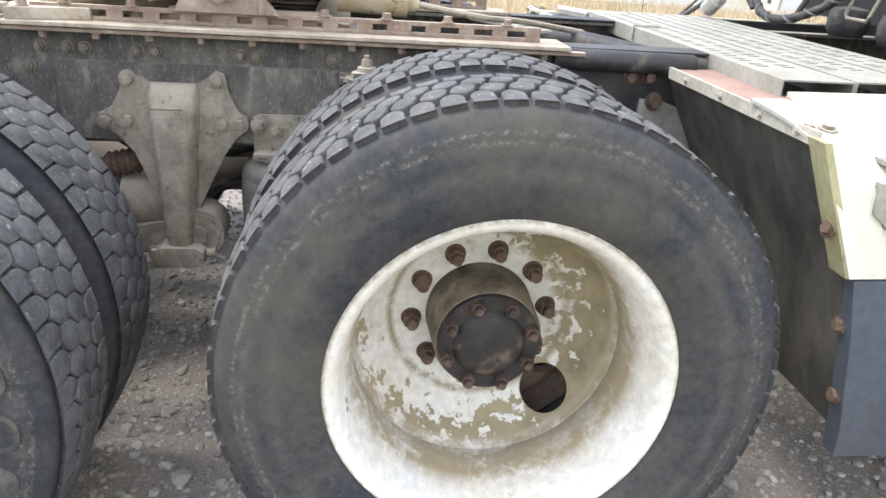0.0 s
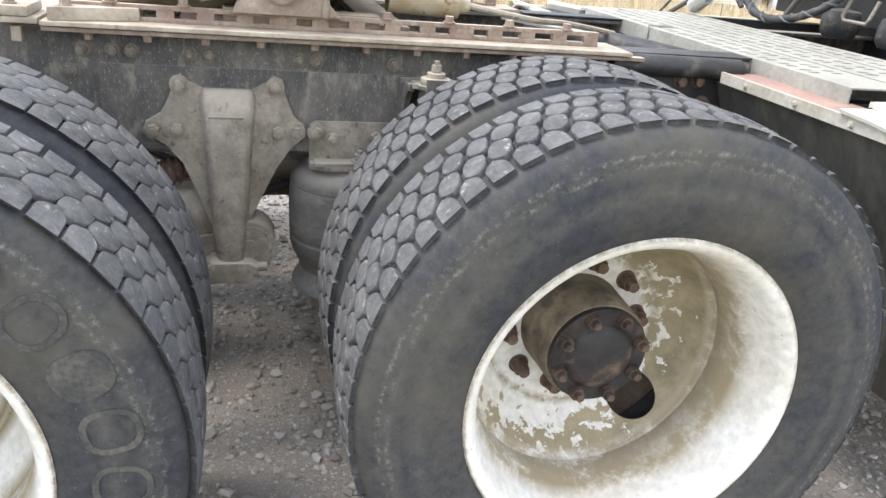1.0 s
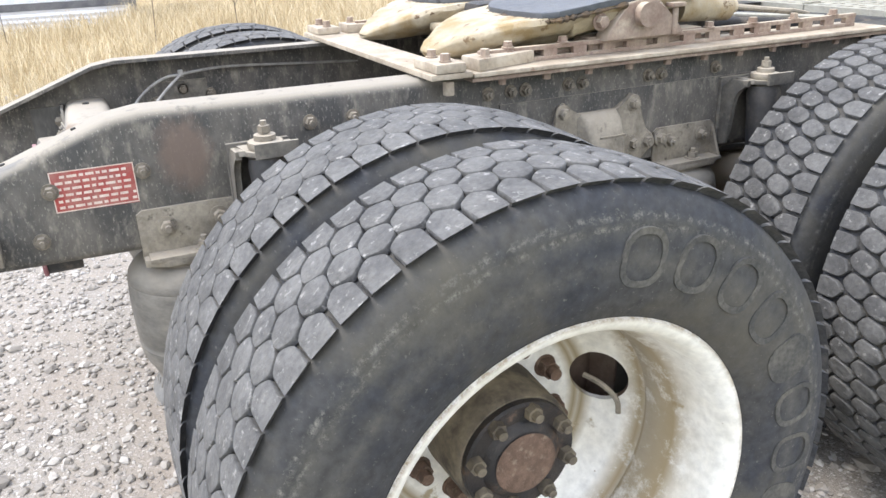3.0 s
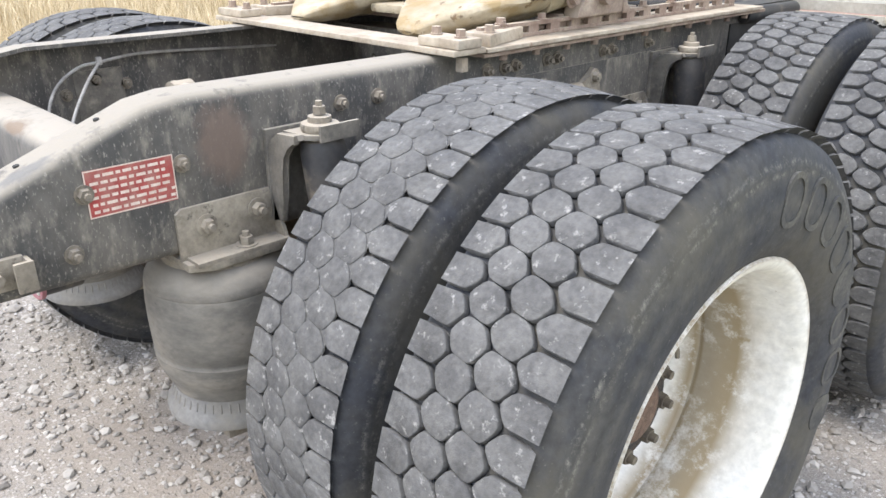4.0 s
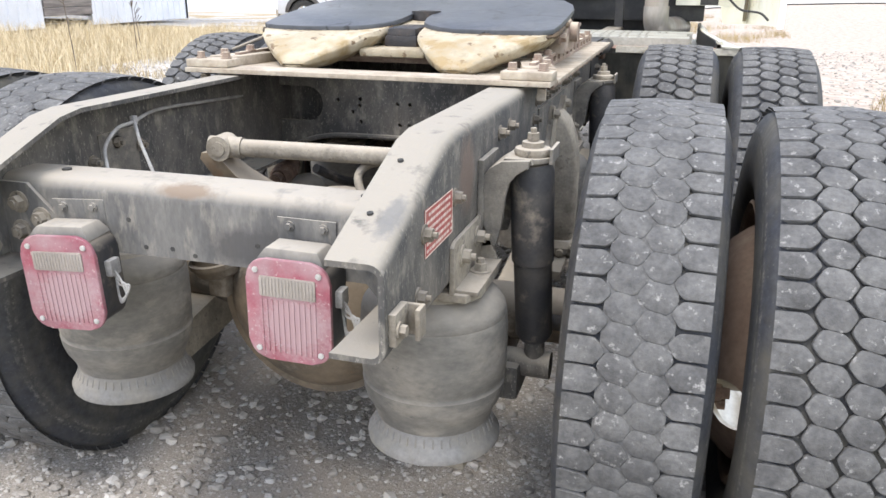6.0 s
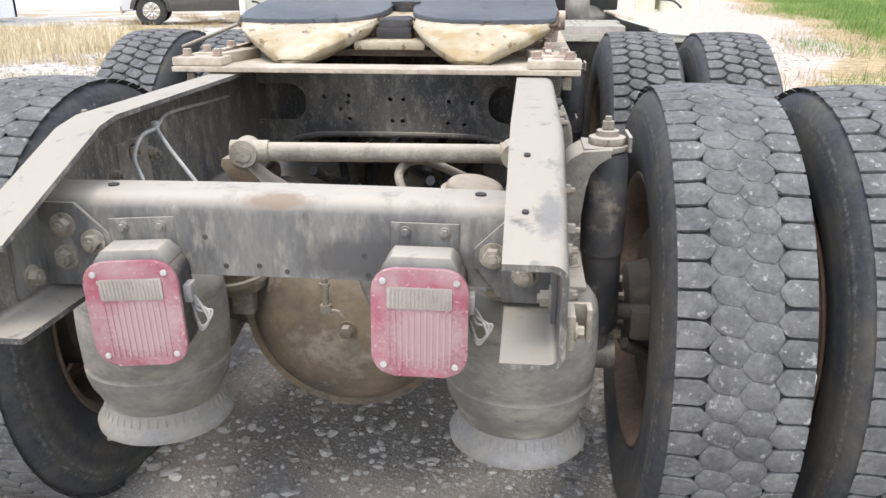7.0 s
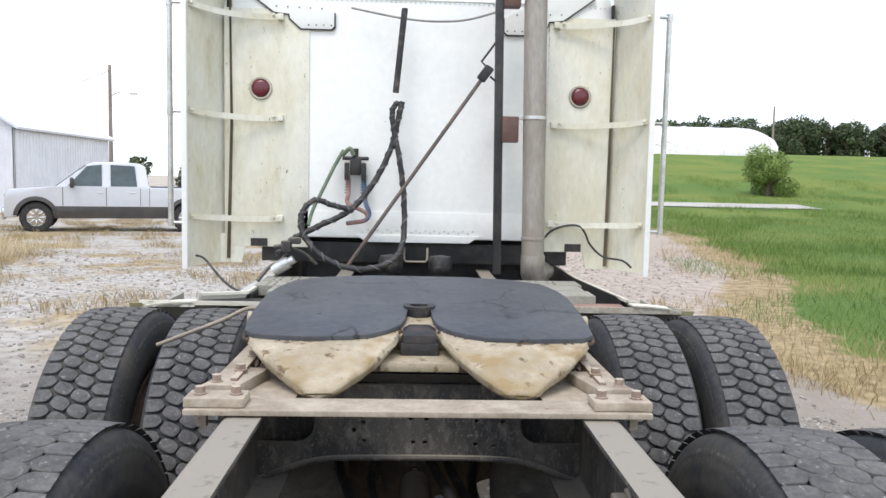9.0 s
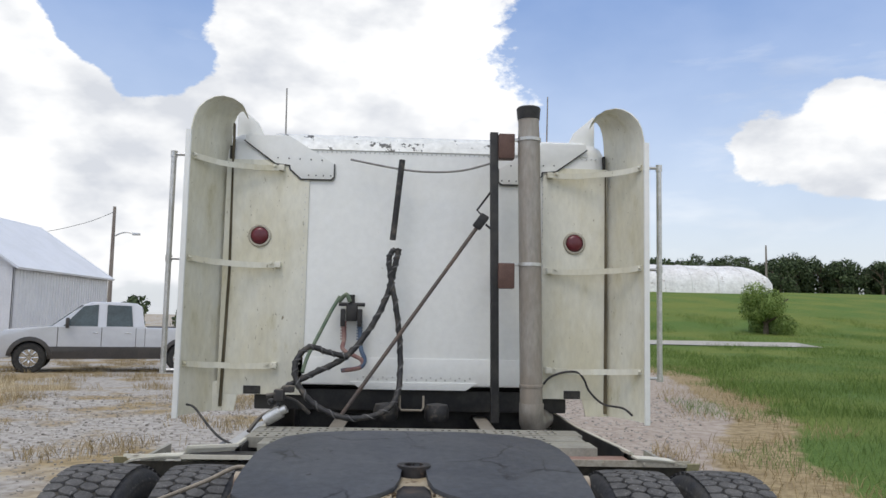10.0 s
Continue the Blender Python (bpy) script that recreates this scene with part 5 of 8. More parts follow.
def air_spring(s, y, z_base):
    bm = bm_new()
    k = (0.688 - z_base) / 0.345
    cx = 0.372 if s > 0 else -0.345
    prof = [(0.692, 0.0), (0.692, 0.098), (0.686, 0.112), (0.676, 0.126), (0.660, 0.1365), (0.645, 0.1400), (0.641, 0.1388), (0.637, 0.1405), (0.60, 0.1425), (0.56, 0.1425), (0.507, 0.1405), (0.502, 0.1375), (0.497, 0.1375), (0.492, 0.1405), (0.472, 0.1385), (0.452, 0.133), (0.437, 0.125), (0.42, 0.118), (0.405, 0.114), (0.395, 0.0)]
    lathe(bm, [(0.688 - (0.688 - a) * k, r) for a, r in prof], 48, "z", at=(0, 0, 0))
    bmesh.ops.translate(bm, vec=(cx, y, 0), verts=bm.verts)
    bag = part("air_spring", bm, M_BAG, truck, "dusty rubber air spring under the frame rail")
    bm = bm_new()
    lathe(bm, [(0.42, 0.0), (0.42, 0.112), (0.398, 0.113), (0.380, 0.119), (0.368, 0.128), (0.360, 0.133), (0.350, 0.132), (0.345, 0.10), (0.345, 0.0)], 48, "z")
    bmesh.ops.translate(bm, vec=(cx, y, z_base - 0.345), verts=bm.verts)
    piston = part("piston", bm, M_PISTON, bag, "grey flared piston foot")
    bm = bm_new()
    for j in range(44):
        a = 2 * math.pi * j / 44
        c, d = math.cos(a), math.sin(a)
        cyl(bm, (cx + 0.1135 * c, y + 0.1135 * d, z_base + 0.05), (cx + 0.119 * c, y + 0.119 * d, z_base + 0.034), 0.0022, n=5)
    tagged(part("rib", bm, M_PISTON, bag), kind="stuff")
    bm = bm_new()
    lathe(bm, [(0.70, 0.0), (0.70, 0.080), (0.698, 0.096), (0.690, 0.102), (0.684, 0.100), (0.684, 0.0)], 40, "z", at=(cx, y, 0))
    prism(bm, [(s * 0.31, y - 0.10), (s * 0.46, y - 0.10), (s * 0.48, y - 0.06), (s * 0.48, y + 0.075), (s * 0.455, y + 0.11), (s * 0.31, y + 0.11)][::s], "z", 0.70, 0.715, 0.002)
    part("top_plate", bm, M_CAST, bag)
    bm = bm_new()
    prism(bm, [(y - 0.10, 0.712), (y + 0.10, 0.712), (y + 0.10, 0.80), (y + 0.09, 0.808), (y - 0.088, 0.808), (y - 0.10, 0.80)], "x", s * 0.4305, s * 0.4385, 0.0015)
    for j in (0.098,):
        prism(bm, [(s * 0.437, 0.712), (s * 0.476, 0.712), (s * 0.437, 0.80)][::s], "y", y + j - 0.004, y + j + 0.004)
    box(bm, (s * 0.455, y + 0.005, 0.716), (0.05, 0.19, 0.009), 0.002)
    part("bracket", bm, M_CAST, bag, "bolted angle bracket")
    bolt_set("bracket_bolt", bag, M_CAST, [((s * 0.4385, y - 0.045, 0.77), (s, 0, 0)), ((s * 0.4385, y + 0.06, 0.775), (s, 0, 0)), ((s * 0.457, y + 0.02, 0.72), (0, 0, 1))], 0.0135, 0.014, 1.5, 0.012)
    return bag


for s in (1, -1):
    air_spring(s, -0.398, 0.369)
    air_spring(s, 0.885, 0.369)

# trailing beams under axles and springs, pivoting at the hangers
for s in (1, -1):
    for ya, yb, yp in ((AXLE_R, -0.46, 0.56), (AXLE_F, 0.80, 1.80)):
        bm = bm_new()
        rows = []
        for y, z, w, h in ((yb + 0.0, 0.349, 0.10, 0.03), (yb + 0.07, 0.349, 0.11, 0.035), ((yb + ya) / 2, 0.35, 0.08, 0.09), (ya, 0.385, 0.09, 0.11), ((ya + yp) / 2, 0.43, 0.08, 0.10), (yp, 0.50, 0.075, 0.06)):
            rows.append([Vector((s * 0.40 + a * w / 2, y, z + b * h / 2)) for a, b in ((-1, -1), (1, -1), (1, 1), (-1, 1))])
        rings(bm, rows)
        part("spring_beam", bm, M_CAST, truck)

# ---- shock absorbers ----


def shock(s, y):
    bm = bm_new()
    x0, z0 = s * 0.522, 0.905
    rod(bm, [((x0, y, z0), 0.036), ((x0, y + 0.004, 0.885), 0.043), ((x0 + s * 0.006, y + 0.02, 0.70), 0.043), ((x0 + s * 0.0062, y + 0.0205, 0.697), 0.039), ((x0 + s * 0.012, y + 0.04, 0.53), 0.039), ((x0 + s * 0.0125, y + 0.042, 0.515), 0.03)], 24)
    body = part("shock_absorber", bm, M_SHOCK, truck, "black telescopic shock absorber")
    if s < 0:
        body.matrix_basis = TAIL @ Matrix.Translation((0.026, -0.03, 0))
    bm = bm_new()
    cyl(bm, (x0 + s * 0.013, y + 0.045, 0.515), (x0 + s * 0.014, y + 0.05, 0.465), 0.022, n=16)
    cyl(bm, (x0 - 0.04, y + 0.05, 0.45), (x0 + 0.05, y + 0.05, 0.45), 0.03, n=18)
    box(bm, (x0 - s * 0.07, y + 0.05, 0.42), (0.12, 0.11, 0.08), 0.012)
    part("lower_mount", bm, M_FRAME, body)
    bm = bm_new()
    lathe(bm, [(0.902, 0.0), (0.902, 0.024), (0.918, 0.034), (0.926, 0.036), (0.932, 0.034), (0.934, 0.022), (0.944, 0.021), (0.946, 0.0)], 24, "z", at=(x0, y, 0))
    hexbolt(bm, (x0, y, 0.944), (0, 0, 1), 0.0125, 0.014, 0, 0.012)
    part("top_bushing", bm, M_CAST, body)
    bm = bm_new()
    prism(bm, [(s * 0.476, y - 0.050), (s * 0.535, y - 0.042), (s * 0.56, y - 0.02), (s * 0.562, y + 0.035), (s * 0.535, y + 0.05), (s * 0.476, y + 0.06)][::s], "z", 0.908, 0.918, 0.002)
    prism(bm, [(s * 0.559, y + 0.055), (s * 0.565, y + 0.055), (s * 0.565, y - 0.03), (s * 0.559, y - 0.03)][::s], "z", 0.908, 0.936)
    # arched arm: two webs under a curved hood
    over = [(0.431, 0.80), (0.432, 0.855), (0.438, 0.880), (0.452, 0.900), (0.474, 0.914), (0.528, 0.9185)]
    under = [(0.525, 0.902), (0.502, 0.893), (0.487, 0.874), (0.480, 0.845), (0.477, 0.79), (0.468, 0.748), (0.431, 0.738)]
    for y0 in (y - 0.062, y + 0.046):
        prism(bm, [(s * x, z) for x, z in over + under][::s], "y", y0, y0 + 0.013, 0.003)
    prism(bm, [(s * x, z) for x, z in over[1:] + [(x + 0.004, z - 0.009) for x, z in over[:0:-1]]][::s], "y", y - 0.055, y + 0.055)
    box(bm, (s * 0.436, y, 0.83), (0.012, 0.13, 0.17), 0.003)
    part("upper_bracket", bm, M_BRACKET_ARM, body, "dusty cast shock bracket")


for s in (1, -1):
    shock(s, -0.242)
    shock(s, 1.062)

# ---- suspension hangers between the axles ----


def hanger(s, y):
    bm = bm_new()
    out = [(y - 0.115, 0.895), (y - 0.10, 0.905), (y - 0.085, 0.885), (y - 0.05, 0.868), (y + 0.05, 0.868), (y + 0.085, 0.888), (y + 0.10, 0.908), (y + 0.122, 0.90), (y + 0.13, 0.85),
           (y + 0.145, 0.815), (y + 0.172, 0.80), (y + 0.172, 0.765), (y + 0.14, 0.75), (y + 0.105, 0.70), (y + 0.065, 0.61), (y + 0.045, 0.56), (y - 0.045, 0.56), (y - 0.07, 0.63), (y - 0.10, 0.71), (y - 0.14, 0.755), (y - 0.18, 0.765), (y - 0.18, 0.80), (y - 0.145, 0.815), (y - 0.125, 0.85)]
    prism(bm, out, "x", s * 0.4335, s * 0.449, 0.004)
    rows = []
    for z, hw, x1 in ((0.875, 0.058, 0.452), (0.852, 0.056, 0.478), (0.80, 0.050, 0.500), (0.72, 0.042, 0.512), (0.62, 0.037, 0.512), (0.53, 0.030, 0.512), (0.49, 0.027, 0.505)):
        rows.append([Vector((s * xx, y + yy, z)) for xx, yy in ((0.435, -hw - 0.012), (x1 - 0.010, -hw), (x1, -hw + 0.012), (x1, hw - 0.012), (x1 - 0.010, hw), (0.435, hw + 0.012))])
    rings(bm, rows)
    box(bm, (s * 0.513, y - 0.004, 0.828), (0.003, 0.074, 0.006), 0.001, Matrix.Rotation(s * 0.2, 3, "Y"))
    body = part("suspension_hanger", bm, M_CAST, truck, "dusty cast suspension hanger bolted to the rail", 45)
    bolt_set("hanger_bolt", body, M_CAST, [((s * 0.447, y + dy, z), (s, 0, 0)) for dy, z in ((-0.105, 0.882), (0.105, 0.884), (-0.165, 0.782), (-0.112, 0.785), (0.112, 0.783), (0.155, 0.783), (0.20, 0.785))], 0.014, 0.013, 1.5, 0.006)
    bm = bm_new()
    cyl(bm, (s * 0.37, y + 0.045, 0.51), (s * 0.47, y + 0.045, 0.51), 0.062, n=28)
    cyl(bm, (s * 0.465, y + 0.045, 0.51), (s * 0.475, y + 0.045, 0.51), 0.045, n=24)
    cyl(bm, (s * 0.36, y - 0.03, 0.56), (s * 0.36, y - 0.16, 0.56), 0.075, 0.07, n=28)
    part("pivot_bushing", bm, M_CAST, body)
    bm = bm_new()
    for k in range(5):
        rod(bm, [((s * 0.38, y - 0.11 - k * 0.017, 0.672 - 0.004 * k), 0.026), ((s * 0.38, y - 0.118 - k * 0.017, 0.671 - 0.004 * k), 0.034), ((s * 0.38, y - 0.127 - k * 0.017, 0.67 - 0.004 * k), 0.026)], 18)
    cyl(bm, (s * 0.38, y - 0.08, 0.675), (s * 0.38, y - 0.22, 0.65), 0.02, n=14)
    part("rusty_boot", bm, M_RUST, body, "rusty brown bellows")
    bm = bm_new()
    cyl(bm, (s * 0.40, y + 0.045, 0.51), (s * 0.474, y + 0.045, 0.51), 0.052, n=28)
    cyl(bm, (s * 0.47, y + 0.045, 0.51), (s * 0.482, y + 0.045, 0.51), 0.022, n=16)
    part("bushing_cap", bm, M_CAST, body)
    bm = bm_new()
    prism(bm, [(y - 0.045, 0.49), (y + 0.045, 0.49), (y + 0.062, 0.478), (y + 0.064, 0.452), (y + 0.04, 0.438), (y - 0.05, 0.440), (y - 0.066, 0.455), (y - 0.064, 0.474)], "x", s * 0.445, s * 0.518, 0.005)
    prism(bm, [(y - 0.04, 0.452), (y - 0.17, 0.438), (y - 0.172, 0.414), (y - 0.02, 0.432)], "x", s * 0.435, s * 0.50, 0.004)
    cyl(bm, (s * 0.48, y - 0.08, 0.462), (s * 0.48, y + 0.085, 0.466), 0.011, n=12)
    hexbolt(bm, (s * 0.49, y + 0.04, 0.465), (0, 1, 0), 0.014, 0.015)
    hexbolt(bm, (s * 0.505, y - 0.06, 0.475), (s, 0, 0), 0.012, 0.012)
    part("pivot_clamp", bm, M_CAST, body)


for s in (1, -1):
    hanger(s, 0.60)

# ---- axles and what hangs between the rails ----
for y, axle_z in ((0.02, 0.478), (1.305, 0.518)):
    bm = bm_new()
    rod(bm, [((-0.58, y, axle_z), 0.066), ((-0.36, y, axle_z), 0.07), ((-0.24, y, axle_z), 0.10), ((-0.15, y, axle_z + 0.01), 0.155), ((0, y, axle_z + 0.015), 0.185), ((0.15, y, axle_z + 0.01), 0.155), ((0.24, y, axle_z), 0.10), ((0.36, y, axle_z), 0.07), ((0.58, y, axle_z), 0.066)], 28)
    lathe(bm, [(-0.25, 0.0), (-0.245, 0.08), (-0.225, 0.14), (-0.19, 0.19), (-0.15, 0.222), (-0.13, 0.232), (-0.11, 0.238), (0.08, 0.238), (0.16, 0.19), (0.26, 0.12), (0.36, 0.075), (0.40, 0.07), (0.40, 0.0)], 36, "y", at=(-0.02, y, axle_z + 0.015))
    axle = part("axle_housing", bm, M_AXLE, truck, "dusty banjo axle housing with rust stains")
    bm = bm_new()
    lathe(bm, [(-0.142, 0.2), (-0.142, 0.244), (-0.120, 0.246), (-0.120, 0.2)], 40, "y", closed=True, at=(-0.02, y, axle_z + 0.015))
    hexbolt(bm, (0.0, y - 0.25, axle_z + 0.02), (0, -1, 0), 0.014, 0.02)
    part("cover_flange", bm, M_AXLE, axle)
    bm = bm_new()
    cyl(bm, (-0.022, y - 0.10, axle_z + 0.245), (-0.022, y - 0.10, axle_z + 0.262), 0.013, n=12)
    cyl(bm, (-0.022, y - 0.10, axle_z + 0.262), (-0.022, y - 0.10, axle_z + 0.285), 0.008, n=10)
    tube(bm, [(-0.022, y - 0.10, axle_z + 0.278), (0.0, y - 0.11, axle_z + 0.278), (0.012, y - 0.13, axle_z + 0.262)], 0.006, 8)
    part("breather", bm, M_CAST, axle, "small axle breather fitting")
    # raised mount for the torque rod
    bm = bm_new()
    rows = [[Vector((x + a * w, y + dy + b * d, z)) for a, b in ((-1, -1), (1, -1), (1, 1), (-1, 1))] for x, dy, z, w, d in ((-0.12, -0.07, 0.66, 0.07, 0.06), (-0.17, -0.09, 0.74, 0.045, 0.05), (-0.222, -0.13, 0.80, 0.032, 0.04), (-0.245, -0.152, 0.838, 0.028, 0.03), (-0.248, -0.155, 0.852, 0.022, 0.024))]
    rings(bm, rows)
    part("torque_rod_mount", bm, M_AXLE, axle)
    bm = bm_new()
    a, b = Vector((-0.225, y - 0.155, 0.864)), Vector((0.345, y - 0.09, 0.857))
    d = (b - a).normalized()
    cyl(bm, a, b, 0.0205, n=20)
    for p in (a, b):
        u = Vector((d.y, -d.x, 0))
        cyl(bm, p - u * 0.030, p + u * 0.030, 0.029, n=20)
        cyl(bm, p - u * 0.034, p + u * 0.034, 0.017, n=14)
        cyl(bm, p - d * 0.03, p + d * 0.05, 0.025, n=16)
    part("torque_rod", bm, M_CAST, axle, "dusty torque rod with bushed ends")
    bm = bm_new()
    box(bm, (0.395, y - 0.085, 0.862), (0.055, 0.12, 0.07), 0.008)
    part("rod_bracket", bm, M_CAST, axle)
    bolt_set("rod_bolt", axle, M_CAST, [((0.372, y - 0.145, 0.862), (0, -1, 0))], 0.016, 0.015)
    # brake chambers
    for s in (1, -1):
        bm = bm_new()
        c = Vector((s * 0.25, y - 0.17, 0.675 if s > 0 else 0.55))
        u = Vector((s * 0.15, -0.1, 1.0)).normalized()
        rod(bm, [(c + u * a, 0.82 * b) for a, b in ((0, 0.05), (0.012, 0.074), (0.03, 0.078), (0.032, 0.088), (0.044, 0.088), (0.046, 0.077), (0.07, 0.077), (0.072, 0.088), (0.084, 0.088), (0.086, 0.077), (0.108, 0.077), (0.11, 0.087), (0.121, 0.087), (0.123, 0.076), (0.134, 0.073), (0.141, 0.066), (0.146, 0.052), (0.148, 0.026), (0.149, 0.012))], 26)
        box(bm, c - u * 0.02, (0.05, 0.07, 0.06), 0.006)
        part("brake_chamber", bm, M_AXLE, axle, "dusty round brake chamber")
        bm = bm_new()
        tube(bm, spline([c + u * 0.06 + Vector((-s * 0.08, 0, 0)), c + Vector((-s * 0.12, 0.02, 0.08)), c + Vector((-s * 0.15, 0.05, 0.14)), c + Vector((-s * 0.11, 0.1, 0.16)), c + Vector((-s * 0.02, 0.2, 0.1))], 6), 0.010, 10)
        part("brake_hose", bm, M_CAST, axle)
bm = bm_new()
tube(bm, [(0.045, -0.33, 0.73), (0.075, -0.346, 0.643), (0.108, -0.346, 0.560), (0.113, -0.346, 0.547)], 0.013, 12)
drain = part("drain_pipe", bm, M_BAG, truck, "dusty grey drain hose")
bm = bm_new()
tube(bm, [(0.111, -0.346, 0.552), (0.117, -0.346, 0.537)], 0.0145, 12)
part("hose_clamp", bm, M_HOSE_B, drain, "blue clamp")
bm = bm_new()
tube(bm, [(0.117, -0.346, 0.537), (0.121, -0.347, 0.520)], 0.010, 10)
part("hose_end", bm, M_BLACK, drain, "black open end")
# a bolt and its wire tail hanging before the rear axle
bm = bm_new()
cyl(bm, (-0.013, -0.346, 0.74), (-0.012, -0.346, 0.60), 0.007, n=10)
cyl(bm, (-0.0125, -0.346, 0.606), (-0.012, -0.346, 0.588), 0.012, n=6)
cyl(bm, (-0.013, -0.346, 0.652), (-0.013, -0.346, 0.642), 0.0105, n=6)
tube(bm, [(-0.005, -0.346, 0.594), (0.014, -0.348, 0.592), (0.022, -0.348, 0.578)], 0.004, 8)
part("hanging_bolt", bm, M_CAST, truck, "dusty bolt with a bent wire tail")
# propeller shaft between the axles
bm = bm_new()
cyl(bm, (0, 0.38, 0.52), (0, 0.95, 0.53), 0.05, n=18)
cyl(bm, (0, 1.6, 0.55), (0, 3.6, 0.62), 0.055, n=18)
part("drive_shaft", bm, M_AXLE, truck)
# small air lines tied inside the left rail, others along the right one
bm = bm_new()
tube(bm, spline([(-0.30, -0.45, 0.82), (-0.312, -0.431, 0.868), (-0.344, -0.391, 0.903), (-0.354, -0.335, 0.932), (-0.347, -0.285, 0.940), (-0.38, -0.15, 0.945), (-0.40, 0.1, 0.93), (-0.41, 0.28, 0.92)], 8), 0.0038, 8)
tube(bm, spline([(-0.347, -0.285, 0.94), (-0.30, -0.335, 0.91), (-0.245, -0.385, 0.875), (-0.205, -0.42, 0.845), (-0.18, -0.45, 0.80)], 8), 0.0038, 8)
box(bm, (-0.347, -0.286, 0.943), (0.012, 0.014, 0.02), 0.003)
part("air_line", bm, M_WIRE, truck, "thin grey air line tied inside the rail")
bm = bm_new()
for k in range(3):
    tube(bm, spline([(0.38 + 0.01 * k, -0.08, 0.93), (0.385 + 0.008 * k, -0.16, 0.88 - 0.01 * k), (0.37 + 0.01 * k, -0.26, 0.82), (0.35 + 0.012 * k, -0.34, 0.74)], 6), 0.007, 8)
part("air_hose", bm, M_AXLE, truck)
bm = bm_new()
for k, (x, z) in enumerate(((-0.2, 0.72), (-0.1, 0.62), (0.12, 0.70), (0.2, 0.60), (0.05, 0.75))):
    tube(bm, spline([(x, 0.3, z), (x + 0.04, 0.5, z - 0.08), (x - 0.03, 0.8, z - 0.02), (x + 0.02, 1.2, z + 0.05), (x, 1.7, z)], 6), 0.014, 8)
part("underbody_hose", bm, M_HOSE, truck)

# ---- fifth wheel and its base ----
bm = bm_new()
box(bm, (0, 0.182, 1.004), (0.98, 0.10, 0.012), 0.002)
for s in (1, -1):
    prism(bm, [(s * 0.275, 0.235), (s * 0.492, 0.235), (s * 0.492, 1.56), (s * 0.335, 1.56), (s * 0.335, 0.75), (s * 0.275, 0.55)][::s], "z", 0.996, 1.005, 0.0015)
base_plate = part("fifth_wheel_base", bm, M_PLATE, truck, "tan dusty steel base plate across the rails")
for s in (1, -1):
    bm = bm_new()
    box(bm, (s * 0.43, 0.18, 1.021), (0.125, 0.072, 0.02), 0.004)
    prism(bm, [(s * 0.40, 0.25), (s * 0.485, 0.25), (s * 0.435, 0.42), (s * 0.36, 0.42)][::s], "z", 1.005, 1.032, 0.004)
    bolt_set("block_bolt", base_plate, M_RAIL, [((s * x, y, 1.0315), (0, 0, 1)) for x, y in ((0.39, 0.18), (0.465, 0.178), (0.455, 0.28), (0.42, 0.36))], 0.0115, 0.014, 1.2)
    box(bm, (s * 0.462, 0.185, 0.975), (0.02, 0.02, 0.03), 0.003)
    part("hold_down_block", bm, M_PLATE, base_plate)
    # lip under the slide rail
    bm = bm_new()
    prism(bm, [(s * 0.437, 0.985), (s * 0.482, 0.985), (s * 0.482, 0.993), (s * 0.437, 0.9945)][::s], "y", 0.235, 1.60)
    part("rail_lip", bm, M_RAIL, base_plate)
    bolt_set("lip_bolt", base_plate, M_RAIL, [((s * 0.462, 0.32 + k * 0.118, 0.985), (0, 0, -1)) for k in range(11)], 0.010, 0.012, 1.3)
    # locking bar with its row of windows
    bm = bm_new()
    for zc, h in ((1.0095, 0.009), (1.034, 0.010)):
        box(bm, (s * 0.418, 0.89, zc), (0.016, 1.21, h), 0.0015)
    for k in range(15):
        box(bm, (s * 0.418, 0.305 + k * 0.0836, 1.0215), (0.0145, 0.037 if k % 5 else 0.06, 0.018))
    part("slide_bar", bm, M_RAIL, base_plate, "rusty slotted locking bar")
    bolt_set("bar_bolt", base_plate, M_RAIL, [((s * 0.418, 0.36 + k * 0.15, 1.039), (0, 0, 1)) for k in range(8)], 0.0115, 0.012, 1.3)
bm = bm_new()
for y0, y1 in ((0.50, 0.60), (0.92, 1.02)):
    box(bm, (0, (y0 + y1) / 2, 1.013), (0.80, y1 - y0, 0.018), 0.003)
part("cross_tie", bm, M_RAIL, base_plate)


def pad_z(y):
    """Height of the tilted bearing plate."""
    return 1.092 + (y - 0.52) * 0.125


fifth = thing("fifth_wheel", "greasy black-topped fifth wheel tipped back on cream cast horns", "fifth wheel")
fifth.parent = truck
del fifth["category"]
half = [(0.034, 0.745), (0.036, 0.64), (0.050, 0.580), (0.080, 0.537), (0.12, 0.508), (0.17, 0.488), (0.29, 0.479), (0.37, 0.483), (0.412, 0.492), (0.436, 0.520), (0.444, 0.60), (0.445, 0.70), (0.443, 0.85), (0.425, 0.93), (0.385, 1.01), (0.30, 1.06), (0.15, 1.085)]
outline = half + [(-x, y) for x, y in half[::-1]]
outline += [(0.034 * math.cos(radians(a)), 0.745 + 0.025 * math.sin(radians(a))) for a in (150, 120, 90, 60, 30)]
bm = bm_new()
rnd = random.Random(31)
prism(bm, [(x + rnd.uniform(-0.002, 0.002), y + rnd.uniform(-0.002, 0.002)) for x, y in outline], "z", -0.014, 0.0, 0.003)
for v in bm.verts:
    v.co.z += pad_z(v.co.y)
bmesh.ops.triangulate(bm, faces=[f for f in bm.faces if len(f.verts) > 8])
part("top_plate", bm, M_PAD, fifth, "black greased bearing plate with throat", 30)
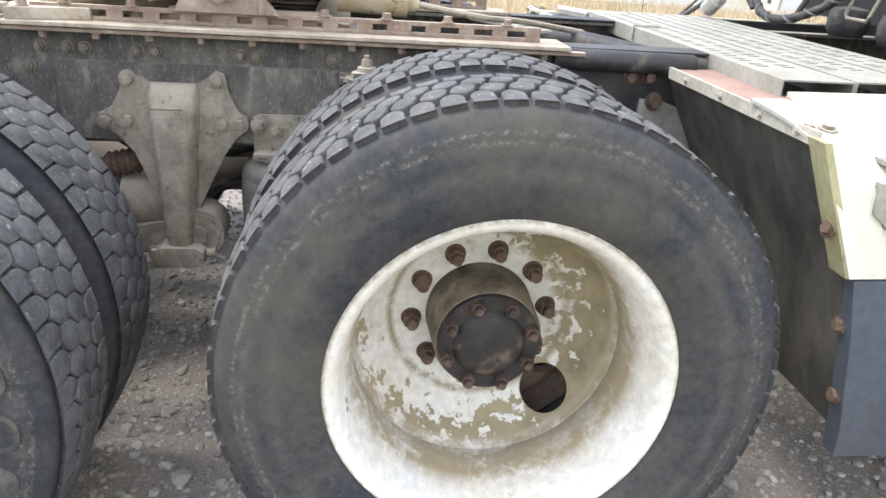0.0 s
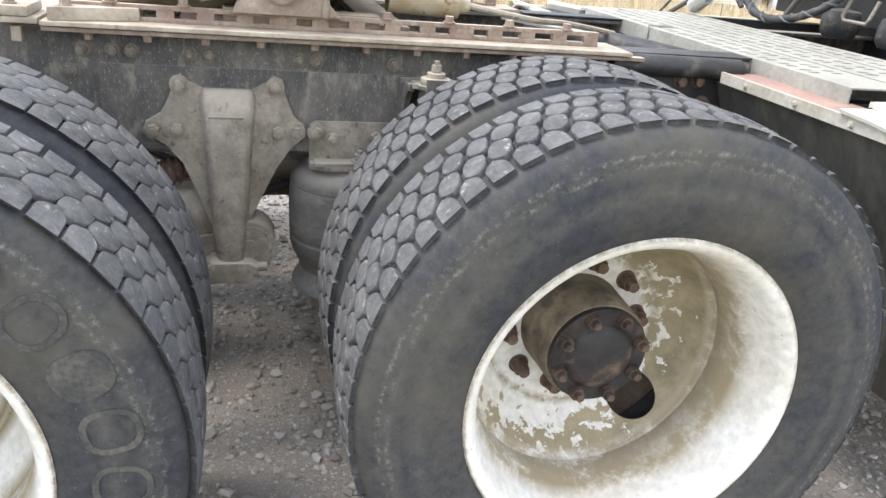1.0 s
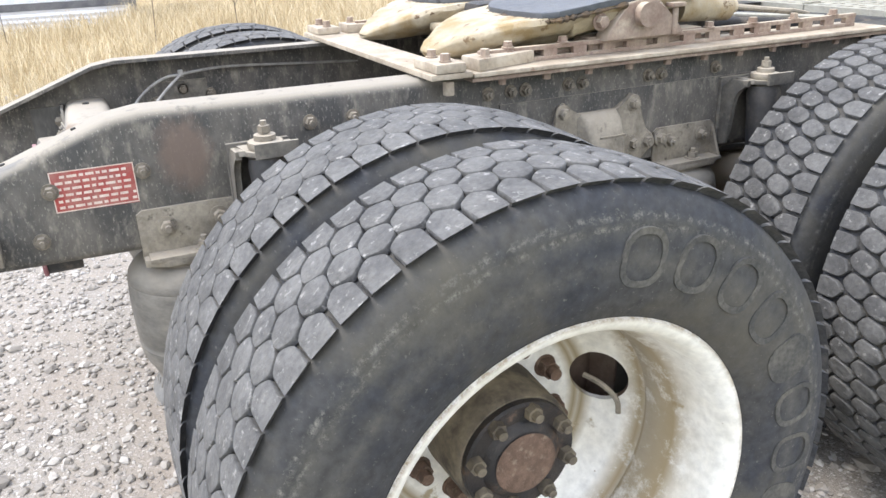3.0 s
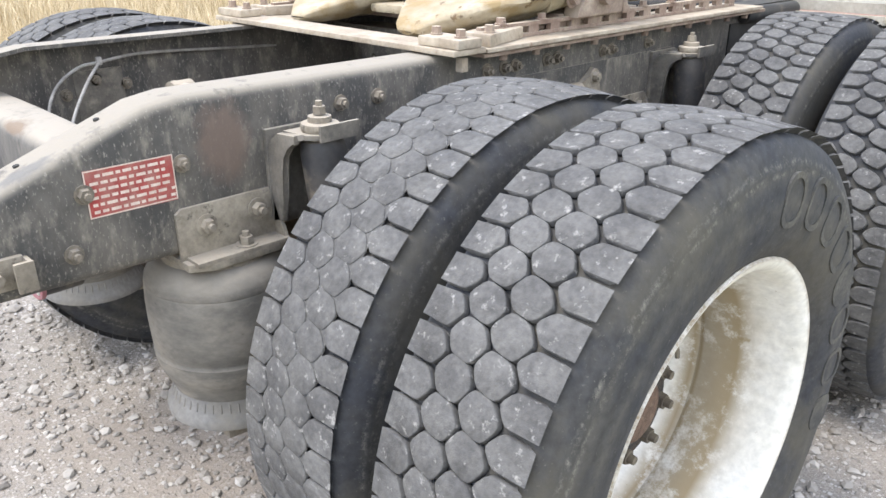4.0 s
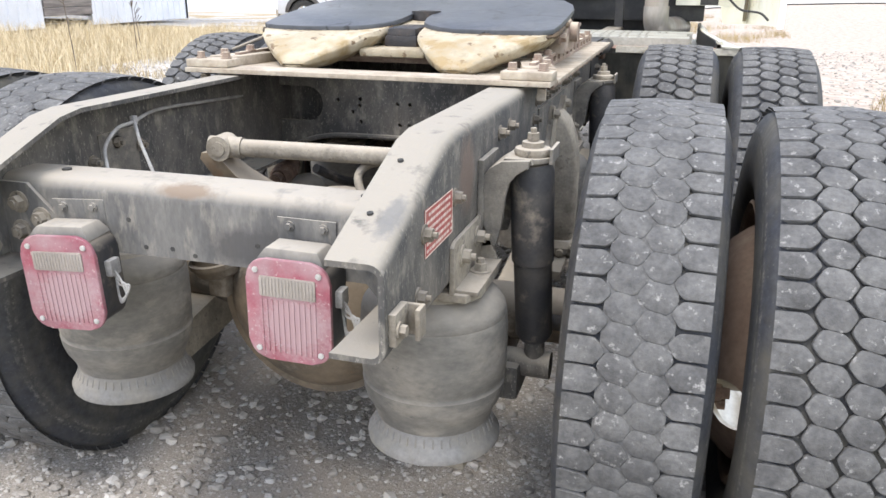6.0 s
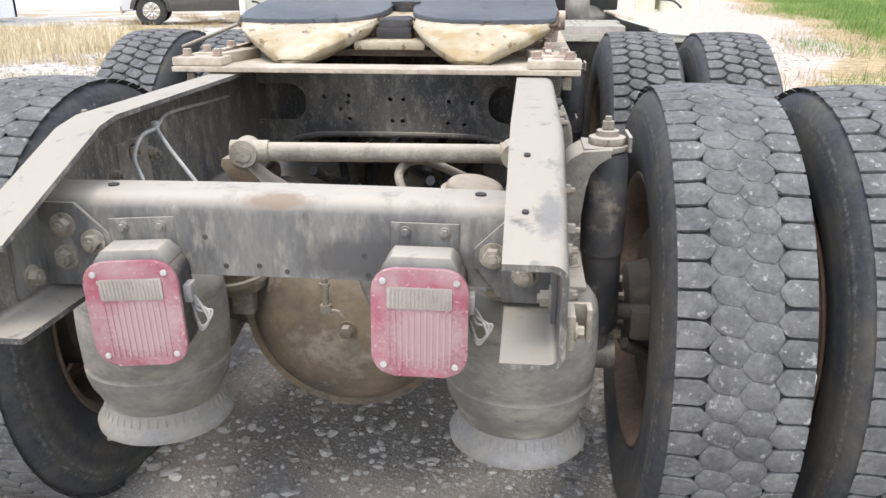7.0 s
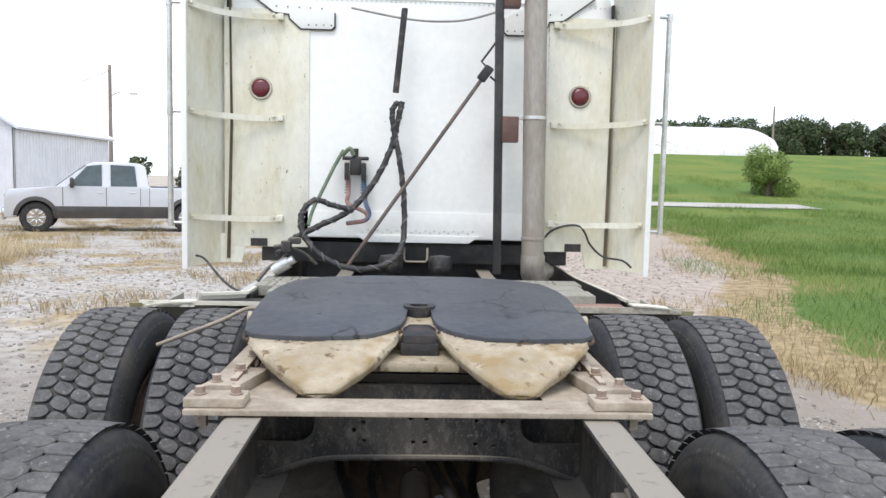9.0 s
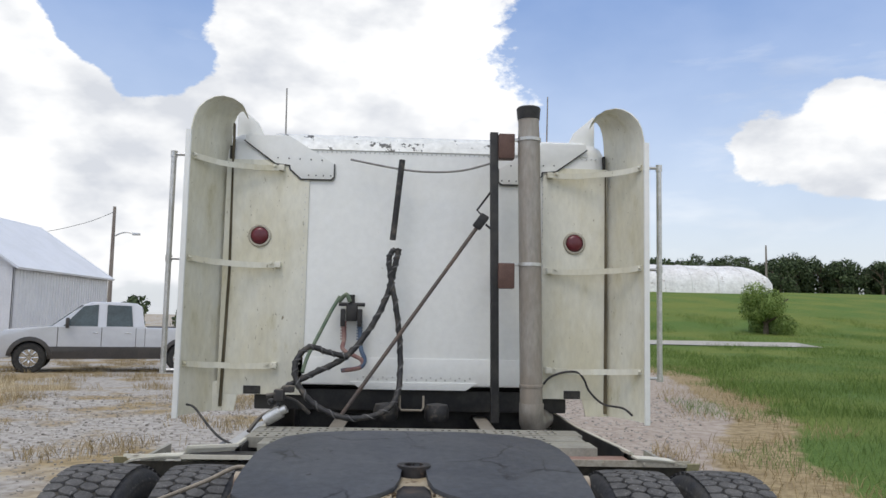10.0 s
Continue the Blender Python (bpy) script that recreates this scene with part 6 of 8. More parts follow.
# crust of old grease squeezed out along the rear edge
rnd = random.Random(12)
for s in (1, -1):
    bm = bm_new()
    pts = spline([(s * x, y - 0.002, pad_z(y) - 0.017 - rnd.uniform(0, 0.003)) for x, y in half[2:12]], 10)
    wob = [rnd.uniform(0.4, 1.7) for k in range(len(pts) + 1)]
    tube(bm, pts, lambda t: 0.0052 * wob[int(t * (len(pts) - 1))], 7)
    part("grease_bead", bm, M_CRUST, fifth, "brown crusted grease")
# cast skirt under the plate
bm = bm_new()
rows = []
for z, k in ((-0.014, 0.985), (-0.045, 0.965), (-0.062, 0.92)):
    rows.append([Vector((x * k, 0.78 + (max(y, 0.56) - 0.78) * k, pad_z(y) + z)) for x, y in half[6:] + [(-x, y) for x, y in half[6:][::-1]]])
rings(bm, rows)
part("skirt", bm, M_CREAM, fifth)
for s in (1, -1):
    bm = bm_new()
    rows = []
    for y, xi, xo, top, bi, bo, bot in ((0.281, 0.195, 0.252, 1.006, 0.20, 0.247, 0.990), (0.298, 0.170, 0.275, 1.020, 0.186, 0.265, 0.985), (0.34, 0.135, 0.320, 1.040, 0.170, 0.284, 0.984), (0.39, 0.100, 0.365, 1.058, 0.156, 0.300, 0.988),
                                        (0.44, 0.075, 0.398, 1.071, 0.148, 0.312, 0.994), (0.485, 0.060, 0.422, 1.076, 0.142, 0.325, 1.000), (0.55, 0.050, 0.436, 1.083, 0.135, 0.345, 1.008), (0.66, 0.044, 0.440, 1.097, 0.13, 0.36, 1.022), (0.80, 0.06, 0.440, 1.114, 0.13, 0.375, 1.045)):
        mid = 0.46 * top + 0.54 * bot
        up = 0.84 * top + 0.16 * bot
        ring = [(xi + 0.006, top), (0.5 * (xi + xo), top), (xo - 0.006, top), (xo, up), (0.74 * xo + 0.26 * bo, mid), (bo + 0.006, bot + 0.010), (bo - 0.014, bot), (bi + 0.014, bot), (bi - 0.006, bot + 0.010), (0.74 * xi + 0.26 * bi, mid), (xi, up)]
        rows.append([Vector((s * x, y, z)) for x, z in ring])
    rings(bm, rows)
    bmesh.ops.subdivide_edges(bm, edges=bm.edges[:], cuts=2, use_grid_fill=True)
    for v in bm.verts:
        if v.co.z < pad_z(v.co.y) - 0.016:
            v.co += 0.0035 * noise.noise_vector(v.co * 22) + 0.0012 * noise.noise_vector(v.co * 80)
    part("horn", bm, M_CREAM, fifth, "cream greasy cast ramp horn", 60)
    # pedestal bracket with pin
    bm = bm_new()
    prism(bm, [(0.64, 1.018), (0.87, 1.018), (0.85, 1.04), (0.81, 1.072), (0.79, 1.10), (0.75, 1.108), (0.70, 1.10), (0.675, 1.068), (0.65, 1.04)], "x", s * 0.40, s * 0.450, 0.006)
    prism(bm, [(0.62, 0.988), (0.96, 0.988), (0.96, 1.024), (0.62, 1.024)], "x", s * 0.345, s * 0.408, 0.004)
    cyl(bm, (s * 0.39, 0.742, 1.072), (s * 0.472, 0.742, 1.072), 0.028, n=20)
    cyl(bm, (s * 0.45, 0.835, 1.02), (s * 0.45, 0.835, 1.085), 0.008, n=12)
    box(bm, (s * 0.45, 0.835, 1.088), (0.03, 0.04, 0.010), 0.003)
    hexbolt(bm, (s * 0.436, 0.63, 1.062), (s, 0, 0), 0.014, 0.016)
    part("pedestal", bm, M_RAIL, fifth, "cast pedestal bracket")
# jaw in the throat
bm = bm_new()
box(bm, (0, 0.62, 1.040), (0.10, 0.22, 0.05), 0.01)
lathe(bm, [(1.062, 0.026), (1.124, 0.026), (1.124, 0.045), (1.062, 0.048)], 24, "z", closed=True, at=(0, 0.745, 0))
part("lock_jaw", bm, M_GREASE, fifth, "black greasy lock jaw")
bm = bm_new()
box(bm, (0, 0.61, 1.055), (0.094, 0.19, 0.066), 0.02)
part("jaw_housing", bm, M_GREASE, fifth, "black greasy throat casting")
bm = bm_new()
prism(bm, [(-0.095, 0.436), (0.095, 0.436), (0.105, 0.503), (0.09, 0.647), (-0.09, 0.647), (-0.105, 0.503)], "z", 1.010, 1.034, 0.008)
part("throat_plate", bm, M_CREAM, fifth)
bm = bm_new()
cyl(bm, (0.26, 1.0, 1.056), (0.26, 1.175, 1.048), 0.036, n=24)
cyl(bm, (0.26, 1.175, 1.048), (0.26, 1.204, 1.048), 0.025, 0.018, n=18)
part("release_cylinder", bm, M_CREAM, fifth)
bm = bm_new()
tube(bm, spline([(-0.43, 0.868, 1.072), (-0.50, 0.897, 1.082), (-0.58, 0.878, 1.047), (-0.70, 0.859, 1.0), (-0.76, 0.849, 0.977)], 6), 0.006, 8)
part("release_handle", bm, M_CAST, fifth)
bm = bm_new()
tube(bm, spline([(0.265, 1.195, 1.048), (0.30, 1.358, 1.027), (0.2, 1.492, 1.012), (0.1, 1.684, 0.982)], 6), 0.008, 8)
part("release_hose", bm, M_CAST, fifth)

# ---- deck behind the cab ----
SECTION = DECK


def deck_plank(y0, y1, z, x0, x1):
    bm = bm_new()
    t = 0.0035
    prof = [(y0, z - 0.045), (y0, z), (y1, z), (y1, z - 0.045), (y1 - t, z - 0.045), (y1 - t, z - t), (y0 + t, z - t), (y0 + t, z - 0.045)]
    rings(bm, [[Vector((x, y, zz)) for y, zz in prof] for x in (x0, x1)])
    tool = bm_new()
    n = int((x1 - x0 - 0.1) / 0.083)
    for k in range(n):
        for dx in (0.0, 0.032):
            for j in (0.3, 0.7):
                prism(tool, rounded(x0 + 0.05 + k * 0.083 + dx, y0 + (y1 - y0) * j, 0.016, 0.034, 0.007, 2), "z", z - 0.02, z + 0.02)
    return cut(bm, tool)


for k in range(3):
    y0 = 1.917 + k * 0.172
    part("deck_plank", deck_plank(y0, y0 + 0.160, 0.994, (-0.64, -0.73, -0.73)[k], (0.787, 0.775, 0.80)[k]), M_DECK, truck, "perforated aluminium deck plank behind the cab", 30)
bm = bm_new()
tube(bm, [(-0.13, 2.00, 1.000), (-0.13, 1.914, 1.000), (-0.128, 1.912, 0.955)], 0.004, 6)
part("deck_strap", bm, M_DECK, truck)
for x in (-0.62, -0.2, 0.2, 0.7):
    bm = bm_new()
    box(bm, (x, 2.16, 0.938), (0.05, 0.46, 0.02), 0.003)
    part("deck_support", bm, M_BLACK, truck)
# black tubes over the frame ahead of the slide rails
bm = bm_new()
rod(bm, [((0.445, 1.52, 0.968), 0.022), ((0.445, 1.525, 0.968), 0.0255), ((0.452, 1.868, 0.966), 0.0255), ((0.453, 1.875, 0.966), 0.021)], 22)
part("frame_tube", bm, M_HOSE, truck, "straight black tube lying along the frame")
bm = bm_new()
tube(bm, spline([(-0.16, 1.53, 0.962), (0.02, 1.62, 0.968), (0.2, 1.74, 0.962), (0.34, 1.88, 0.945)], 6), 0.034, 16)
part("frame_hose", bm, M_HOSE, truck, "thick black hose over the frame")
bm = bm_new()
box(bm, (0.15, 1.46, 1.01), (0.30, 0.05, 0.008), 0.002, Matrix.Rotation(0.5, 3, "Z"))
part("loose_bar", bm, M_DECK, truck)

# ---- fenders, flaps and side skirts ----


def skirt_back(z):
    """How far the skirt's back edge has run forward at a height."""
    return 0.43 * max(0.0, 0.945 - max(z, 0.70)) + 0.2 * max(0.0, 0.70 - z)


for s in (1, -1):
    fender = thing("fender", "cream side skirt with grey lower panel and mud flap", "fender")
    fender.parent = truck
    fender.matrix_basis = FENDER
    del fender["category"]
    bm = bm_new()
    prism(bm, [(1.792, 0.947), (1.80, 0.947), (1.802, 0.926), (1.815, 0.921), (1.813, 0.917), (1.794, 0.921)] if s > 0 else [(1.792, 0.947), (1.80, 0.947), (1.80, 0.930), (1.792, 0.930)], "x", s * 0.495, s * 1.14, 0.0008)
    for x in (0.60, 0.78, 0.95, 1.08) if s > 0 else ():
        hexbolt(bm, (s * x, 1.7935, 0.934), (0, -1, 0), 0.006, 0.004, 1.3)
    part("flap_rail", bm, M_FLAPRAIL if s > 0 else M_CREAM_PAINT, fender, "dented white flap rail")
    bm = bm_new()
    box(bm, (s * 0.68, 1.872, 0.937), (0.44, 0.13, 0.005), 0.0015)
    part("top_tray", bm, M_TRAY if s > 0 else M_BLACK, fender)
    bm = bm_new()
    rows = []
    for k in range(12):
        z = 0.915 - k * 0.05
        y = 1.806 + skirt_back(z)
        rows.append([Vector((s * x, y + dy + 0.006 * math.sin(x * 9 + k), z)) for x, dy in ((0.45, 0), (0.62, 0), (0.8, 0), (0.97, 0), (1.15, 0), (1.15, 0.008), (0.97, 0.008), (0.8, 0.008), (0.62, 0.008), (0.45, 0.008))])
    rings(bm, rows)
    part("mud_flap", bm, M_FLAP, fender, "black rubber mud flap")
    # cream upper skirt: a rounded tail piece, then the run beside the steps with its raised inner edge
    bm = bm_new()
    sec = [(0.918, 0.957), (1.0, 0.953), (1.075, 0.946), (1.13, 0.932), (1.16, 0.905), (1.175, 0.86), (1.182, 0.705), (1.174, 0.705), (1.166, 0.86), (1.152, 0.90), (1.126, 0.924), (1.075, 0.939), (1.0, 0.9465), (0.918, 0.950)]
    rings(bm, [[Vector((s * (x - k), y + skirt_back(z), z - (0.0 if s > 0 else 0.012))) for x, z in sec] for y, k in ((1.785, 0.0), (1.82, 0.002), (1.862, 0.004))])
    part("upper_skirt", bm, M_CREAM_PAINT, fender, "cream painted upper skirt", 40)
    bm = bm_new()
    rows = []
    for y, x_in in ((1.862, 0.906), (1.985, 0.896), (2.25, 0.872), (2.6, 0.842), (3.4, 0.832)) if s > 0 else ((1.862, 0.90), (1.93, 0.72), (2.25, 0.715), (2.6, 0.71), (3.4, 0.70)):
        sec = [(x_in, 0.970), (x_in + 0.010, 0.972), (x_in + 0.055, 0.926), (x_in + 0.066, 0.910), (1.04, 0.848), (1.066, 0.835), (1.074, 0.80), (1.15, 0.79), (1.168, 0.76), (1.176, 0.705), (1.168, 0.705), (1.158, 0.755), (1.145, 0.782), (1.066, 0.792), (1.056, 0.828), (1.034, 0.840), (x_in + 0.058, 0.902), (x_in + 0.047, 0.918), (x_in + 0.008, 0.960), (x_in, 0.958)]
        if s < 0:
            sec = [(x, z - min(0.13, 0.9 * (x - x_in)) if x > x_in + 0.011 else z) for x, z in sec]
        rows.append([Vector((s * x, y + skirt_back(z), z)) for x, z in sec])
    rings(bm, rows)
    part("step_skirt", bm, M_CREAM_PAINT, fender, "cream painted skirt beside the steps", 40)
    bm = bm_new()
    edge = [(1.781 + skirt_back(z), z) for z in (0.937, 0.905, 0.86, 0.78, 0.703)]
    prism(bm, edge + [(y + 0.014, z) for y, z in edge[::-1]], "x", s * 1.126, s * 1.176)
    bolt_set("rusty_bolt", fender, M_RUST, [((s * 1.15, 1.782 + skirt_back(0.785), 0.785), (0, -1, 0.4))] + [((s * 1.155, 1.792 + skirt_back(z), z), (0, -1, 0)) for z in (0.605, 0.457)], 0.014, 0.008, 1.3)
    part("skirt_return", bm, M_MOULD, fender, "mouldy cream skirt edge")
    bolt_set("skirt_bolt", fender, M_CAST, [((s * 1.09, y, 0.9405), (s * 0.2, 0, 1)) for y in (1.805, 1.84)], 0.010, 0.006, 1.7)
    bm = bm_new()
    sec = [(1.186, 0.702), (1.19, 0.60), (1.18, 0.39), (1.165, 0.325), (1.13, 0.325), (1.14, 0.40), (1.155, 0.60), (1.16, 0.702)]
    rings(bm, [[Vector((s * x, y + skirt_back(z) + 0.005, z)) for x, z in sec] for y in (1.785, 1.82, 2.4, 3.6)])
    part("lower_skirt", bm, M_SKIRT, fender, "grey plastic lower skirt", 40)
    bm = bm_new()
    prism(bm, [(2.02, 0.485), (2.07, 0.505), (2.5, 0.505), (2.5, 0.45), (2.1, 0.44)], "x", s * 1.186, s * 1.196, 0.003)
    part("foot_hold", bm, M_DECK, fender, "grey metal foot hold")
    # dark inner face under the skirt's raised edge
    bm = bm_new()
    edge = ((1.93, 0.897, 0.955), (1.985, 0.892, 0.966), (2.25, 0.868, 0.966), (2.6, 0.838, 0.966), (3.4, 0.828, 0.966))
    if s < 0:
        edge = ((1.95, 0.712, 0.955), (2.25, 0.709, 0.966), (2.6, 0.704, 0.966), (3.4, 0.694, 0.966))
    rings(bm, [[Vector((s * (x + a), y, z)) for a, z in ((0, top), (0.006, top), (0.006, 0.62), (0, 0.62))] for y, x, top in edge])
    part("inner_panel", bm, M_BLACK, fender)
    bm = bm_new()
    prism(bm, [(1.90, 0.874), (2.5, 0.874), (2.5, 0.79), (1.94, 0.79), (1.90, 0.822)], "x", s * 1.163, s * 1.18)
    tool = bm_new()
    for k in range(8):
        for row in range(2):
            prism(tool, rounded(1.975 + k * 0.058 + 0.026 * row, 0.822 + 0.022 * row, 0.03, 0.009, 0.004, 2), "x", s * 1.15, s * 1.20)
    part("step", cut(bm, tool), M_DECK, fender, "perforated aluminium step", 30)
    bm = bm_new()
    prism(bm, [(s * 0.965, 2.0), (s * 1.055, 2.0), (s * 1.055, 2.5), (s * 0.945, 2.5)][::s], "z", 0.868, 0.876)
    tool = bm_new()
    for k in range(9):
        for row in range(2):
            prism(tool, rounded(s * (0.985 + 0.034 * row), 2.04 + k * 0.05, 0.012, 0.03, 0.005, 2), "z", 0.85, 0.89)
    part("step_tread", cut(bm, tool), M_DECK, fender, "perforated aluminium tread", 30)
    # fuel tank behind the skirt
    bm = bm_new()
    rod(bm, [((s * 0.82, 2.15, 0.60), 0.27), ((s * 0.82, 2.17, 0.60), 0.29), ((s * 0.82, 3.5, 0.60), 0.29)], 32)
    part("fuel_tank", bm, M_ALU, truck, "aluminium fuel tank")

# ---- sleeper cab ----
SECTION = CAB
CAB_Y = 2.86
bm = bm_new()
rows = []
prof = [(2.86, 0.0, 1.19), (2.86, 0.0, 2.51), (2.868, 0.0, 2.555), (2.895, 0.0, 2.60), (2.94, 0.0, 2.635), (3.02, 0.0, 2.655), (3.6, 0.0, 2.70), (4.6, 0.0, 2.66), (5.2, 0.0, 2.40), (5.35, 0.0, 1.9), (5.4, 0.0, 1.19)]
hw = 1.10
for x, ins in ((-hw, 0.12), (-hw + 0.02, 0.06), (-hw + 0.06, 0.02), (-hw + 0.12, 0.0), (0, 0.0), (hw - 0.12, 0.0), (hw - 0.06, 0.02), (hw - 0.02, 0.06), (hw, 0.12)):
    rows.append([Vector((x, y + (ins if y < 4 else -ins), z - (ins if z > 2.3 else 0))) for y, _, z in prof])
rings(bm, rows)
cab = part("sleeper_cab", bm, M_WHITE, truck, "white sleeper cab with riveted back wall", 35)
for a, b, c in (((-1.006, 2.68), (-0.996, 1.82), (-1.014, 1.06)), ((1.050, 2.46), (1.052, 1.80), (1.050, 1.05))):
    bm = bm_new()
    rings(bm, [[Vector((x + dx, CAB_Y - 0.012 + dy, z)) for dx, dy in ((-w, 0.0), (w, 0.0), (w, 0.03), (-w, 0.03))] for (x, z), w in ((a, 0.004), (b, 0.007), (c, 0.009))])
    part("corner_seal", bm, M_SEAL, cab, "dark dirty seam beside the fairing")
bm = bm_new()
box(bm, (-0.81, CAB_Y - 0.004, 1.80), (0.45, 0.006, 1.34), 0.002)
part("corner_panel", bm, M_WHITE_DIRTY, cab, "white corner panel stained with green mould")
bm = bm_new()
box(bm, (0.88, CAB_Y - 0.004, 1.80), (0.36, 0.006, 1.34), 0.002)
part("corner_panel", bm, M_WHITE_DIRTY, cab, "white corner panel stained with green mould")
bm = bm_new()
box(bm, (0.045, CAB_Y - 0.004, 1.27), (1.32, 0.006, 0.15), 0.002)
prism(bm, [(-0.27, 1.168), (0.29, 1.168), (0.35, 1.21), (-0.33, 1.21)], "y", CAB_Y - 0.016, CAB_Y + 0.02, 0.003)
part("sill_panel", bm, M_WHITE, cab)
bm = bm_new()
for k in range(62):
    x = -0.6 + k * 0.0262
    cyl(bm, (x, CAB_Y - 0.003, 2.53), (x, CAB_Y + 0.012, 2.53), 0.0042, n=8)
for k in range(24):
    x = -0.29 + k * 0.026 + (0.004 if k % 3 else 0)
    cyl(bm, (x, CAB_Y - 0.012, 1.225 + 0.012 * (k % 2)), (x, CAB_Y, 1.225 + 0.012 * (k % 2)), 0.0055, n=8)
for k in range(30):
    cyl(bm, (-0.605, CAB_Y - 0.009, 1.22 + k * 0.042), (-0.605, CAB_Y, 1.22 + k * 0.042), 0.0035, n=6)
    cyl(bm, (0.70, CAB_Y - 0.009, 1.22 + k * 0.042), (0.70, CAB_Y, 1.22 + k * 0.042), 0.0035, n=6)
tagged(part("rivet", bm, M_ALU, cab), kind="stuff")
# chipped paint along the roof edge
bm = bm_new()
rows = [[Vector((x, y, z)) for y, z in ((2.858, 2.542), (2.867, 2.565), (2.892, 2.605), (2.938, 2.645), (3.02, 2.668), (3.02, 2.65), (2.945, 2.62), (2.90, 2.585), (2.88, 2.55), (2.875, 2.542))] for x in (-0.80, -0.3, 0.3, 0.95)]
rings(bm, rows)
part("roof_cap", bm, M_CHIPPED, cab, "white roof edge with flaking paint")
# lap panels at the upper corners
for s in (1, -1):
    bm = bm_new()
    o = [(s * 0.94, 2.615), (s * 0.70, 2.615), (s * 0.455, 2.455), (s * 0.455, 2.38), (s * 0.47, 2.365), (s * 0.63, 2.365), (s * 0.69, 2.42), (s * 0.69, 2.445), (s * 0.77, 2.45), (s * 0.94, 2.58)]
    prism(bm, o[::-s], "y", CAB_Y - 0.013, CAB_Y - 0.004, 0.002)
    part("corner_patch", bm, M_WHITE, cab)
    bm = bm_new()
    for k in range(6):
        cyl(bm, (s * (0.52 + k * 0.06), CAB_Y - 0.016, 2.475 + 0.002 * k), (s * (0.52 + k * 0.06), CAB_Y, 2.475 + 0.002 * k), 0.004, n=8)
    for k in range(4):
        cyl(bm, (s * (0.47 + 0.04 * k), CAB_Y - 0.016, 2.385), (s * (0.47 + 0.04 * k), CAB_Y, 2.385), 0.004, n=8)
    tagged(part("patch_screw", bm, M_BLACK, cab), kind="stuff")
    bm = bm_new()
    o = [(s * 0.455, 2.455), (s * 0.448, 2.455), (s * 0.448, 2.375), (s * 0.466, 2.358), (s * 0.634, 2.358), (s * 0.697, 2.417), (s * 0.697, 2.438), (s * 0.774, 2.443), (s * 0.95, 2.58), (s * 0.94, 2.585), (s * 0.77, 2.45), (s * 0.69, 2.445), (s * 0.69, 2.42), (s * 0.63, 2.365), (s * 0.47, 2.365), (s * 0.455, 2.38)]
    prism(bm, o[::-s], "y", CAB_Y - 0.0125, CAB_Y - 0.005)
    part("sealant", bm, M_HOSE, cab)
    # round red lamp
    bm = bm_new()
    lathe(bm, [(-0.02, 0.0), (-0.02, 0.03), (-0.013, 0.043), (-0.004, 0.048), (0.0, 0.048)], 28, "y")
    red = part("marker_lamp", bm, M_RED_ROUND, truck, "round red marker lamp")
    red.matrix_basis = Matrix.Translation((0.877 if s > 0 else -0.842, 2.817, 1.942))
    bm = bm_new()
    lathe(bm, [(-0.008, 0.0485), (-0.009, 0.056), (-0.003, 0.062), (0.0, 0.062)], 28, "y", at=(0, -0.001, 0))
    part("lamp_ring", bm, M_FLAPRAIL, red)
    # fairing: curved extender with rolled top
    bm = bm_new()
    rows = []
    off = -0.006 if s > 0 else -0.034
    shape = [(x + off, y) for x, y in ((1.06, 2.90), (1.095, 2.85), (1.135, 2.78), (1.175, 2.69), (1.20, 2.60))]
    for z, dx, dy in ((1.035, 0, 0), (1.6, 0, 0), (2.2, 0, 0), (2.50, 0, 0), (2.58, -0.004, 0.0), (2.65, -0.016, 0.01), (2.70, -0.036, 0.02), (2.74, -0.07, 0.04), (2.765, -0.11, 0.06), (2.775, -0.15, 0.09), (2.765, -0.20, 0.12), (2.735, -0.245, 0.14)):
        t = 0.006
        ring = [Vector((s * (x + dx * (0.3 + 0.7 * (x - off - 1.06) / 0.14)), y + dy * 0.4, z)) for x, y in shape]
        back = [Vector((s * (x + dx * (0.3 + 0.7 * (x - off - 1.06) / 0.14) + t), y + dy * 0.4 + 0.004, z + (0.004 if z > 2.6 else 0))) for x, y in shape[::-1]]
        rows.append(ring + back)
    rings(bm, rows)
    fair = part("side_fairing", bm, M_WHITE_DIRTY, truck, "white moulded side fairing stained with mould", 50)
    bm = bm_new()
    box(bm, (s * (1.208 + off), 2.598, 1.80), (0.028, 0.018, 1.55), 0.004)
    part("edge_strip", bm, M_WHITE, fair)
    bm = bm_new()
    box(bm, (s * (1.052 + off), 2.875, 1.80), (0.012, 0.03, 1.50), 0.0)
    part("edge_seal", bm, M_GROOVE, fair)
    # three struts
    for z in (2.43, 1.87, 1.302):
        bm = bm_new()
        x_in = 0.70 if s > 0 else -0.70
        pts = [Vector((s * 0.74, CAB_Y - 0.03, z - 0.01)), Vector((s * 0.86, CAB_Y - 0.045, z - 0.014)), Vector((s * 1.01, CAB_Y - 0.09, z - 0.008)), Vector((s * (1.125 + off), CAB_Y - 0.16, z - 0.002)), Vector((s * (1.19 + off), CAB_Y - 0.235, z + 0.008))]
        sp = spline(pts, 5)
        rows = []
        for i, p in enumerate(sp):
            d = (sp[min(i + 1, len(sp) - 1)] - sp[max(i - 1, 0)]).normalized()
            u = d.cross(Vector((0, 0, 1))).normalized()
            rows.append([p + u * a + Vector((0, 0, b)) for a, b in ((-0.004, -0.016), (0.004, -0.016), (0.004, 0.016), (-0.004, 0.016))])
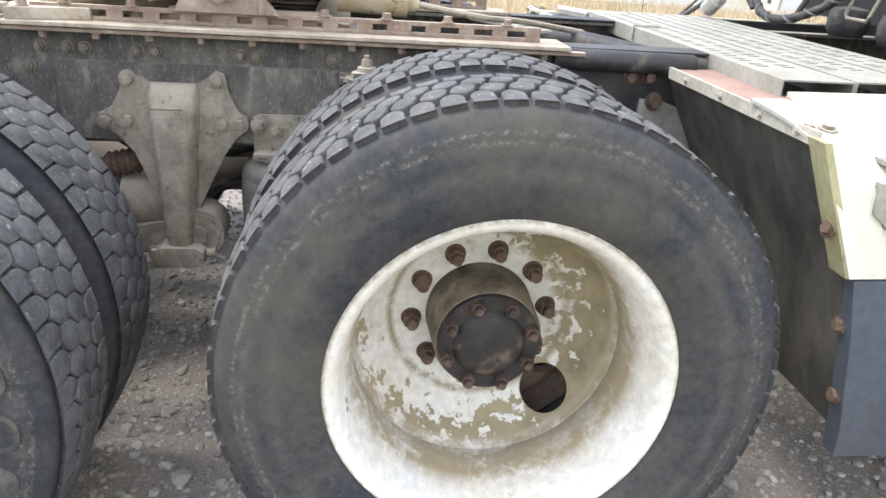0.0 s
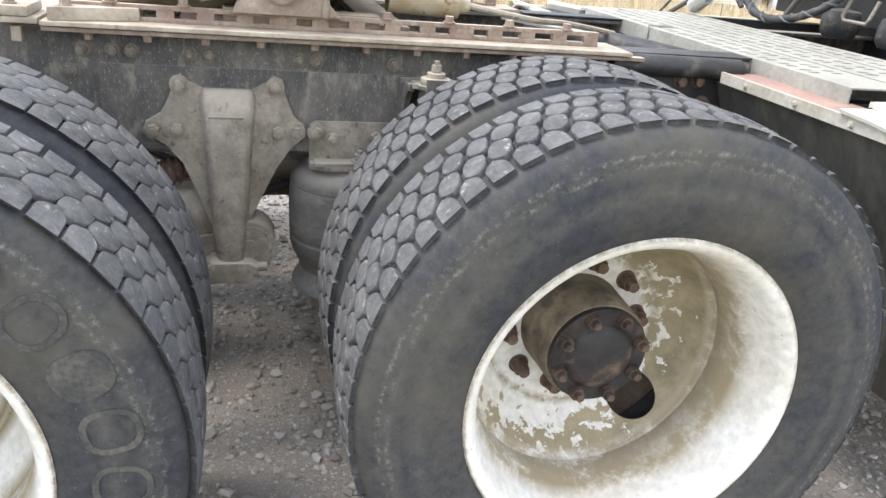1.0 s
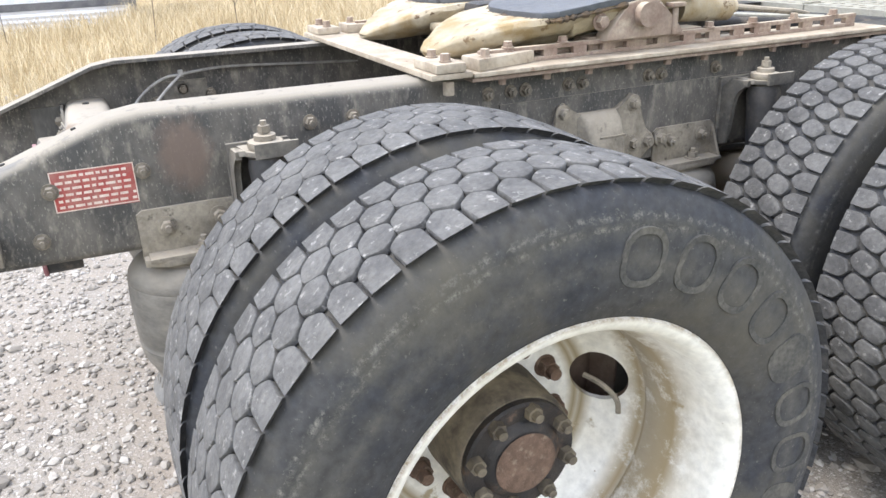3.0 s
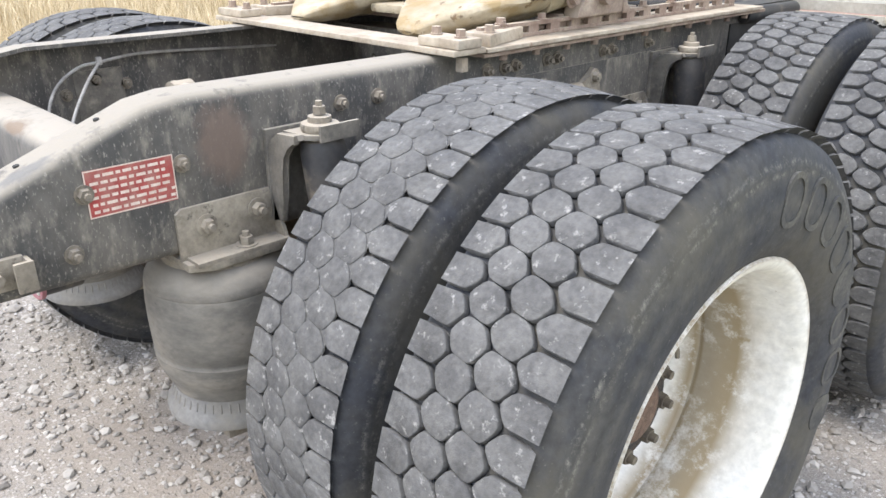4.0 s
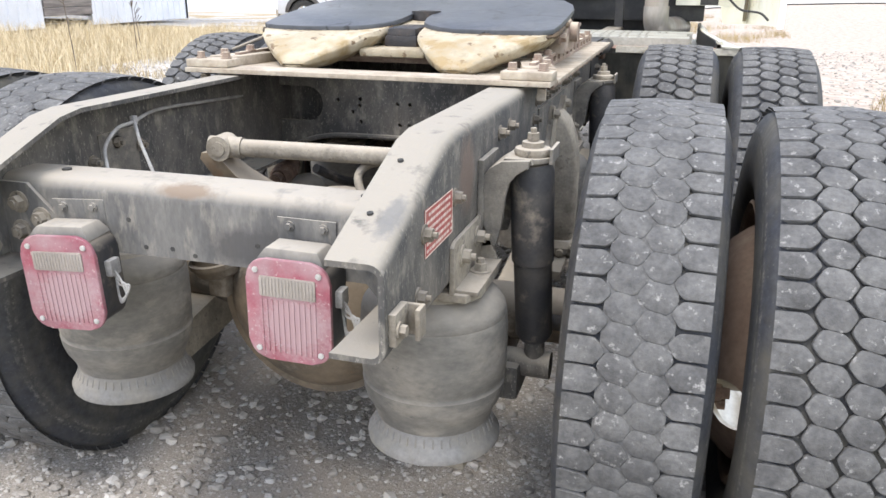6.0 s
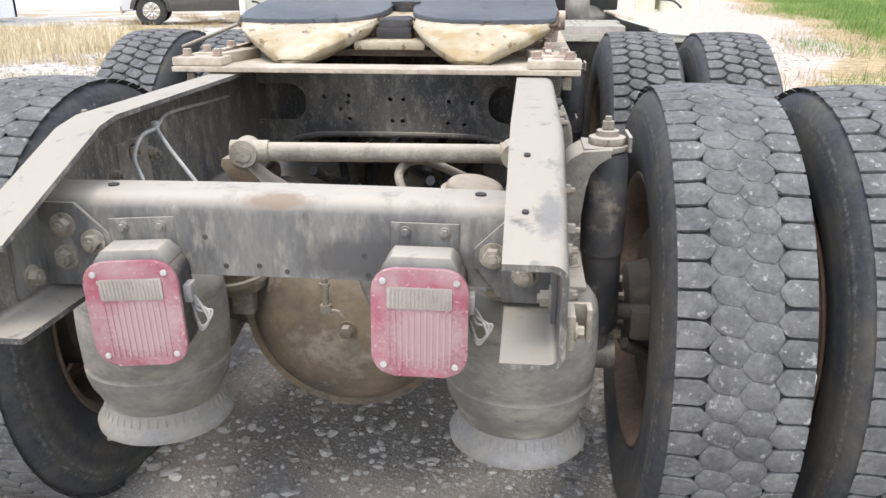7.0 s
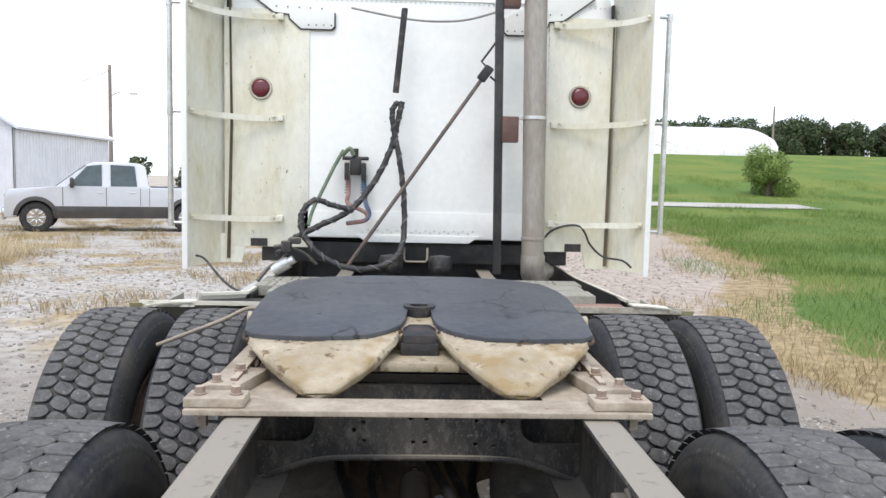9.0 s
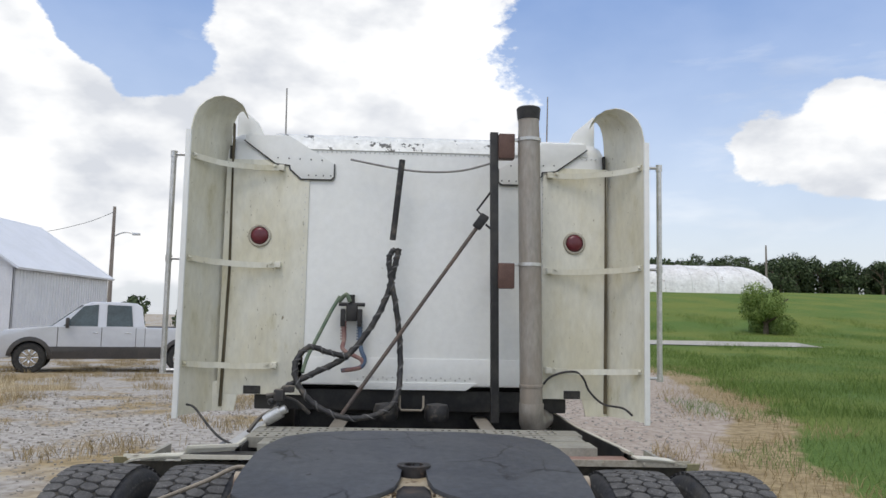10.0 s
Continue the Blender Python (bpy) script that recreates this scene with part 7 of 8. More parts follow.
        rings(bm, rows)
        box(bm, (s * 0.735, CAB_Y - 0.02, z - 0.008), (0.03, 0.04, 0.034), 0.003)
        hexbolt(bm, (s * 0.77, CAB_Y - 0.042, z + 0.0), (0, -1, 0), 0.008, 0.008, 1.3)
        hexbolt(bm, (s * (1.18 + off), CAB_Y - 0.235, z + 0.008), (-s, 0, 0), 0.008, 0.008, 1.3)
        part("fairing_strut", bm, M_WHITE_DIRTY, fair, "painted strut")
    # grab bar outside the fairing
    bm = bm_new()
    x = s * (1.29 if s < 0 else 1.318)
    cyl(bm, (x, 2.75, 1.26), (x, 2.75, 2.475), 0.0145, n=14)
    for z in (1.265, 1.878, 2.465):
        cyl(bm, (x, 2.75, z), (s * 1.16, 2.75, z), 0.009, n=10)
        cyl(bm, (x, 2.75, z - 0.018), (x, 2.75, z + 0.018), 0.018, n=12)
    part("grab_bar", bm, M_ALU, cab, "aluminium grab bar")
    bm = bm_new()
    prism(bm, [(s * 1.02, 2.62), (s * 1.02, 2.82), (s * 1.01, 2.82), (s * 0.90, 2.72), (s * 0.85, 2.62)][::s], "y", 2.99, 3.0, 0.002)
    part("roof_fin", bm, M_WHITE, cab)
    bm = bm_new()
    cyl(bm, (s * 0.815, 3.4, 2.66), (s * 0.82, 3.4, 3.07), 0.006, 0.004, n=8)
    part("aerial", bm, M_WIRE, cab)
    # dark notch under the corner, and cable from the fairing
    bm = bm_new()
    box(bm, (0.868 if s > 0 else -0.85, CAB_Y - 0.008, 1.155), (0.09, 0.006, 0.045))
    part("notch", bm, M_GROOVE, cab)
    bm = bm_new()
    prism(bm, [(s * 0.912, 1.20), (s * 1.06, 1.20), (s * 1.06, 1.035), (s * 0.945, 1.035)][::s], "y", CAB_Y - 0.005, CAB_Y + 0.01)
    part("corner_foot", bm, M_WHITE_DIRTY, cab)
# black boxes for the shade under the cab: floor, engine tunnel and cross-beam
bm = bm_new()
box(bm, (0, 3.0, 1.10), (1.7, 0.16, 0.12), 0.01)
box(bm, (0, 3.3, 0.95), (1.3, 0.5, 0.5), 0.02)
part("cab_mount", bm, M_BLACK, truck, "black mount beam and box standing in for shade under the cab")
for x in (-0.13, 0.13):
    bm = bm_new()
    lathe(bm, [(1.02, 0.0), (1.02, 0.05), (1.04, 0.062), (1.08, 0.064), (1.11, 0.055), (1.12, 0.0)], 24, "z", at=(x, 2.66, 0))
    part("cab_air_bag", bm, M_HOSE, truck)
bm = bm_new()
tube(bm, [(-0.06, 2.62, 1.16), (-0.06, 2.60, 1.10), (-0.05, 2.60, 1.085), (0.05, 2.60, 1.085), (0.06, 2.60, 1.10), (0.06, 2.62, 1.16)], 0.006, 8)
part("latch_loop", bm, M_CAST, truck)

# one more black block that stands in for shade under the cab floor
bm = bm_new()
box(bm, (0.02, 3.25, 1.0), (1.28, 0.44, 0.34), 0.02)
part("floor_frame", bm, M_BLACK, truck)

# exhaust stack and mast
bm = bm_new()
rod(bm, [((0.612, 2.63, 1.08), 0.058), ((0.610, 2.63, 1.215), 0.058), ((0.610, 2.63, 1.217), 0.062), ((0.610, 2.63, 1.230), 0.062), ((0.610, 2.63, 1.232), 0.0585), ((0.586, 2.63, 2.53), 0.0585), ((0.583, 2.63, 2.66), 0.055), ((0.582, 2.63, 2.69), 0.056)], 32)
stack = part("exhaust_pipe", bm, M_STACK, truck, "tall dull exhaust stack beside the mast")
bm = bm_new()
tube(bm, spline([(0.613, 2.63, 1.13), (0.614, 2.635, 1.07), (0.624, 2.68, 1.018), (0.66, 2.80, 1.005), (0.73, 2.98, 1.005)], 6), 0.063, 24)
part("elbow", bm, M_STACK, stack, "wide tan exhaust elbow")
bm = bm_new()
rod(bm, [((0.582, 2.63, 2.69), 0.0585), ((0.581, 2.63, 2.752), 0.064), ((0.581, 2.63, 2.76), 0.058)], 32)
part("rain_cap", bm, M_BLACK, stack, "black tip")
for x, z in ((0.586, 2.575), (0.598, 1.88)):
    bm = bm_new()
    lathe(bm, [(z - 0.009, 0.059), (z - 0.009, 0.063), (z + 0.009, 0.063), (z + 0.009, 0.059)], 32, "z", closed=True, at=(x, 2.63, 0))
    box(bm, (x - 0.076, 2.63, z), (0.10, 0.012, 0.02), 0.002)
    part("clamp", bm, M_ALU, stack)
bm = bm_new()
box(bm, (0.416, 2.66, 1.82), (0.042, 0.04, 1.60), 0.003, Matrix.Rotation(-0.016, 3, "Y"))
mast = part("mast", bm, M_BLACK, truck, "black steel mast behind the cab")
for x, z in ((0.468, 2.539), (0.475, 1.817)):
    bm = bm_new()
    box(bm, (x, 2.655, z), (0.085, 0.07, 0.14), 0.006)
    part("mast_box", bm, M_BRACKET, mast, "brown steel box")

# hoses, pole, spring
bm = bm_new()
tube(bm, spline([(-0.36, 2.80, 2.475), (-0.1, 2.76, 2.42), (0.08, 2.75, 2.405), (0.25, 2.75, 2.42), (0.42, 2.68, 2.46)], 8), 0.006, 8)
part("hanger_cable", bm, M_WIRE, truck)
bm = bm_new()
tube(bm, [(-0.08, 2.755, 2.47), (-0.092, 2.75, 2.33), (-0.105, 2.745, 2.18), (-0.12, 2.74, 2.01)], 0.017, 10)
part("hanger_spring", bm, M_HOSE, truck, "black coil spring holding the hoses")


def corrugated(pts, r, name, material, label):
    bm = bm_new()
    sp = spline(pts, 22)
    k = len(sp) - 1
    tube(bm, sp, lambda t: r * (1.0 + 0.05 * math.sin(t * k * 1.1)), 10)
    hose = part(name, bm, material, truck, label)
    # pale spiral wrap
    rows, u = [], None
    for i, q in enumerate(sp):
        d = (sp[min(i + 1, k)] - sp[max(i - 1, 0)]).normalized()
        u = frame_of(d)[0] if u is None else (u - d * u.dot(d)).normalized()
        v = d.cross(u)
        for j in range(3):
            a = (i + j / 3) * 0.55
            step = (sp[min(i + 1, k)] - q) * (j / 3)
            rows.append(q + step + (u * math.cos(a) + v * math.sin(a)) * r * 1.0)
    bm = bm_new()
    tube(bm, rows, r * 0.28, 5)
    part("spiral_wrap", bm, M_WRAP, hose)
    return hose


corrugated([(-0.105, 2.735, 1.96), (-0.135, 2.73, 1.91), (-0.125, 2.72, 1.80), (-0.09, 2.70, 1.62), (-0.065, 2.68, 1.40), (-0.07, 2.60, 1.18), (-0.14, 2.52, 1.085), (-0.30, 2.48, 1.055), (-0.46, 2.50, 1.11), (-0.56, 2.52, 1.22), (-0.58, 2.55, 1.33), (-0.52, 2.58, 1.41), (-0.43, 2.60, 1.385), (-0.33, 2.62, 1.36)], 0.0145, "air_hose", M_HOSE, "black spiral-wrapped air hose in a loop")
corrugated([(-0.085, 2.735, 1.96), (-0.105, 2.73, 1.86), (-0.14, 2.72, 1.70), (-0.22, 2.69, 1.52), (-0.34, 2.64, 1.36), (-0.50, 2.58, 1.27), (-0.62, 2.52, 1.20), (-0.68, 2.45, 1.13)], 0.0155, "air_hose", M_HOSE, "black spiral-wrapped air hose in a loop")
bm = bm_new()
tube(bm, spline([(-0.40, 2.82, 1.66), (-0.36, 2.80, 1.70), (-0.34, 2.80, 1.66)], 6), 0.012, 8)
tube(bm, spline([(-0.395, 2.82, 1.69), (-0.44, 2.80, 1.60), (-0.50, 2.76, 1.46), (-0.545, 2.72, 1.35), (-0.56, 2.66, 1.27)], 6), 0.010, 8)
part("air_pipe", bm, M_HOSE_G, truck, "green air line")
for name, m, off in (("red_air_line", M_HOSE_R, -0.035), ("blue_air_line", M_HOSE_B, 0.05)):
    bm = bm_new()
    tube(bm, spline([(-0.335 + off, 2.81, 1.55), (-0.33 + off, 2.80, 1.45), (-0.325 + off * 1.1, 2.77, 1.39), (-0.26 + off * 0.2, 2.74, 1.34), (-0.27, 2.70, 1.30), (-0.36, 2.65, 1.285)], 7), 0.012, 8)
    for k in range(7):
        cyl(bm, (-0.335 + off, 2.81, 1.55 - k * 0.016), (-0.335 + off, 2.81, 1.542 - k * 0.016), 0.017, n=10)
    part(name, bm, m, truck)
bm = bm_new()
box(bm, (-0.33, 2.825, 1.60), (0.06, 0.05, 0.10), 0.01)
box(bm, (-0.375, 2.80, 1.57), (0.025, 0.035, 0.10), 0.006)
box(bm, (-0.285, 2.80, 1.57), (0.025, 0.035, 0.10), 0.006)
cyl(bm, (-0.40, 2.815, 1.645), (-0.26, 2.815, 1.645), 0.011, n=10)
cyl(bm, (-0.33, 2.82, 1.64), (-0.33, 2.82, 1.70), 0.015, n=10)
part("coupler_holder", bm, M_BLACK, truck, "black air coupler holder")
bm = bm_new()
cyl(bm, (-0.36, 2.60, 1.04), (0.345, 2.66, 2.12), 0.0105, n=10)
part("load_pole", bm, M_ROPE, truck, "thin brown pole leaning across the cab back")
bm = bm_new()
box(bm, (0.34, 2.65, 2.115), (0.05, 0.03, 0.09), 0.01, Matrix.Rotation(0.6, 3, "Y"))
tube(bm, [(0.355, 2.65, 2.14), (0.32, 2.66, 2.18), (0.395, 2.66, 2.29)], 0.006, 8)
tube(bm, [(0.365, 2.65, 2.10), (0.40, 2.65, 2.07)], 0.006, 8)
part("pole_catch", bm, M_BLACK, truck)
for s in (1, -1):
    bm = bm_new()
    if s < 0:
        pts = [(-1.123, 2.616, 1.096), (-1.07, 2.576, 1.083), (-0.967, 2.456, 1.007), (-0.889, 2.366, 0.965), (-0.795, 2.236, 0.954)]
    else:
        pts = [(0.705, 2.816, 1.215), (0.74, 2.812, 1.255), (0.81, 2.81, 1.285), (0.885, 2.806, 1.288), (0.925, 2.806, 1.245), (0.953, 2.806, 1.182), (1.02, 2.78, 1.115), (1.11, 2.72, 1.10), (1.15, 2.68, 1.065)]
    tube(bm, spline(pts, 7), 0.006, 8)
    part("loose_cable", bm, M_HOSE, truck)
bm = bm_new()
cyl(bm, (-0.70, 2.44, 1.045), (-0.625, 2.44, 1.09), 0.032, n=16)
cyl(bm, (-0.625, 2.44, 1.09), (-0.60, 2.44, 1.105), 0.022, n=12)
part("air_fitting", bm, M_ALU, truck, "dull aluminium coupling")
bm = bm_new()
box(bm, (-0.64, 2.46, 1.17), (0.05, 0.05, 0.06), 0.01)
box(bm, (-0.60, 2.47, 1.20), (0.06, 0.04, 0.035), 0.008)
cyl(bm, (-0.70, 2.45, 1.165), (-0.62, 2.46, 1.18), 0.012, n=10)
tube(bm, spline([(-0.64, 2.46, 1.14), (-0.66, 2.45, 1.10), (-0.72, 2.42, 1.06), (-0.76, 2.36, 1.0)], 6), 0.010, 8)
tube(bm, spline([(-0.62, 2.47, 1.16), (-0.56, 2.5, 1.13), (-0.50, 2.52, 1.07)], 6), 0.010, 8)
part("air_pipe", bm, M_SHOCK, truck, "black dusty air pipes")

# ---- the yard's surroundings ----
M_SIDING = mat("white_metal_siding", (0.67, 0.685, 0.72), (0.61, 0.625, 0.66), 1.2, 0.5, bump=0.02, fine=(0.97, 1.03), dust=(0.50, 0.50, 0.48), dust_noise=(0.6, 0.85), dust_scale=2)
M_ROOF = mat("white_metal_roof", (0.68, 0.71, 0.77), (0.63, 0.66, 0.71), 0.8, 0.45, bump=0.02, fine=(0.97, 1.03))
M_OLDROOF = mat("weathered_white_roof", (0.80, 0.80, 0.79), (0.66, 0.65, 0.63), 0.35, 0.7, bump=0.1, spots=(0.40, 0.36, 0.33), spot_scale=1.2, spot_edge=(0.60, 0.68))
M_PLANKS = mat("grey_brown_planks", (0.16, 0.14, 0.13), (0.27, 0.24, 0.22), 5, 0.85, bump=0.3, stretch=(1, 0.3, 3))
M_STEEL_TRIM = mat("dark_trim", (0.10, 0.10, 0.11), (0.15, 0.15, 0.155), 5, 0.6)
M_POLE = mat("weathered_pole", (0.20, 0.17, 0.15), (0.28, 0.25, 0.22), 6, 0.9, bump=0.3, stretch=(1, 1, 0.1))
M_BARK = mat("bark", (0.10, 0.08, 0.06), (0.15, 0.12, 0.09), 8, 0.9, bump=0.5)
M_ROAD = mat("pale_gravel_road", (0.44, 0.42, 0.38), (0.36, 0.34, 0.30), 2, 0.95, bump=0.2)
M_PICKUP = mat("silver_car_paint", (0.60, 0.615, 0.65), (0.56, 0.575, 0.61), 2, 0.28, metal=0.3, fine=(0.98, 1.02), bump=0, coat=0.6)
M_TWOTONE = mat("dark_lower_paint", (0.045, 0.041, 0.039), (0.06, 0.053, 0.048), 3, 0.35, bump=0, coat=0.4)
M_GLASS = mat("tinted_glass", (0.055, 0.085, 0.10), (0.035, 0.055, 0.065), 2, 0.06, bump=0, spec=0.55)
M_CHROME = mat("chrome", (0.75, 0.75, 0.76), (0.68, 0.68, 0.7), 4, 0.15, metal=1.0, bump=0)


def leaf_material(name, lo, hi, rough=0.8):
    m = bpy.data.materials.new(name)
    m.use_nodes = True
    n, l = m.node_tree.nodes, m.node_tree.links
    g, r = n.new("ShaderNodeNewGeometry"), n.new("ShaderNodeValToRGB")
    r.color_ramp.elements[0].color, r.color_ramp.elements[1].color = (*lo, 1), (*hi, 1)
    l.new(g.outputs["Random Per Island"], r.inputs["Fac"])
    l.new(r.outputs["Color"], n["Principled BSDF"].inputs["Base Color"])
    n["Principled BSDF"].inputs["Roughness"].default_value = rough
    n["Principled BSDF"].inputs["Specular IOR Level"].default_value = 0.2
    return m


M_STRAW = leaf_material("straw", (0.35, 0.275, 0.16), (0.70, 0.60, 0.42))
M_VERGE = leaf_material("verge_straw", (0.20, 0.15, 0.07), (0.46, 0.36, 0.20))
M_GREEN = leaf_material("grass_green", (0.074, 0.128, 0.03), (0.20, 0.28, 0.08))
M_WEED = leaf_material("weed_green", (0.058, 0.108, 0.022), (0.185, 0.268, 0.066))
M_LEAF = leaf_material("bush_leaf", (0.09, 0.15, 0.035), (0.26, 0.34, 0.10))
M_FIR = leaf_material("dark_leaf", (0.032, 0.05, 0.026), (0.095, 0.125, 0.058))


def ribbed_wall(bm, p0, p1, z0, z1, pitch=0.23, depth=0.02, horizontal=False):
    """Ribbed sheet between two plan points."""
    p0, p1 = Vector((*p0, 0)), Vector((*p1, 0))
    d = p1 - p0
    u = d.normalized()
    nrm = Vector((u.y, -u.x, 0))
    if horizontal:
        k = max(2, int((z1 - z0) / pitch) * 2)
        row0 = [p0 + Vector((0, 0, z0 + (z1 - z0) * i / k)) + nrm * (depth if i % 2 else 0) for i in range(k + 1)]
        row1 = [q + d for q in row0]
        vv = [[bm.verts.new(q) for q in row] for row in (row0, row1)]
    else:
        k = int(d.length / pitch)
        row0, row1 = [], []
        for i in range(k + 1):
            for a, o in ((0.0, 0), (0.35, 0), (0.45, depth), (0.55, depth)):
                q = p0 + u * min(d.length, (i + a) * d.length / k) + nrm * o
                row0.append(q + Vector((0, 0, z0)))
                row1.append(q + Vector((0, 0, z1)))
        vv = [[bm.verts.new(q) for q in row] for row in (row0, row1)]
    for i in range(len(vv[0]) - 1):
        bm.faces.new((vv[0][i], vv[0][i + 1], vv[1][i + 1], vv[1][i]))


# low shed with horizontal skirt sheeting, behind the dry grass
shed = thing("metal_shed", "low white shed with ribbed sheeting behind dry grass", "shed")
bm = bm_new()
box(bm, (-15.9, -4.4, 1.2), (4.0, 9.9, 2.9), 0.02)
part("wall", bm, M_SIDING, shed)
bm = bm_new()
ribbed_wall(bm, (-13.85, 0.55), (-13.85, -9.4), -0.3, 0.27, 0.095, 0.018, True)
part("skirt_sheet", bm, M_SIDING, shed)
bm = bm_new()
ribbed_wall(bm, (-13.88, 0.55), (-13.88, -9.4), 0.40, 2.6, 0.30, 0.03)
part("wall_sheet", bm, M_SIDING, shed)
bm = bm_new()
box(bm, (-13.89, -4.4, 0.335), (0.04, 9.9, 0.12), 0.0)
box(bm, (-13.86, 0.55, 1.2), (0.08, 0.08, 2.9), 0.0)
part("trim_board", bm, M_STEEL_TRIM, shed)
bm = bm_new()
prism(bm, [(-18.1, 2.6), (-13.6, 2.6), (-13.6, 2.68), (-15.9, 3.4), (-18.1, 2.68)], "y", -9.5, 0.7)
part("roof", bm, M_ROOF, shed)

# long white machine hall with an open bay and a plank door
hall = thing("machine_hall", "long white metal hall with open bay and plank door", "building")
for y0, y1 in ((4.0, 12.05), (13.9, 15.95), (17.8, 22.5)):
    bm = bm_new()
    ribbed_wall(bm, (-16.0, y1), (-16.0, y0), -0.1, 4.2, 0.30, 0.03)
    box(bm, (-16.1, (y0 + y1) / 2, 2.1), (0.12, y1 - y0, 4.4))
    part("front_wall", bm, M_SIDING, hall)
for y0, y1 in ((12.05, 13.9), (15.95, 17.8)):
    bm = bm_new()
    box(bm, (-16.05, (y0 + y1) / 2, 3.6), (0.14, y1 - y0, 1.3))
    part("lintel", bm, M_SIDING, hall)
for c, d in (((-22.0, 22.45, 2.1), (12.0, 0.12, 4.4)), ((-22.0, 4.05, 2.1), (12.0, 0.12, 4.4)), ((-28.0, 13.2, 2.1), (0.12, 18.4, 4.4))):
    bm = bm_new()
    box(bm, c, d)
    part("wall", bm, M_SIDING, hall)
bm = bm_new()
prism(bm, [(-28.4, 4.15), (-22.0, 6.4), (-15.6, 4.15), (-15.6, 4.25), (-22.0, 6.52), (-28.4, 4.25)], "y", 3.7, 22.8)
part("roof", bm, M_ROOF, hall)
bm = bm_new()
for k in range(11):
    box(bm, (-15.98 + 0.012 * (k % 3), 16.875, 0.32 + k * 0.235), (0.05, 1.82, 0.222), 0.006)
part("plank_door", bm, M_PLANKS, hall, "weathered grey-brown plank door")
bm = bm_new()
box(bm, (-16.62, 12.97, 2.1), (0.08, 1.85, 4.4))
part("bay_lining", bm, M_SIDING, hall, "pale sheet lining of the shallow bay")
bm = bm_new()
prism(bm, [(12.45, 0.42), (12.5, 0.62), (12.85, 0.86), (13.3, 0.90), (13.42, 0.80), (13.45, 0.45)], "x", -16.5, -15.95, 0.04)
for y in (12.6, 13.55):
    lathe(bm, [(-16.1, 0.08), (-16.1, 0.26), (-15.95, 0.28), (-15.95, 0.08)], 20, "x", closed=True, at=(0, y, 0.62))
box(bm, (-16.1, 12.9, 0.3), (0.4, 1.5, 0.12), 0.02)
part("stored_machine", bm, M_STEEL_TRIM, hall, "grey machine standing in the bay")
bm = bm_new()
box(bm, (-15.9, 12.8, 0.9), (0.05, 0.06, 2.0), 0, Matrix.Rotation(0.9, 3, "X"))
part("brace", bm, M_SIDING, hall)

# barn beyond the pickup
barn = thing("barn", "white metal barn with pitched roof", "building")
for p0, p1, c, d in (((-17.9, 44.9), (-17.9, 34.2), (-18.02, 39.55, 1.45), (0.12, 10.7, 4.0)), ((-17.9, 34.2), (-26.3, 34.2), (-22.1, 34.32, 1.45), (8.4, 0.12, 4.0)), ((-26.3, 44.9), (-17.9, 44.9), (-22.1, 44.78, 1.45), (8.4, 0.12, 4.0)), ((-26.3, 34.2), (-26.3, 44.9), (-26.18, 39.55, 1.45), (0.12, 10.7, 4.0))):
    bm = bm_new()
    ribbed_wall(bm, p0, p1, -0.6, 3.45, 0.30, 0.03)
    box(bm, c, d)
    part("wall", bm, M_SIDING, barn)
for y in (34.22, 44.8):
    bm = bm_new()
    prism(bm, [(-26.3, 3.45), (-17.9, 3.45), (-22.1, 6.3)], "y", y, y + 0.08)
    part("gable", bm, M_SIDING, barn)
bm = bm_new()
prism(bm, [(-17.65, 3.33), (-22.1, 6.33), (-26.55, 3.33), (-26.55, 3.43), (-22.1, 6.43), (-17.6, 3.43)], "y", 33.9, 45.2)
part("roof", bm, M_ROOF, barn)
bm = bm_new()
box(bm, (-17.86, 39.55, 3.38), (0.1, 10.8, 0.09))
part("eave_trim", bm, M_STEEL_TRIM, barn)


def utility_pole(x, y, h, arm):
    z = ground_z(x, y)
    p = thing("utility_pole", "weathered wooden utility pole at the yard's edge", "pole", "utility poles")
    bm = bm_new()
    rod(bm, [((x, y, z - 0.2), 0.165), ((x, y, z + h), 0.10)], 12)
    part("post", bm, M_POLE, p)
    if arm:
        bm = bm_new()
        tube(bm, spline([(x, y, z + h - 2.0), (x + 0.7, y, z + h - 1.7), (x + 1.4, y, z + h - 1.75)], 5), 0.05, 8)
        box(bm, (x + 1.5, y, z + h - 1.8), (0.5, 0.25, 0.16), 0.04)
        part("lamp_arm", bm, M_ALU, p)


utility_pole(-19.7, 50, 8.9, True)
utility_pole(45.6, 95, 6.0, False)
bm = bm_new()
tube(bm, spline([(-19.7, 50, 8.1), (-20.6, 47.5, 7.0), (-22.6, 45, 6.05), (-26.5, 43, 5.75), (-34, 40, 6.2)], 8), 0.016, 6)
tagged(part("power_line", bm, M_HOSE), "thin black power line sagging from the wooden pole", "cable")

# round-roofed shed on the hill
quonset = thing("arched_shed", "weathered white arched metal shed on the hill", "building")
bm = bm_new()


def shed_arch(x, k):
    """A point of the round roof; the last bay's end wall leans in a little."""
    a = math.pi * k / 16
    up = math.sin(a) ** 0.5
    return Vector((x + (2.2 * min(1.0, (1 - up) / 0.45) if x > 39 else 0.0), 92 - 6 * math.cos(a), 4.3 + 4.3 * up))


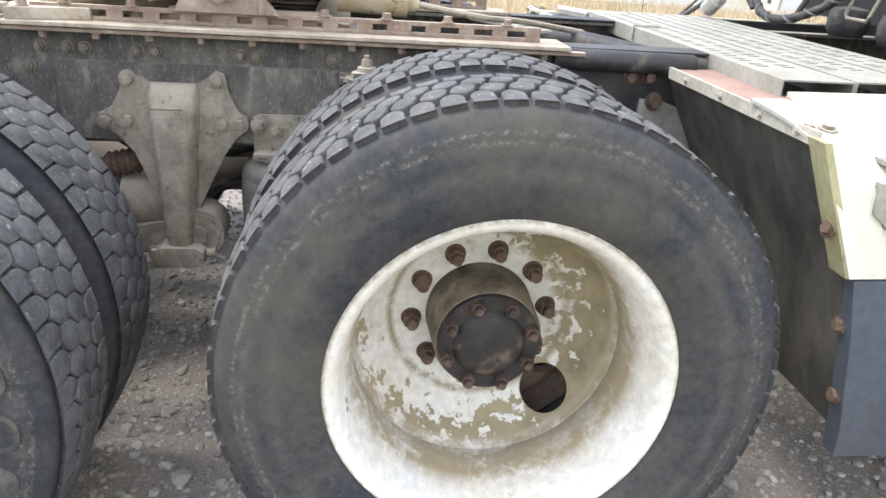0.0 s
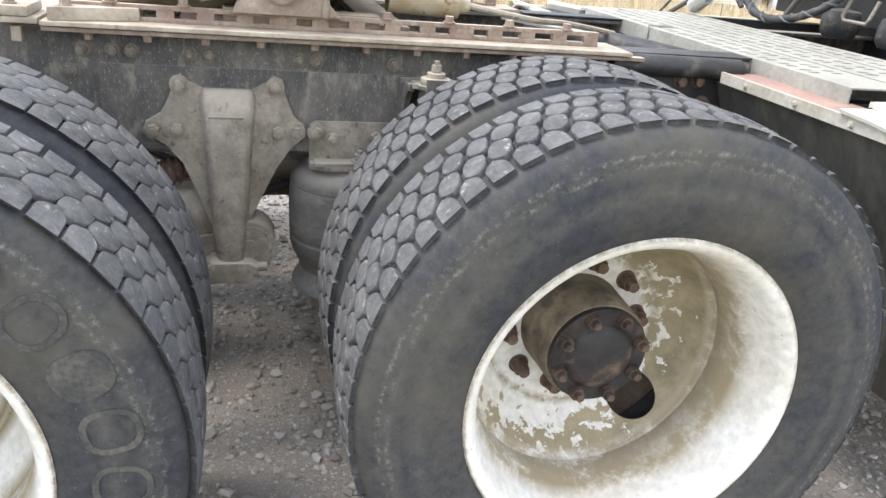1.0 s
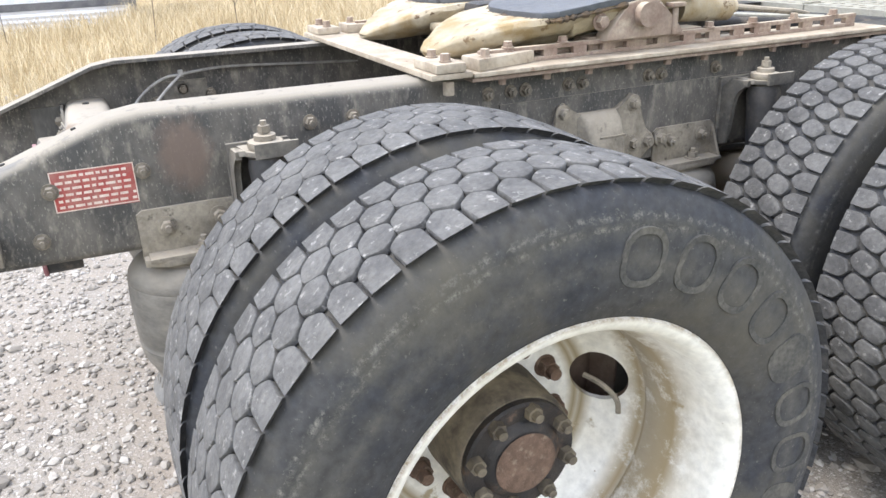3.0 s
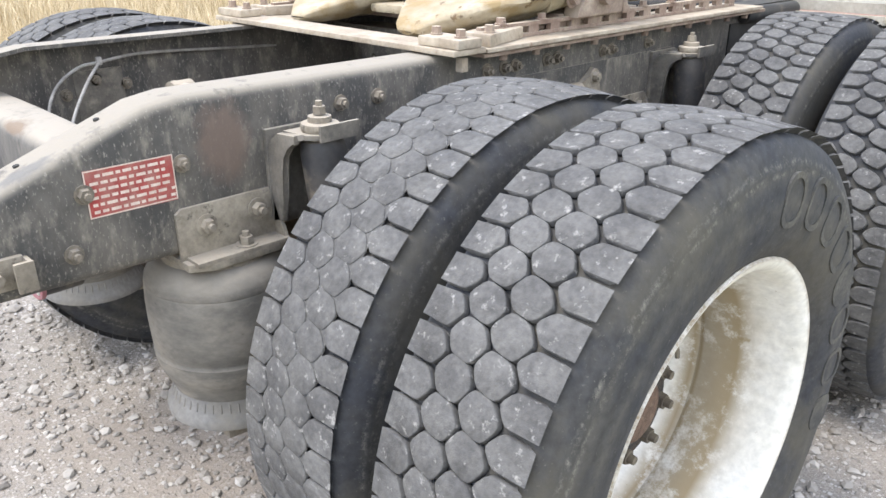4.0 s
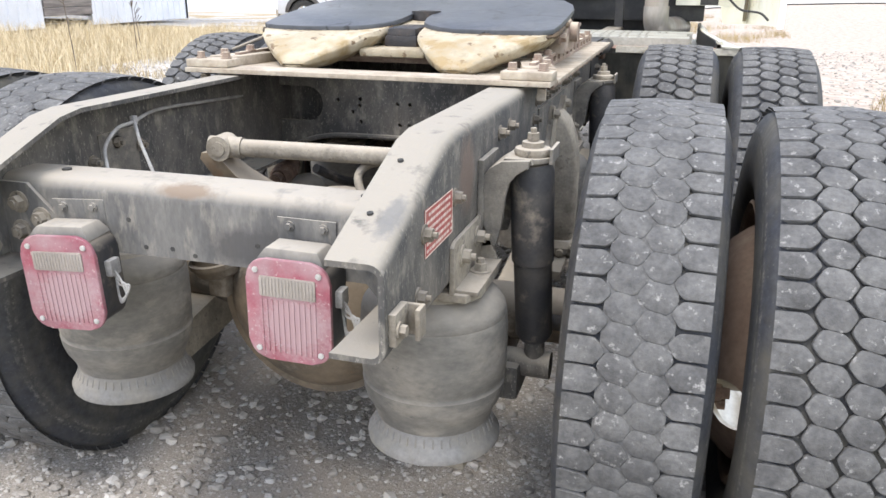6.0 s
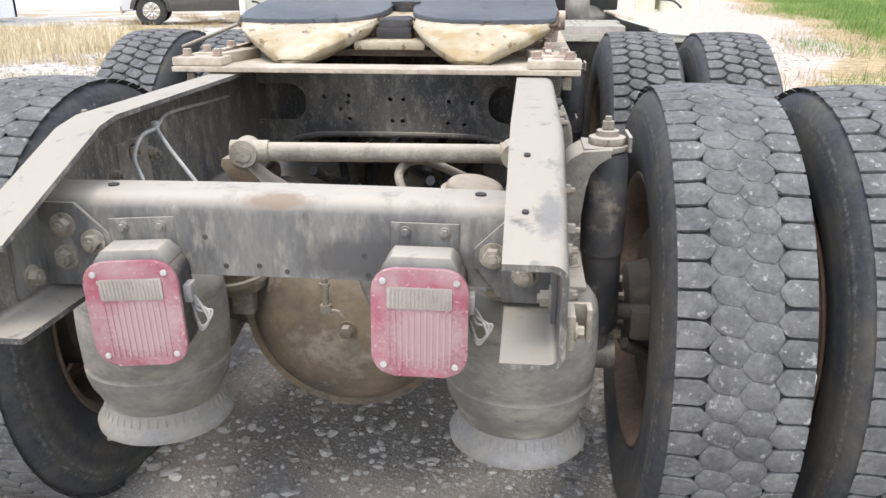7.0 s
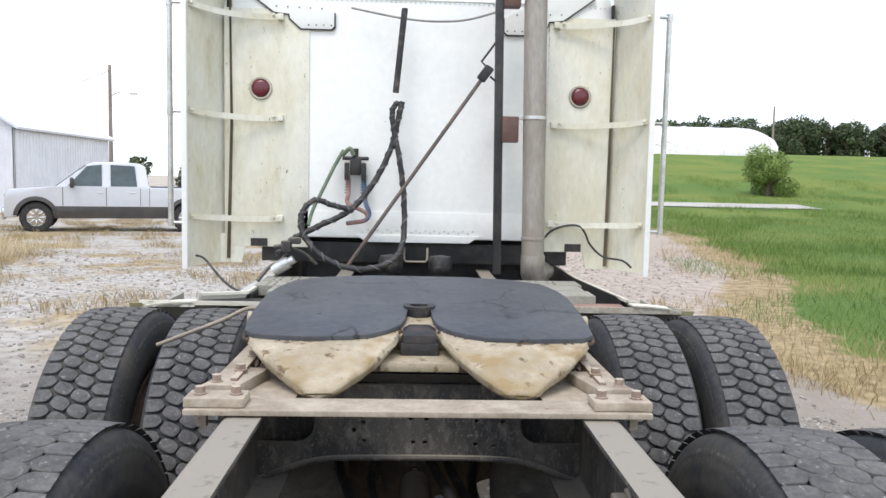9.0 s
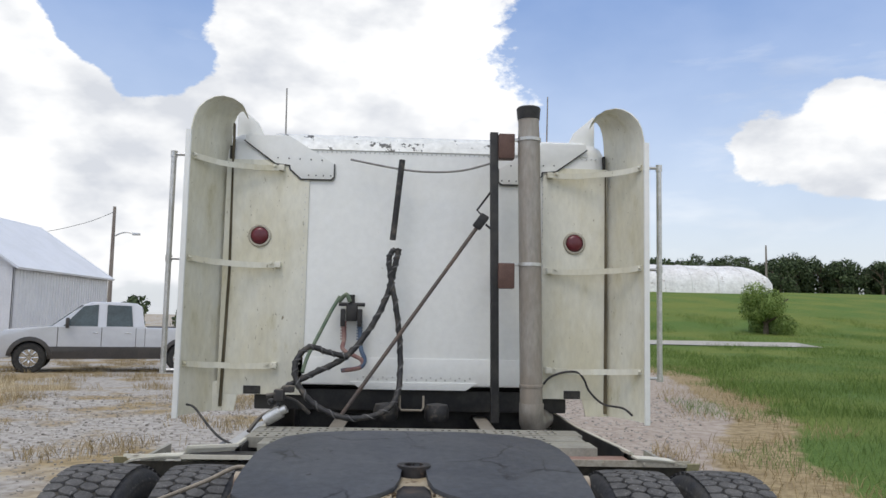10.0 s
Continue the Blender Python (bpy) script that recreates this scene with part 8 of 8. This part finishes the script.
rows = [[shed_arch(14 + i * 1.036, k) for k in range(17)] for i in range(26)]
vv = rings(bm, rows, close_ring=False, caps=False)
bm.faces.new(vv[-1])
part("arched_roof", bm, M_OLDROOF, quonset)
bm = bm_new()
for i in range(0, 26, 3):
    tube(bm, [shed_arch(14 + i * 1.036, k) + Vector((0, -0.04, 0.04)) for k in range(9)], 0.05, 5)
tagged(part("roof_seam", bm, M_OLDROOF, quonset), kind="stuff")

# road across the foot of the hill
bm = bm_new()
rows = []
for i in range(60):
    x = -2 + i * 0.9
    y = 40.5 + 0.02 * (x - 10) ** 1.0
    rows.append([Vector((x, y + o, ground_z(x, y + o) + 0.05)) for o in (-1.6, -0.5, 0.5, 1.6)])
rings(bm, [r for r in rows if r[0].x < 22.5], close_ring=False, caps=False)
tagged(part("road", bm, M_ROAD), "pale gravel farm road below the hill", "road", kind="structure")


def leaf_cloud(bm, rnd, blobs, count, size):
    """Small leaf cards thrown over the skins of several uneven clumps."""
    for k in range(count):
        c, r = blobs[rnd.randrange(len(blobs))]
        d = Vector((rnd.gauss(0, 1), rnd.gauss(0, 1), rnd.gauss(0, 1))).normalized()
        p = Vector(c) + Vector((d.x * r[0], d.y * r[1], d.z * r[2])) * rnd.uniform(0.62, 1.08)
        u = Vector((rnd.gauss(0, 1), rnd.gauss(0, 1), rnd.gauss(0, 1))).normalized()
        v = u.cross(d + Vector((0.01, 0, 0))).normalized()
        s = size * rnd.uniform(0.6, 1.4)
        a, b, e = bm.verts.new(p - u * s * 0.5), bm.verts.new(p + v * s * 0.35), bm.verts.new(p + u * s * 0.6)
        f = bm.verts.new(p - v * s * 0.35)
        bm.faces.new((a, b, e, f))


def tree(name, label, category, x, y, h, w, seed, count, size, leaf, group="", low=0.22):
    rnd = random.Random(seed)
    z = ground_z(x, y)
    t = thing(name, label, category, group)
    bm = bm_new()
    rod(bm, [((x, y, z - 0.2), w * 0.05), ((x + 0.05, y, z + h * 0.75), w * 0.015)], 8)
    for k in range(7):
        a = rnd.uniform(0, 6.28)
        z0 = z + h * rnd.uniform(0.15, 0.55)
        rod(bm, [((x, y, z0), w * 0.022), ((x + math.cos(a) * w * 0.35, y + math.sin(a) * w * 0.35, z0 + h * rnd.uniform(0.15, 0.3)), w * 0.006)], 6)
    part("trunk", bm, M_BARK, t)
    blobs = []
    for k in range(11):
        hh = rnd.uniform(low, 0.86)
        spread = w * 0.5 * (1.0 - 0.75 * abs(hh - 0.42) ** 1.2)
        a = rnd.uniform(0, 6.28)
        o = spread * rnd.uniform(0.25, 0.7)
        rr = w * rnd.uniform(0.14, 0.24)
        blobs.append(((x + math.cos(a) * o, y + math.sin(a) * o, z + h * hh), (rr, rr, rr * rnd.uniform(0.8, 1.2))))
    bm = bm_new()
    leaf_cloud(bm, rnd, blobs, count, size)
    part("crown", bm, leaf, t, smooth=0)
    return t


tree("bush", "round green bush on the grassy hillside", "bush", 24.2, 50, 3.2, 4.1, 4, 16000, 0.12, M_LEAF, low=0.12)
rnd = random.Random(21)
x = 30.0
k = 0
while x < 128:
    far = 128 + rnd.uniform(0, 14)
    tall = rnd.uniform(4.4, 6.6) + 1.6 * smooth(7.0, 0.0, abs(x - 69))
    tree("tree", "dark tree in the row along the hilltop", "tree", x, far, tall, rnd.uniform(5.0, 8.0), 100 + k, 1900, 0.42, M_FIR, "trees on the hilltop", low=0.04)
    x += rnd.uniform(0.9, 1.6)
    k += 1
for k, (x, y) in enumerate(((-26, 72), (-21.5, 75), (-31, 70), (-16, 80), (-12, 82), (-8, 86))):
    tree("tree", "dark tree beyond the farmyard", "tree", x, y, 3.6, 3.2, 300 + k, 1200, 0.32, M_FIR, "trees beyond the yard")

# ---- silver pickup ----


def pickup(x, y):
    z = ground_z(x, y)
    car = thing("pickup", "silver crew-cab pickup with dark lower panels parked on gravel", "pickup truck", at=(x, y, z))

    def along(v, knots):
        for (a, b), (c, d) in zip(knots, knots[1:]):
            if v <= c or (c, d) == knots[-1]:
                return b + (v - a) * (d - b) / (c - a)

    def body_part(name, bm, m, label=""):
        # long hood, cab set back, deep sills
        if not name.startswith("wheel"):
            for v in bm.verts:
                v.co.x = along(v.co.x, ((-3.15, -2.76), (-2.48, -2.46), (-1.56, -1.56), (-1.42, -1.50), (-1.22, -1.18), (-0.12, -0.31), (0.04, -0.08), (0.72, 0.62), (1.02, 0.94), (1.04, 0.96), (1.48, 1.48), (2.6, 2.6), (3.2, 3.05)))
                v.co.z = along(v.co.z, ((0.5, 0.32), (0.60, 0.40), (0.66, 0.50), (0.80, 0.74), (0.90, 0.88), (1.20, 1.13), (1.37, 1.28), (1.40, 1.31), (1.85, 1.90), (2.0, 2.06)))
        return part(name, bm, m, car, label, 30)

    # nose towards -x; width 2.0, length 6.3, height 1.95
    bm = bm_new()
    low = [(-3.12, 0.62), (-3.15, 0.75), (-3.12, 1.02), (-3.02, 1.20), (-2.80, 1.27), (-1.55, 1.36), (-1.40, 1.37), (1.0, 1.37), (1.04, 1.38), (3.12, 1.38), (3.16, 1.30), (3.16, 0.66), (2.48, 0.62), (2.38, 0.84), (2.16, 0.97), (1.80, 0.97), (1.58, 0.84), (1.48, 0.60),
           (-1.50, 0.60), (-1.58, 0.84), (-1.80, 0.97), (-2.16, 0.97), (-2.38, 0.84), (-2.48, 0.62)]
    prism(bm, low, "y", -0.98, 0.98, 0.035)
    body = body_part("body", bm, M_PICKUP)
    bm = bm_new()
    rows = []
    for yy, ins in ((-0.90, 0.0), (-0.74, 0.0), (0.74, 0.0), (0.90, 0.0)):
        k = 1.0 if abs(yy) > 0.8 else 0.0
        rows.append([Vector((a, yy * (1.0 if b < 1.5 else 0.86 if k else 1.0), b - (0.03 if (k and b > 1.8) else 0))) for a, b in ((-1.42, 1.36), (-0.62, 1.86), (-0.35, 1.94), (0.35, 1.95), (0.80, 1.92), (0.93, 1.84), (1.02, 1.37))])
    rings(bm, rows)
    body_part("cab", bm, M_PICKUP)
    for side in (1, -1):
        for name, o in (("front_window", [(-1.22, 1.40), (-0.60, 1.83), (-0.12, 1.87), (-0.12, 1.40)]), ("rear_window", [(0.04, 1.40), (0.04, 1.87), (0.66, 1.85), (0.72, 1.40)])):
            bm = bm_new()
            rows = [[Vector((a, side * (0.915 - 0.115 * (b - 1.37) / 0.55 + off), b)) for a, b in o] for off in (-0.012, 0.004)]
            rings(bm, rows)
            body_part(name, bm, M_GLASS)
        bm = bm_new()
        prism(bm, [(-1.50, 0.60), (1.48, 0.60), (1.54, 0.80), (-1.54, 0.80)], "y", side * 0.97, side * 0.992, 0.004)
        prism(bm, [(2.48, 0.66), (3.16, 0.66), (3.16, 0.82), (2.42, 0.82)], "y", side * 0.97, side * 0.992, 0.004)
        body_part("lower_panel", bm, M_TWOTONE)
        for cx in (-1.98, 1.98):
            bm = bm_new()
            pts = [(cx + r * math.cos(a), 0.45 + r * math.sin(a)) for r, seq in ((0.56, range(0, 13)), (0.455, range(12, -1, -1))) for a in [math.pi * (0.02 + 0.96 * i / 12) for i in seq]]
            prism(bm, pts, "y", side * 0.95, side * 1.01, 0.008)
            body_part("wheel_arch", bm, M_TWOTONE)
            bm = bm_new()
            prism(bm, [(cx - 0.47, 0.52), (cx + 0.47, 0.52), (cx + 0.42, 0.80), (cx + 0.2, 0.93), (cx - 0.2, 0.93), (cx - 0.42, 0.80)], "y", side * 0.45, side * 0.69)
            body_part("wheel_well", bm, M_GROOVE)
            wbm = bm_new()
            lathe(wbm, [(-0.13, 0.24), (-0.13, 0.38), (-0.10, 0.42), (0.10, 0.42), (0.13, 0.38), (0.13, 0.24)], 36, "y", closed=True, at=(cx, side * 0.84, 0.42))
            w = body_part("wheel", wbm, M_GROOVE)
            wbm = bm_new()
            lathe(wbm, [(0.0, 0.0), (0.0, 0.08), (-0.03, 0.10), (-0.03, 0.235), (0.06, 0.245), (0.06, 0.255), (-0.05, 0.255), (-0.05, 0.0)], 30, "y", at=(0, 0, 0))
            for j in range(8):
                a = 2 * math.pi * j / 8
                box(wbm, (0.155 * math.cos(a), 0.025, 0.155 * math.sin(a)), (0.18, 0.03, 0.045), 0.008, Matrix.Rotation(-a, 3, "Y"))
            bmesh.ops.scale(wbm, vec=(1, side, 1), verts=wbm.verts)
            bmesh.ops.translate(wbm, vec=(cx, side * 0.90, 0.42), verts=wbm.verts)
            part("rim", wbm, M_CHROME, w, "polished spoked rim")
        bm = bm_new()
        for dx in (-0.06, 0.72):
            box(bm, (dx - 0.12, side * 0.99, 1.20), (0.16, 0.02, 0.03), 0.006)
        body_part("door_handle", bm, M_CHROME)
        bm = bm_new()
        box(bm, (-1.08, side * 1.10, 1.46), (0.12, 0.22, 0.24), 0.04)
        body_part("mirror", bm, M_TWOTONE)
        bm = bm_new()
        box(bm, (-3.05, side * 0.78, 1.02), (0.16, 0.34, 0.2), 0.03)
        body_part("headlight", bm, M_CLEAR)
        for dx in (-1.30, -0.04, 0.80, 1.03):
            bm = bm_new()
            box(bm, (dx, side * 0.981, 1.0), (0.012, 0.004, 0.72))
            body_part("door_gap", bm, M_GROOVE)
    bm = bm_new()
    prism(bm, [(-1.40, 1.385), (-0.64, 1.85), (-0.66, 1.86), (-1.43, 1.39)], "y", -0.76, 0.76)
    body_part("windscreen", bm, M_GLASS)
    bm = bm_new()
    box(bm, (-3.20, 0, 0.66), (0.16, 1.96, 0.24), 0.05)
    body_part("front_bumper", bm, M_CHROME)
    bm = bm_new()
    box(bm, (3.24, 0, 0.62), (0.16, 1.9, 0.2), 0.04)
    body_part("rear_bumper", bm, M_CHROME)
    bm = bm_new()
    box(bm, (2.08, 0, 1.385), (2.0, 1.55, 0.02))
    body_part("bed_liner", bm, M_GROOVE)
    return car


car = pickup(-8.82, 21.79)
car.rotation_euler = (0, 0, radians(20))

# ---- grass ----


def blades(name, label, spots, m, seed):
    """Bent blades, each a narrow two-step strip, over given places (x, y, height, lean)."""
    rnd = random.Random(seed)
    co, fs = [], []
    for x, y, h, lean in spots:
        z = ground_z(x, y) - 0.01
        a = rnd.uniform(0, 6.283)
        w = 0.0028 + 0.006 * h
        ux, uy = math.cos(a) * w, math.sin(a) * w
        b = rnd.uniform(0, 6.283)
        lx, ly = math.cos(b) * lean * h, math.sin(b) * lean * h
        i = len(co)
        co += [(x - ux, y - uy, z), (x + ux, y + uy, z), (x + lx * 0.35 + ux * 0.7, y + ly * 0.35 + uy * 0.7, z + h * 0.6), (x + lx * 0.35 - ux * 0.7, y + ly * 0.35 - uy * 0.7, z + h * 0.6), (x + lx, y + ly, z + h)]
        fs += [(i, i + 1, i + 2, i + 3), (i + 3, i + 2, i + 4)]
    me = bpy.data.meshes.new(name)
    me.from_pydata(co, [], fs)
    me.materials.append(m)
    return tagged(new(name, me), label, "grass", kind="stuff")


rnd = random.Random(77)
spots = []
while len(spots) < 50000:
    x, y = rnd.uniform(-13.7, -5.2), rnd.uniform(-7, 15.5)
    if x + 0.12 * y > -5.3 + 0.8 * noise.noise((x * 0.6, y * 0.6, 3)):
        continue
    dens = 0.5 + 0.6 * noise.noise((x * 0.45, y * 0.45, 8)) + 0.25 * smooth(-6, -10, x)
    if y > 9:
        dens -= 0.06 * (y - 9)
    if rnd.random() > dens:
        continue
    spots.append((x, y, rnd.uniform(0.16, 0.5) * (0.8 + 0.5 * noise.noise((x * 0.8, y * 0.8, 1))), rnd.uniform(0.1, 0.7)))
blades("dry_grass", "tall dry straw-coloured grass beside the yard", spots, M_STRAW, 1)
spots = []
while len(spots) < 32000:
    x, y = rnd.uniform(-13, 3.0), rnd.uniform(3.5, 30)
    if -1.3 < x < 1.3 and y < 6 or x > 0.3 and x < yard_edge(y) - 0.5 and y < 16:
        continue
    if noise.noise((x * 0.8, y * 0.8, 5)) + 0.35 * noise.noise((x * 3.1, y * 3.1, 9)) < 0.2:
        continue
    spots.append((x, y, rnd.uniform(0.04, 0.2), rnd.uniform(0.3, 1.2)))
blades("dry_tufts", "short dry tufts scattered over the pale gravel", spots, M_VERGE, 2)
spots, green = [], []
while len(green) < 75000:
    y = 2.5 + 28 * rnd.random() ** 1.6
    x = yard_edge(y) + rnd.uniform(-0.7, 14)
    e = x - yard_edge(y)
    k = e + 2.2 * noise.noise((x * 0.5, y * 0.5, 2))
    if k < 0.9:
        if len(spots) < 22000 and rnd.random() < smooth(-0.4, 0.9, k):
            spots.append((x, y, rnd.uniform(0.04, 0.17), rnd.uniform(0.3, 1.1)))
    else:
        green.append((x, y, rnd.uniform(0.05, 0.15), rnd.uniform(0.3, 1.1)))
blades("verge_grass", "dry tan grass along the field's edge", spots, M_VERGE, 3)
blades("field_grass", "green grass of the field beside the yard", green, M_GREEN, 4)
weeds = []
while len(weeds) < 42000:
    y = 11 + 50 * rnd.random() ** 1.25
    x = yard_edge(y) + 0.8 + rnd.random() * (6 + 0.55 * y)
    if noise.noise((x * 0.33, y * 0.2, 6)) + 0.5 * noise.noise((x * 1.1, y * 0.7, 4)) < 0.08 * rnd.random() or 38.5 < y < 42.5:
        continue
    weeds.append((x, y, rnd.uniform(0.08, 0.24) * (1 + 0.012 * y), rnd.uniform(0.3, 1.0)))
blades("field_weeds", "taller weeds and coarse grass over the field", weeds, M_WEED, 5)
# tall dead weed stalks
for k, (x, y, h) in enumerate(((-6.3, 6.2, 1.0), (-7.4, 4.6, 0.85), (-7.3, 8.6, 0.9), (-7.6, 9.1, 0.75), (-9.5, 1.6, 0.9), (-9.9, 0.5, 1.0), (-10.6, -1.4, 0.9), (-11.0, 2.2, 1.1))):
    bm = bm_new()
    z = ground_z(x, y)
    r2 = random.Random(400 + k)
    top = Vector((x + r2.uniform(-0.08, 0.08), y + r2.uniform(-0.08, 0.08), z + h))
    rod(bm, [((x, y, z - 0.02), 0.007), (top, 0.004)], 6)
    for j in range(7):
        t = r2.uniform(0.45, 1.0)
        p = Vector((x, y, z)).lerp(top, t)
        rod(bm, [(p, 0.003), (p + Vector((r2.uniform(-0.07, 0.07), r2.uniform(-0.07, 0.07), r2.uniform(0.05, 0.12))), 0.006)], 5)
    tagged(part("weed_stalk", bm, M_BARK), "tall dead brown weed stalk in dry grass", "weed", "dead weed stalks")
